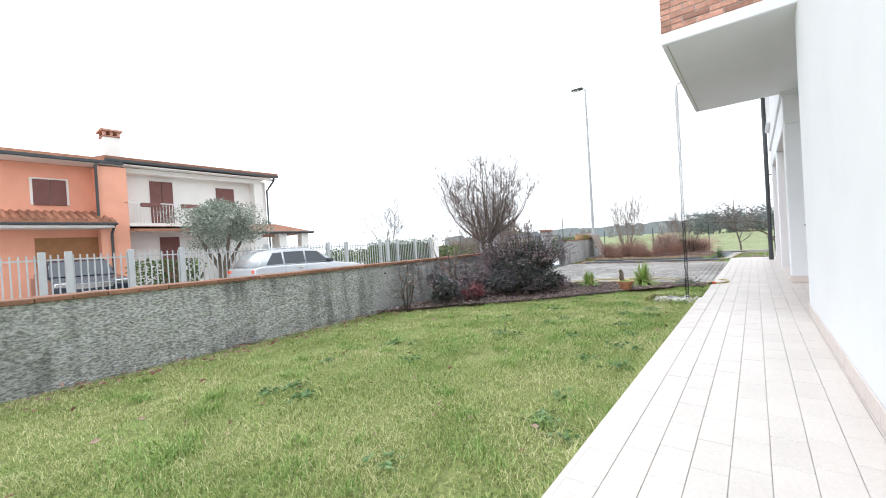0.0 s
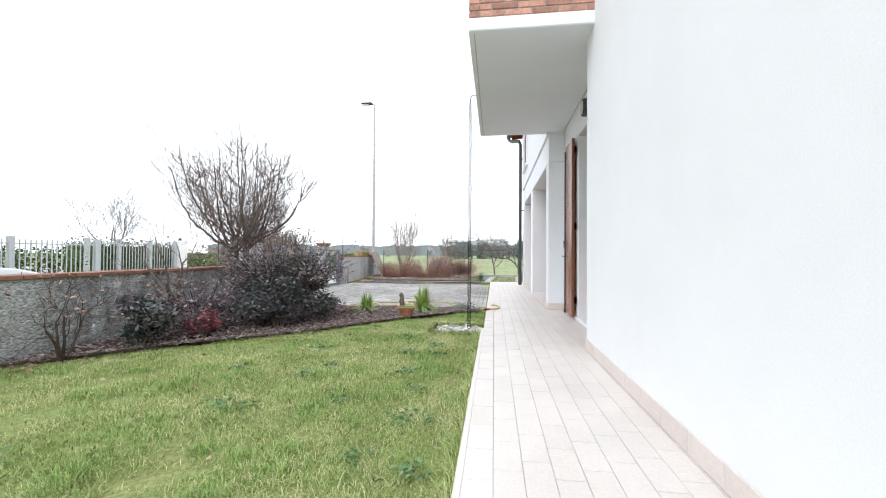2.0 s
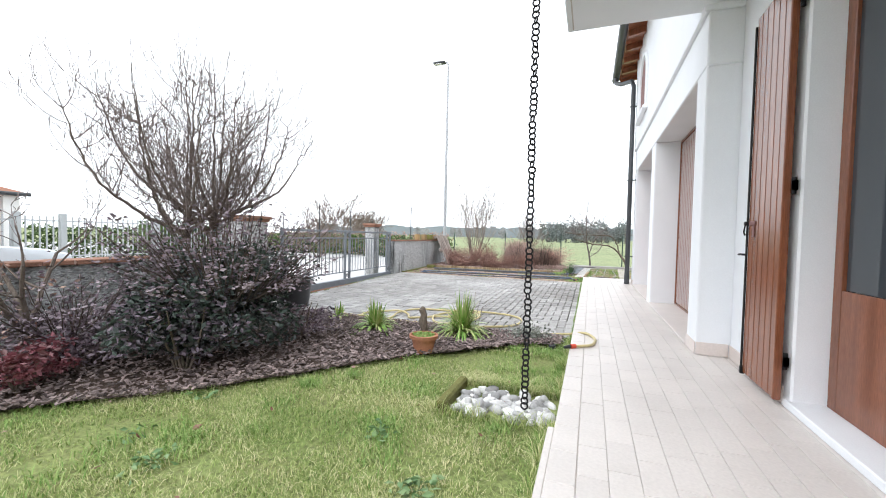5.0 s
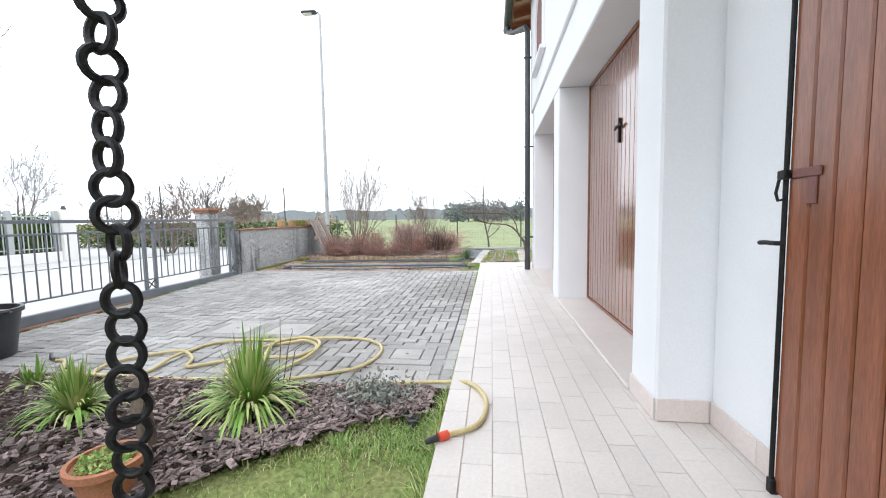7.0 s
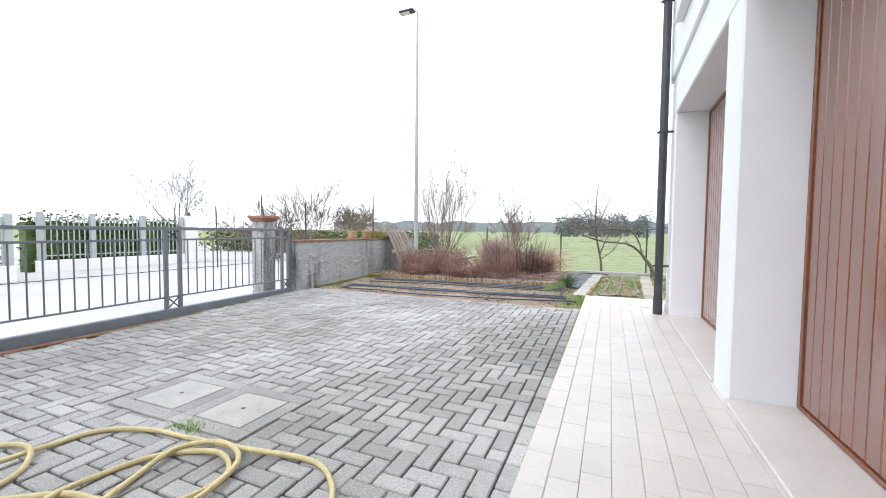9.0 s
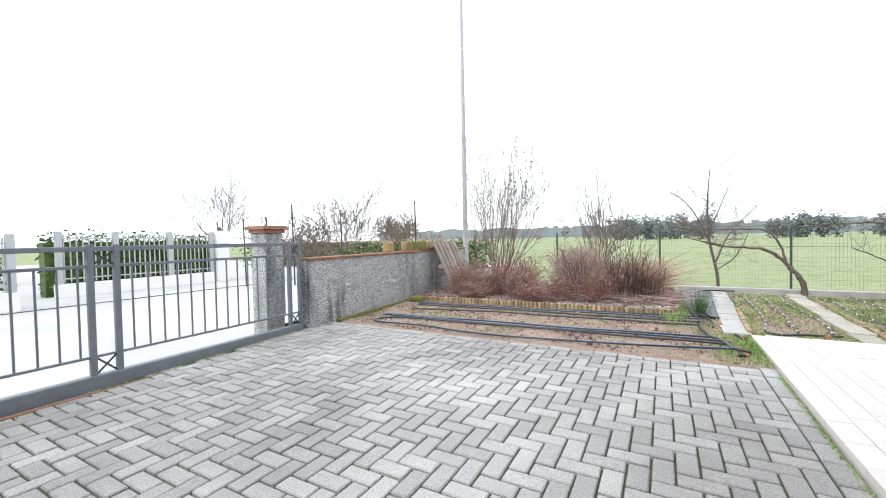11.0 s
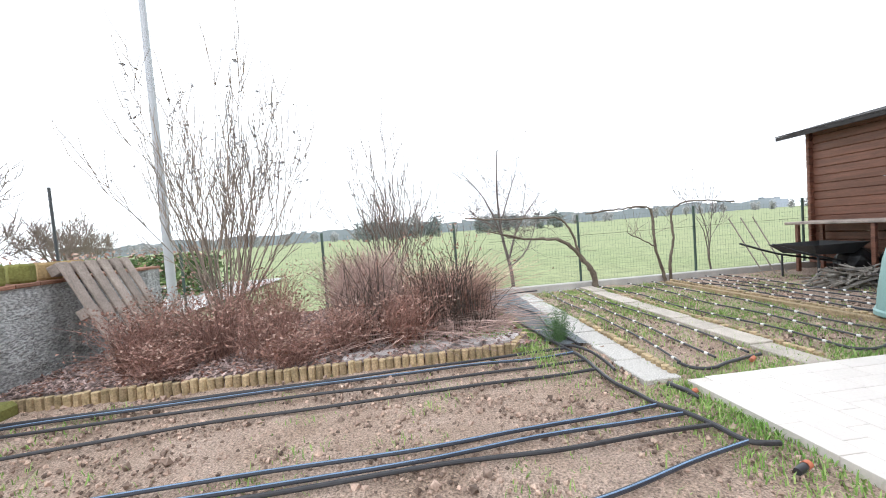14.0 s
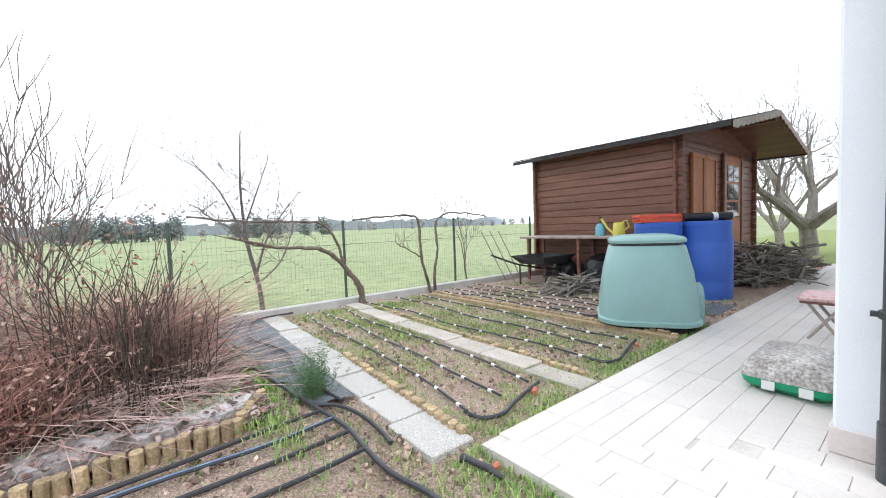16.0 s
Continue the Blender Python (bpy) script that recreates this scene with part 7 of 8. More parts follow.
def house_opposite():
    X = -22.0
    h = thing("opposite_house", X, 2, ROAD_Z, "orange two-storey house with clay roof across the street", "house")
    # orange house
    part("wall", Acc().box(X - 9, -12, ROAD_Z, X, 4.75, 5.15), M_orange, h)
    part("wing_wall", Acc().box(X + 0.001, 4.15, ROAD_Z, X + 0.9, 5.12, 5.1).box(X + 0.001, -12, ROAD_Z, X + 0.35, 4.149, 2.55), M_orange, h)
    part("roof", Acc().prism([(X + 1.0, 5.30), (X + 1.0, 5.42), (X - 4.5, 6.35), (X - 9.5, 5.42), (X - 9.5, 5.30)], "y", -12.5, 5.0), M_roof, h)
    part("eave_board", Acc().box(X + 0.95, -12.5, 5.18, X + 1.06, 5.0, 5.31, 0.02), M_pipe, h, "dark gutter along the eave")
    part("soffit", Acc().box(X + 0.002, -12.5, 5.16, X + 0.94, 5.0, 5.2), M_cream, h)
    po = part("porch_roof", Acc().prism([(X, 3.25), (X + 1.5, 2.78), (X + 1.5, 2.68), (X, 3.12)], "y", -12, 4.55), M_roof, h, "tiled porch roof")
    for k in range(70):
        y = -11.9 + k * 0.235
        part("roof_tile", Acc().tube([(X + 0.02, y, 3.25), (X + 1.52, y, 2.80)], 0.07, 6), M_roof, po)
    part("porch_gutter", Acc().box(X + 1.48, -12, 2.60, X + 1.58, 4.6, 2.70, 0.03), M_pipe, h)
    part("porch_fascia", Acc().box(X + 0.36, -12, 2.50, X + 1.47, 4.5, 2.62, 0.01), M_cream, h)
    w = part("window", Acc().box(X + 0.001, 2.28, 3.50, X + 0.03, 3.40, 4.58, 0.005), M_cream, h)
    part("shutter", Acc().box(X + 0.03, 2.36, 3.50, X + 0.06, 2.835, 4.52, 0.006), M_shutter, w)
    part("shutter", Acc().box(X + 0.03, 2.845, 3.50, X + 0.06, 3.32, 4.52, 0.006), M_shutter, w)
    part("garage_opening", Acc().box(X + 0.351, 2.28, ROAD_Z, X + 0.40, 4.14, 2.18, 0.006), M_gardoor, h, "ochre wooden garage door")
    part("corner_downpipe", Acc().tube([(X + 1.0, 4.10, 5.15), (X + 0.98, 4.10, 2.95)], 0.05, 8), M_pipe, h)
    part("corner_downpipe", Acc().tube([(X + 1.5, 4.5, 2.65), (X + 0.95, 4.5, 2.3), (X + 0.95, 4.5, ROAD_Z)], 0.05, 8), M_pipe, h)
    # cream house
    c = thing("opposite_house", X, 9, ROAD_Z, "cream two-storey house with brown shutters and a balcony across the street", "house")
    part("wall", Acc().box(X - 9, 5.13, ROAD_Z, X - 0.001, 11.75, 5.2), M_cream, c)
    part("wing_wall", Acc().box(X, 10.85, ROAD_Z, X + 0.5, 11.3, 5.2).box(X, 5.13, 4.98, X + 0.5, 10.849, 5.2), M_cream, c)
    part("roof", Acc().prism([(X + 1.0, 5.42), (X + 1.0, 5.54), (X - 4.5, 6.35), (X - 9.5, 5.54), (X - 9.5, 5.42)], "y", 4.4, 12.0), M_roof, c)
    part("eave_board", Acc().box(X + 0.95, 4.4, 5.30, X + 1.06, 12.0, 5.43, 0.02), M_pipe, c, "dark gutter along the eave")
    part("soffit", Acc().box(X + 0.51, 4.97, 5.21, X + 0.94, 11.95, 5.26), M_cream, c)
    ch = part("chimney", Acc().box(X - 0.4, 4.58, 5.3, X + 0.25, 5.12, 6.52, 0.01), M_cream, c)
    part("chimney_cap", Acc().box(X - 0.5, 4.48, 6.76, X + 0.35, 5.22, 6.84, 0.01).box(X - 0.44, 4.54, 6.521, X + 0.29, 5.16, 6.58, 0.01).box(X - 0.42, 4.56, 6.581, X - 0.3, 5.14, 6.76).box(X + 0.15, 4.56, 6.581, X + 0.27, 4.66, 6.76).box(X + 0.15, 4.80, 6.581, X + 0.27, 4.90, 6.76).box(X + 0.15, 5.04, 6.581, X + 0.27, 5.14, 6.76), M_brick, ch, "brick chimney cap")
    d = part("balcony_door", Acc().box(X, 6.18, 2.75, X + 0.05, 7.10, 4.77, 0.006), M_shutter, c, "closed maroon balcony shutters")
    part("leaf_gap", Acc().box(X + 0.051, 6.63, 2.76, X + 0.056, 6.65, 4.76), M_iron, d)
    w2 = part("window", Acc().box(X, 9.06, 3.6, X + 0.05, 9.96, 4.66, 0.006), M_shutter, c, "closed maroon window shutter")
    part("balcony_floor", Acc().box(X + 0.001, 5.13, 2.6, X + 0.88, 9.0, 2.74, 0.01), M_cream, c)
    for k in range(32):
        part("railing_bar", Acc().tube([(X + 0.88, 5.05 + k * 0.123, 2.74), (X + 0.88, 5.05 + k * 0.123, 3.6)], 0.012, 5), M_whitepl, c)
    part("railing_top", Acc().box(X + 0.86, 5.0, 3.6, X + 0.9, 9.0, 3.64), M_whitepl, c)
    for y in (5.55, 7.1):
        part("flower_box", Acc().box(X + 0.9, y, 3.45, X + 1.1, y + 0.7, 3.62, 0.01), M_shutter, c)
    pr = part("porch_roof", Acc().prism([(X + 0.0, 2.59), (X + 1.4, 2.44), (X + 1.4, 2.34), (X + 0.0, 2.47)], "y", 5.14, 9.0), M_roof, c, "low tiled porch roof")
    part("ground_door", Acc().box(X, 6.45, ROAD_Z, X + 0.04, 7.25, 2.15, 0.006), M_shutter, c)
    part("corner_downpipe", Acc().tube([(X + 1.0, 11.75, 5.3), (X + 0.8, 11.8, 5.1), (X + 0.08, 11.80, 4.7), (X + 0.08, 11.80, ROAD_Z)], 0.05, 8), M_pipe, c)
    # tiled pavilion
    p = thing("tiled_pavilion", X + 2.5, 10.3, ROAD_Z, "open pavilion with a low clay tiled roof on brick pillars", "pavilion")
    part("roof", Acc().add([(X + 1, 8.7, 2.1), (X + 4.2, 8.7, 2.1), (X + 4.2, 11.85, 2.1), (X + 1, 11.85, 2.1), (X + 2.4, 9.9, 2.6), (X + 2.4, 10.9, 2.6), (X + 1, 8.7, 2.0), (X + 4.2, 8.7, 2.0), (X + 4.2, 11.85, 2.0), (X + 1, 11.85, 2.0)], [(0, 1, 4), (1, 2, 5, 4), (2, 3, 5), (3, 0, 4, 5), (0, 6, 7, 1), (1, 7, 8, 2), (2, 8, 9, 3), (3, 9, 6, 0), (6, 9, 8, 7)]), M_roof, p)
    part("gutter", Acc().tube([(X + 4.25, 8.7, 2.05), (X + 4.25, 11.9, 2.05)], 0.06, 8), M_pipe, p)
    for x, y in ((X + 3.9, 9.1), (X + 3.9, 11.5), (X + 3.9, 10.3), (X + 1.4, 11.5)):
        part("pillar", Acc().box(x - 0.2, y - 0.2, ROAD_Z, x + 0.2, y + 0.2, 1.999, 0.01), M_cream, p)


house_opposite()

# olive tree before the houses
rg = random.Random(160)
ol = thing("olive_tree", -16.6, 6.95, ROAD_Z, "rounded grey-green olive tree before the cream house", "tree")
ta = Acc()
for k in range(4):
    an = k * 1.6
    ta.tube([(-16.6, 6.95, ROAD_Z), (-16.6 + 0.1 * math.cos(an), 6.95 + 0.15 * math.sin(an), 0.6), (-16.6 + 0.7 * math.cos(an), 6.95 + 0.9 * math.sin(an), 1.9)], [0.13, 0.10, 0.04], 7)
part("trunk", ta, M_bark, ol)
part("crown", leaf_acc(blob_points(-16.6, 6.98, 2.35, 1.5, 1.85, 1.15, 17000, rg, 40, 0.36), 0.085, rg, 0.9), M_olive, ol)


def car(name, label, L, W, H, profile, roofline, m, paint, seed):
    """A car along local x, its front towards +x; profile and roofline in shares of length and height."""
    c = new(name)
    c.matrix_basis = m
    tagged(c, label, "car")
    a = Acc()
    a.prism([(u * L, h * H) for u, h in profile], "y", -W / 2, W / 2)
    bm = bmesh.new()
    me = mesh_of("body", a, paint)
    bm.from_mesh(me)
    bmesh.ops.bevel(bm, geom=[e for e in bm.edges], offset=0.05, segments=3, affect="EDGES", profile=0.6)
    bm.to_mesh(me)
    bm.free()
    me.polygons.foreach_set("use_smooth", [True] * len(me.polygons))
    ob = new("body", me)
    ob.parent = c
    # cabin narrower at the top
    cab = Acc()
    k = len(roofline)
    vs = []
    for s in (-1, 1):
        for u, h in roofline:
            wv = W / 2 * (0.95 if h < 0.7 else 0.80)
            vs.append((u * L, s * wv, h * H))
    fs = [tuple(range(k)), tuple(range(2 * k - 1, k - 1, -1))] + [(i, (i + 1) % k, k + (i + 1) % k, k + i) for i in range(k)]
    cab.add(vs, fs)
    me = mesh_of("cabin", cab, paint)
    bm = bmesh.new()
    bm.from_mesh(me)
    bmesh.ops.bevel(bm, geom=[e for e in bm.edges], offset=0.04, segments=2, affect="EDGES")
    bm.to_mesh(me)
    bm.free()
    me.polygons.foreach_set("use_smooth", [True] * len(me.polygons))
    ob = new("cabin", me)
    ob.parent = c
    return c


def car_glass(c, quads, pane="window_glass"):
    for q in quads:
        a = Acc().add(q, [tuple(range(len(q)))])
        ob = new(pane, mesh_of(pane, a, M_glass))
        ob.parent = c


def car_wheels(c, L, W, us, r=0.32):
    for u in us:
        for s in (-1, 1):
            w = local_part("wheel", Acc().ring((u * L, s * (W / 2 - 0.10), r), (1, 0, 0), (0, 0, 1), r - 0.09, 0.09, 22, 8), M_rubber, c, "", True)
            local_part("rim", Acc().tube([(u * L, s * (W / 2 - 0.13), r), (u * L, s * (W / 2 - 0.03), r)], r - 0.13, 18), M_chrome, w)


L, W, H = 4.3, 1.8, 1.48
wagon = car("estate_car", "silver estate car parked along the street", L, W, H,
            [(0.0, 0.22), (0.0, 0.62), (0.06, 0.66), (0.66, 0.65), (0.88, 0.58), (0.98, 0.50), (1.0, 0.25), (0.97, 0.18), (0.03, 0.18)],
            [(0.02, 0.64), (0.10, 0.94), (0.22, 0.995), (0.42, 1.0), (0.52, 0.96), (0.70, 0.64)],
            pose(-12.6, 5.75, ROAD_Z, 0, 0, 90), M_carsilver, 1)
for s in (-1, 1):
    def pt(u, h, out=0.012):
        f = (h - 0.64) / 0.36
        return (u * L, s * (W / 2 * (0.95 - 0.15 * f) + out), h * H)
    car_glass(wagon, [[pt(0.09, 0.68), pt(0.22, 0.68), pt(0.22, 0.93), pt(0.15, 0.92)], [pt(0.235, 0.68), pt(0.40, 0.68), pt(0.40, 0.94), pt(0.235, 0.935)], [pt(0.415, 0.68), pt(0.62, 0.68), pt(0.52, 0.92), pt(0.415, 0.94)]])
    local_part("roof_rail", Acc().tube([(0.14 * L, s * 0.62, 0.97 * H), (0.20 * L, s * 0.62, 1.02 * H), (0.44 * L, s * 0.62, 1.025 * H), (0.50 * L, s * 0.62, 0.985 * H)], 0.018, 8), M_chrome, wagon)
    local_part("door_mirror", Acc().box(0.60 * L, s * 0.9 - 0.1, 0.66 * H, 0.64 * L, s * 0.9 + 0.1, 0.74 * H, 0.03), M_pipe, wagon)
    local_part("tail_light", Acc().box(-0.01, s * 0.75 - 0.12, 0.52 * H, 0.09 * L, s * 0.80 + 0.11, 0.60 * H, 0.02), M_red, wagon, "red tail light")
    for u in (0.23, 0.405):
        local_part("door_gap", Acc().box(u * L - 0.004, s * (W / 2) - 0.002 * s - 0.003, 0.25 * H, u * L + 0.004, s * (W / 2) + 0.003, 0.63 * H), M_rubber, wagon)
    local_part("door_handle", Acc().box(0.33 * L, s * 0.91 - 0.015, 0.56 * H, 0.37 * L, s * 0.91 + 0.015, 0.58 * H, 0.005), M_chrome, wagon)
car_wheels(wagon, L, W, (0.17, 0.80))
suv = car("dark_suv", "dark blue car parked in the drive behind the fence", 4.3, 1.85, 1.6,
          [(0.0, 0.22), (0.0, 0.62), (0.7, 0.62), (0.95, 0.56), (1.0, 0.45), (1.0, 0.22), (0.95, 0.15), (0.05, 0.15)],
          [(0.02, 0.62), (0.08, 0.95), (0.35, 1.0), (0.52, 0.96), (0.68, 0.61)],
          pose(-20.2, 2.88, ROAD_Z, 0, 0, 0), M_cardark, 2)
SL, SW, SH = 4.3, 1.85, 1.6
car_glass(suv, [[(0.533 * SL + 0.02, -0.72, 0.93 * SH), (0.533 * SL + 0.02, 0.72, 0.93 * SH), (0.67 * SL + 0.02, 0.80, 0.64 * SH), (0.67 * SL + 0.02, -0.80, 0.64 * SH)]], "windscreen")
local_part("grille", Acc().box(SL - 0.01, -0.45, 0.40 * SH, SL + 0.02, 0.45, 0.50 * SH, 0.006), M_chrome, suv, "chrome grille bar")
local_part("number_plate", Acc().box(SL, -0.26, 0.28 * SH, SL + 0.025, 0.26, 0.35 * SH, 0.004), M_whitepl, suv, "blank white number plate")
for s in (-1, 1):
    local_part("headlight", Acc().box(SL - 0.12, s * 0.70 - 0.18, 0.44 * SH, SL + 0.015, s * 0.70 + 0.18, 0.53 * SH, 0.03), M_chrome, suv, "clear headlight")
car_wheels(suv, SL, SW, (0.19, 0.80))

# ---- distance ----
rg = random.Random(170)


def far_row(name, label, spots, h0, h1, leaf, material, per, seed):
    r2 = random.Random(seed)
    for x, y in spots:
        h = r2.uniform(h0, h1)
        t = thing(name, x, y, -0.42, label, "tree", name + " row")
        part("trunk", Acc().tube([(x, y, -0.5), (x, y, h * 0.5)], [h * 0.02, h * 0.012], 6), M_bark, t)
        w = h * r2.uniform(0.26, 0.5)
        part("crown", leaf_acc(blob_points(x, y, h * 0.42, w, w, h * 0.56, per, r2, 22, 0.42), leaf, r2), material, t)


# both rows get their haze from the crown colours
far_row("far_conifer", "dark conifer at the far side of the field, greyed by painted haze", [(x + rg.uniform(-1, 1), 150 + rg.uniform(-6, 6)) for x in (-16, -13.5, -11, -8, -5.5, -3, 0, 2.5, 5, 8, 10.5, 24, 27, 30, 33, 36, 46, 49, 52, -14.8, -9.4, -1.6, 6.6, 28.5, 34.4, -12.2, -6.7, -4.2, 1.2, 3.8, 9.2, 25.5, 31.4, 37.6, 47.5, 53.4)], 5.2, 8.8, 0.75, M_hazed_conifer, 480, 171)
far_row("far_bare_tree", "leafless tree on the horizon, haze put into its colour", [(-200 + k * 14 + rg.uniform(-6, 6), 290 + rg.uniform(-25, 25)) for k in range(52)], 6, 10, 0.9, M_fartwig, 700, 172)
for k in range(7):
    bare_tree("roadside_tree", -16 - k * 3.2 + rg.uniform(-1, 1), 30 + k * 5 + rg.uniform(-3, 3), -0.42, "leafless roadside tree in the haze", "tree", rg.uniform(3.5, 5.0), 0.07, 4, 4, 180 + k, spread=0.65, up=0.18, lean=0.6, kids=(3, 4), trunk_h=0.8, group="roadside trees", thin=0.013)
# distant woods as uneven boxes, their haze only in the material colour
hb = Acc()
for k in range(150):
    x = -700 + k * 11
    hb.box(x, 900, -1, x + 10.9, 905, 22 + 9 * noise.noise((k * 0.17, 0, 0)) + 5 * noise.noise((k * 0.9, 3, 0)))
solid("backdrop", hb, M_haze, "low line of distant woods and hills, haze put into its colour", "woods", "structure")
rg = random.Random(190)
hg = thing("roadside_hedge", -12, 27, ROAD_Z, "untidy evergreen and bare hedge beyond the street", "hedge")
part("foliage", leaf_acc([(rg.uniform(-24, -8.5), 27 + rg.gauss(0, 0.8), rg.uniform(-0.35, 0.95)) for _ in range(11000)], 0.2, rg), M_hedge, hg)
part("bare_growth", leaf_acc([(rg.uniform(-24, -8.5), 26.5 + rg.gauss(0, 0.8), rg.uniform(-0.3, 1.2)) for _ in range(3000)], 0.14, rg), M_dryleaf, hg)
for x, y, z in ((-8.0, 20.45, 2.24), (-11.5, 21.0, 2.1), (-12.0, 19.3, 2.3), (-13.2, 18.4, 1.85)):
    solid("fence_stake", Acc().tube([(x, y, -0.45), (x + 0.02, y - 0.06, z)], 0.022, 6), M_pipe, "thin dark post beside the street", "post", "", "fence stakes")
bare_tree("roadside_bush", -14.2, 22.0, -0.42, "wide leafless bush beyond the street", "bush", 3.5, 0.06, 7, 4, 195, spread=0.7, up=0.16, lean=0.7, kids=(3, 4), thin=0.014)
bare_tree("roadside_bush", -16.4, 26.5, -0.42, "slender leafless bush beyond the street", "bush", 4.6, 0.05, 4, 4, 196, spread=0.55, up=0.2, lean=0.35, kids=(3, 4), thin=0.015)
# twigs take the pale far crown colour, with haze painted in
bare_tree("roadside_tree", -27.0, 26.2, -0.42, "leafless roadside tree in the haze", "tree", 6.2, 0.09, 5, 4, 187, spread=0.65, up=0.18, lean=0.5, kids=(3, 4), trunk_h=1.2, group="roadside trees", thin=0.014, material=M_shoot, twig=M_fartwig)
wp = thing("gate_post_white", -15.9, 19.2, ROAD_Z, "white rendered gate post with a small lamp", "gate post")
part("shaft", Acc().box(-16.15, 19.02, ROAD_Z - 0.05, -15.7, 19.47, 1.55, 0.01), M_cream, wp)
part("lamp", Acc().lathe([(0.06, 0), (0.09, 0.03), (0.05, 0.14)], 10, (-15.92, 19.24, 1.55)), M_pipe, wp)

# ---- tiled walk: single tiles near the path, the rest joined ----
TW, TL = 0.128, 0.27
walkway = thing("tiled_walk", 0, 7, -0.05, "pinkish beige porcelain tiles laid in long staggered strips", "tiled floor", kind="structure")
part("bed", Acc().box(PX + 0.004, -8, -0.3, 0.70, 14.49, -0.007), M_grout, walkway)
part("bed", Acc().box(PX + 0.004, 14.491, -0.3, 9.0, 15.565, -0.007), M_grout, walkway)
tile_me = mesh_of("tile", Acc().box(0.0012, 0.0012, -0.012, TW - 0.0012, TL - 0.0012, 0, 0.0018), M_tile)
border_me = mesh_of("tile", Acc().box(0.0012, 0.0012, -0.05, 0.1268, TL - 0.0012, 0, 0.005), M_tile)
rest = Acc()
count = 0
trg = random.Random(200)
for col in range(9):
    x = PX + col * TW
    w = TW
    if x > FX:
        break
    off = [0, 0.09, 0.18, 0.05, 0.14, 0.23, 0.02, 0.11, 0.2][col]
    y = -8 + off - TL
    while y < 15.55 - col * TW:
        y0, y1 = y, y + TL
        y = y1
        if y0 > 15.57 - (col + 1) * TW:
            break
        if 4.6 < y0 < 13.1 and count < 300 and col < 8:
            ob = new("tile", border_me if col == 0 else tile_me)
            ob.parent, ob.matrix_parent_inverse = walkway, walkway.matrix_basis.inverted()
            ob.location = (x, y0, trg.uniform(-0.0008, 0.0008))
            count += 1
        else:
            x1 = min(x + w, FX + 0.26)
            rest.box(x + 0.0012, max(y0, -8) + 0.0012, -0.05 if col == 0 else -0.012, x1 - 0.0012, min(y1, 15.57 - col * TW) - 0.0012, trg.uniform(-0.0008, 0.0008), 0.0018)
for i in range(2):
    yy = 5.53
    while yy < 8.44:
        rest.box(PX + (9 + i) * TW + 0.0012, yy + 0.0012, -0.012, min(PX + (10 + i) * TW, 0.70) - 0.0012, min(yy + TL, 8.459) - 0.0012, 0, 0.0018)
        yy += TL
# terrace round the corner, tiles laid crosswise and meeting the walk's strips along a mitre
for j in range(9):
    y1 = 15.57 - j * TW
    y0 = max(y1 - TW, 14.50)
    x0 = PX + (j + 1) * TW
    first = TL * (0.35, 0.8, 0.55, 1.0, 0.25, 0.7, 0.45, 0.9, 0.6)[j]
    while x0 < 9.0 and y1 - y0 > 0.01:
        x1 = min(x0 + first, 9.0)
        first = TL
        rest.box(x0 + 0.0012, y0 + 0.0012, -0.05 if j == 0 else -0.012, x1 - 0.0012, y1 - 0.0012, trg.uniform(-0.0008, 0.0008), 0.0018)
        x0 = x1
part("nosing", Acc().box(PX - 0.034, -8, -0.3, PX + 0.003, 6.55, -0.006, 0.006), M_tile, walkway, "tiled nosing along the walk")
tagged(part("tile_rest", rest, M_tile, walkway), kind="stuff")

# ---- herringbone pavers ----
PW = 0.106
pav = thing("block_paving", -3, 11.7, PAVE_Z, "grey concrete block paving laid in herringbone with mossy joints", "paving", kind="structure")
g = 0.0105
me_h = mesh_of("paver", Acc().box(g / 2, g / 2, -0.05, 2 * PW - g / 2, PW - g / 2, 0, 0.006), M_paver)
me_v = mesh_of("paver", Acc().box(g / 2, g / 2, -0.05, PW - g / 2, 2 * PW - g / 2, 0, 0.006), M_paver)
me_b = mesh_of("paver", Acc().box(g / 2, g / 2, -0.05, PW - g / 2, 2 * PW - g / 2, 0.002, 0.006), M_paver)
rest = Acc()
prg = random.Random(210)
X0, Y0, X1, Y1 = -5.72, 8.90, PX - PW - 0.01, 14.36 - PW
count = 0


def drive_edge(y):
    """The drive's edge along the gate."""
    return -5.30 - (y - 9.0) * 0.055


def put_paver(x, y, vert, w, l):
    global count
    cx, cy = x + w / 2, y + l / 2
    if cx < drive_edge(cy) or any(a < cx < c and b < cy < d for a, b, c, d in HOLES):
        return
    dz = prg.uniform(-0.004, 0.004)
    if cx > -2.7 and 9.2 < cy < 13.6 and count < 300 and prg.random() < 0.62:
        ob = new("paver", me_v if vert else me_h)
        ob.parent, ob.matrix_parent_inverse = pav, pav.matrix_basis.inverted()
        ob.matrix_basis = pose(x, y, pave_z(cy) + dz, prg.uniform(-.5, .5), prg.uniform(-.5, .5), 0)
        count += 1
    else:
        xa, xb = max(x, X0), min(x + w, X1)
        ya, yb = max(y, Y0), min(y + l, Y1)
        if xb - xa > 0.02 and yb - ya > 0.02:
            rest.box(xa + g / 2, ya + g / 2, PAVE_Z - 0.05, xb - g / 2, yb - g / 2, pave_z(cy) + dz, 0.006, m=None)


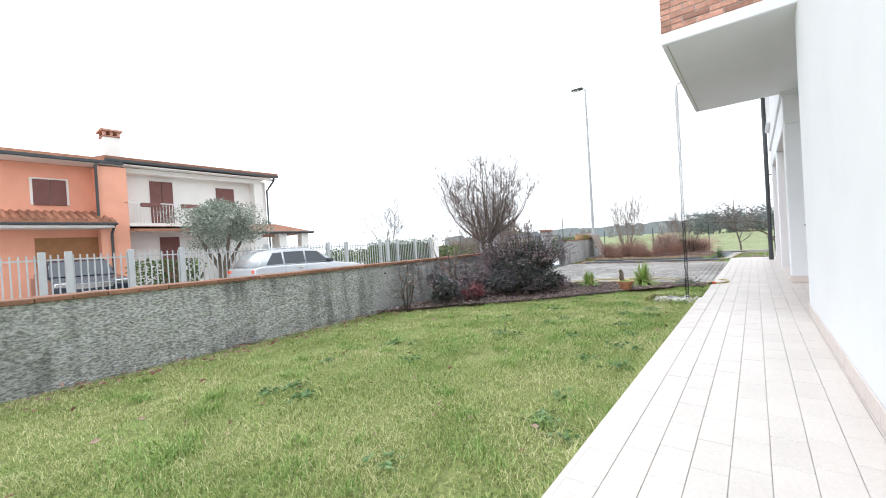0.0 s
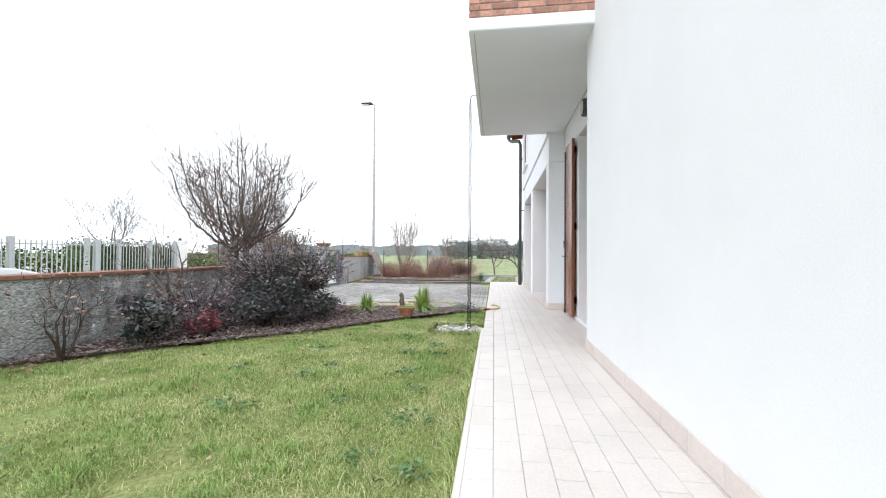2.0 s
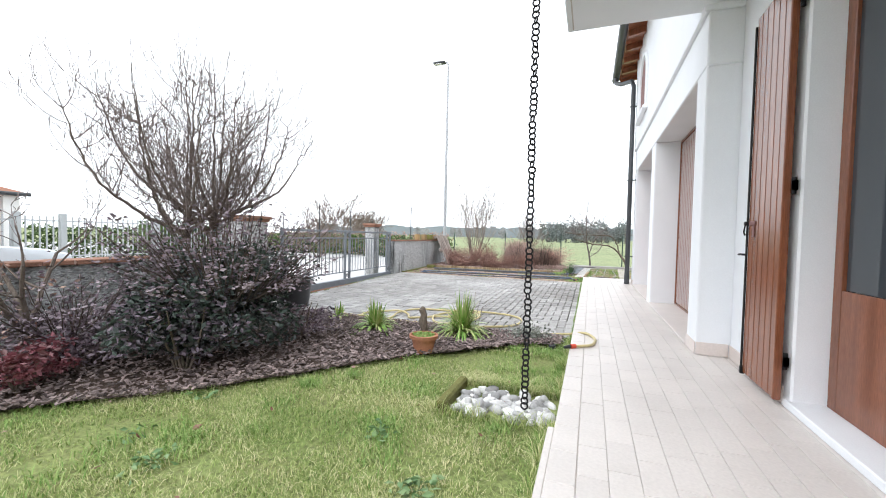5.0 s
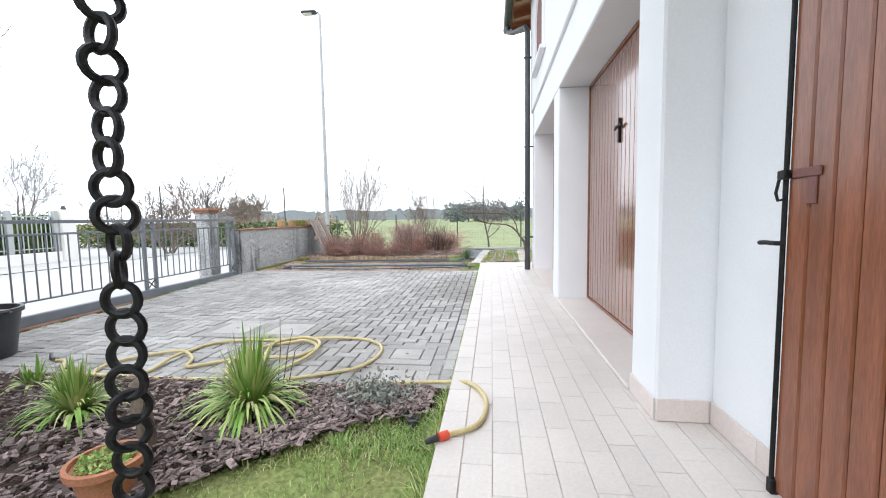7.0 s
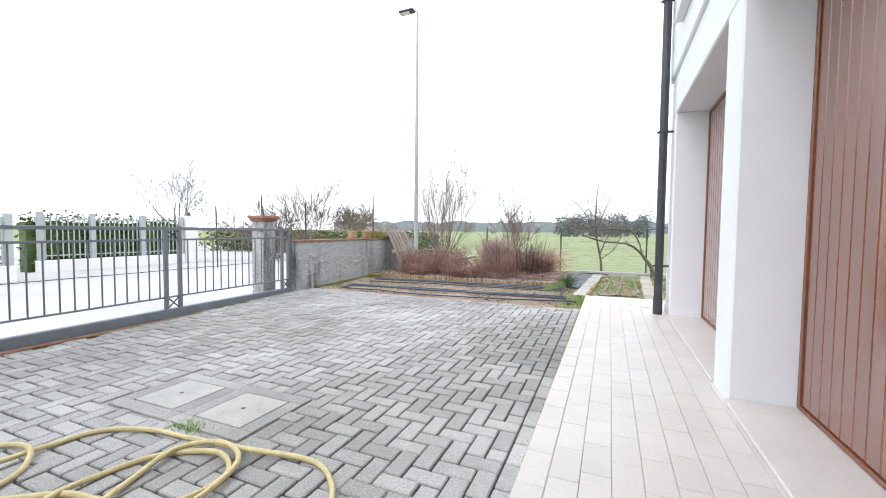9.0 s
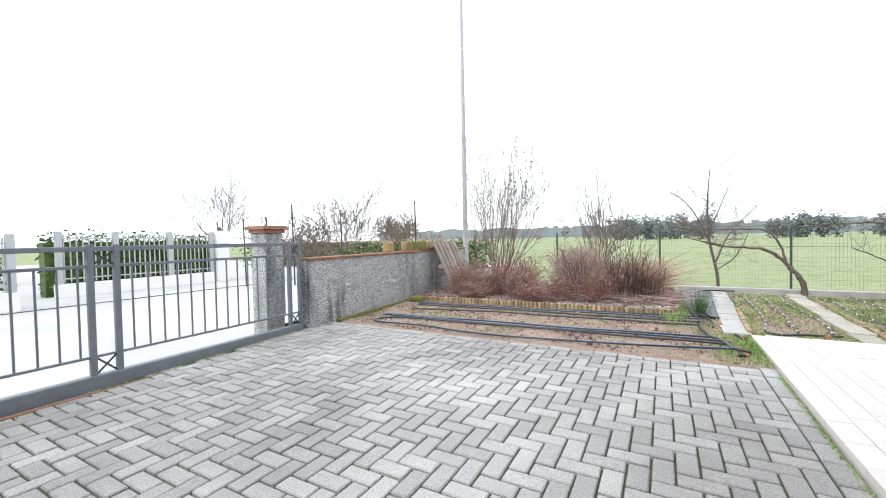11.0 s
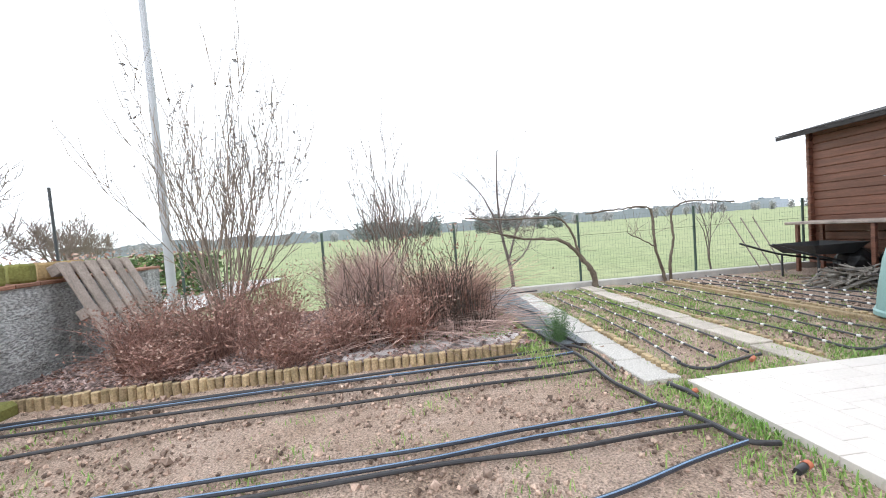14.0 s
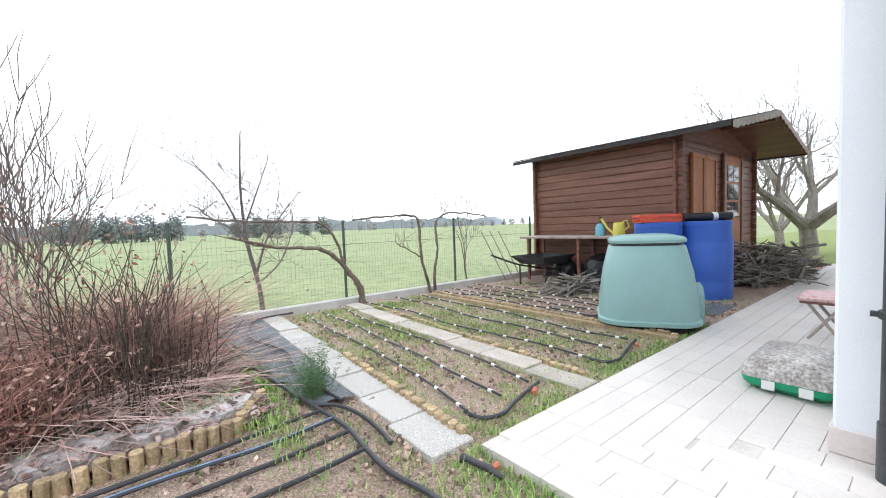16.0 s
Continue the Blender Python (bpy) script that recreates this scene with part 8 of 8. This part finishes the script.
NI, NJ = int((X1 - X0) / PW) + 3, int((Y1 - Y0) / PW) + 3
for i in range(-2, NI):
    for j in range(-2, NJ):
        r = (i - j) % 4
        x, y = X1 - (NI - i) * PW + 2 * PW, Y0 + j * PW
        if r == 0 and y >= Y0 - 0.01 and y + PW <= Y1 + 0.06 and x + PW < X1 + 0.01:
            put_paver(x, y, False, 2 * PW, PW) if x + 2 * PW <= X1 + 0.005 else rest.box(x + g / 2, y + g / 2, PAVE_Z - 0.05, X1 - g / 2, y + PW - g / 2, pave_z(y), 0.006)
        elif r == 3 and y > Y0 - PW * 1.5 and y < Y1 - 0.02 and x + PW <= X1 + 0.06:
            put_paver(x, y, True, PW, 2 * PW) if y + 2 * PW <= Y1 + 0.02 and y >= Y0 - 0.01 else rest.box(x + g / 2, max(y, Y0) + g / 2, PAVE_Z - 0.05, x + PW - g / 2, min(y + 2 * PW, Y1) - g / 2, pave_z(y + PW), 0.006)
y = Y0
while y < 14.2:
    rest.box(X1 + g / 2, y + g / 2, PAVE_Z - 0.05, PX - 0.004, y + 2 * PW - g / 2, pave_z(y + PW) + prg.uniform(-.003, .003), 0.006)
    y += 2 * PW
x = X1
while x > -5.5:
    rest.box(x - 2 * PW + g / 2, Y1 + g / 2, PAVE_Z - 0.05, x - g / 2, Y1 + PW - g / 2, pave_z(Y1) + 0.004 + prg.uniform(-.003, .003), 0.006)
    x -= 2 * PW
tagged(part("paver_rest", rest, M_paver, pav), kind="stuff")
rg = random.Random(211)
spots = []
for k in range(2400):
    x, y = PX - 0.01 - abs(rg.gauss(0, 0.012)), rg.uniform(9, 14.3)
    spots.append((x, y, pave_z(y) - 0.005))
for k in range(1500):
    q = rg.random()
    y = 9.0 + 5.3 * q
    spots.append((drive_edge(y) + abs(rg.gauss(0, 0.05)), y, pave_z(y) - 0.005))
for k in range(300):
    spots.append((rg.gauss(-2.55, 0.06), rg.gauss(9.98, 0.03), PAVE_Z))
blades("joint_moss", spots, 0.008, 0.025, 0.003, M_lush, "moss and small weeds along the paving's edge", "moss", 212, 1.0)
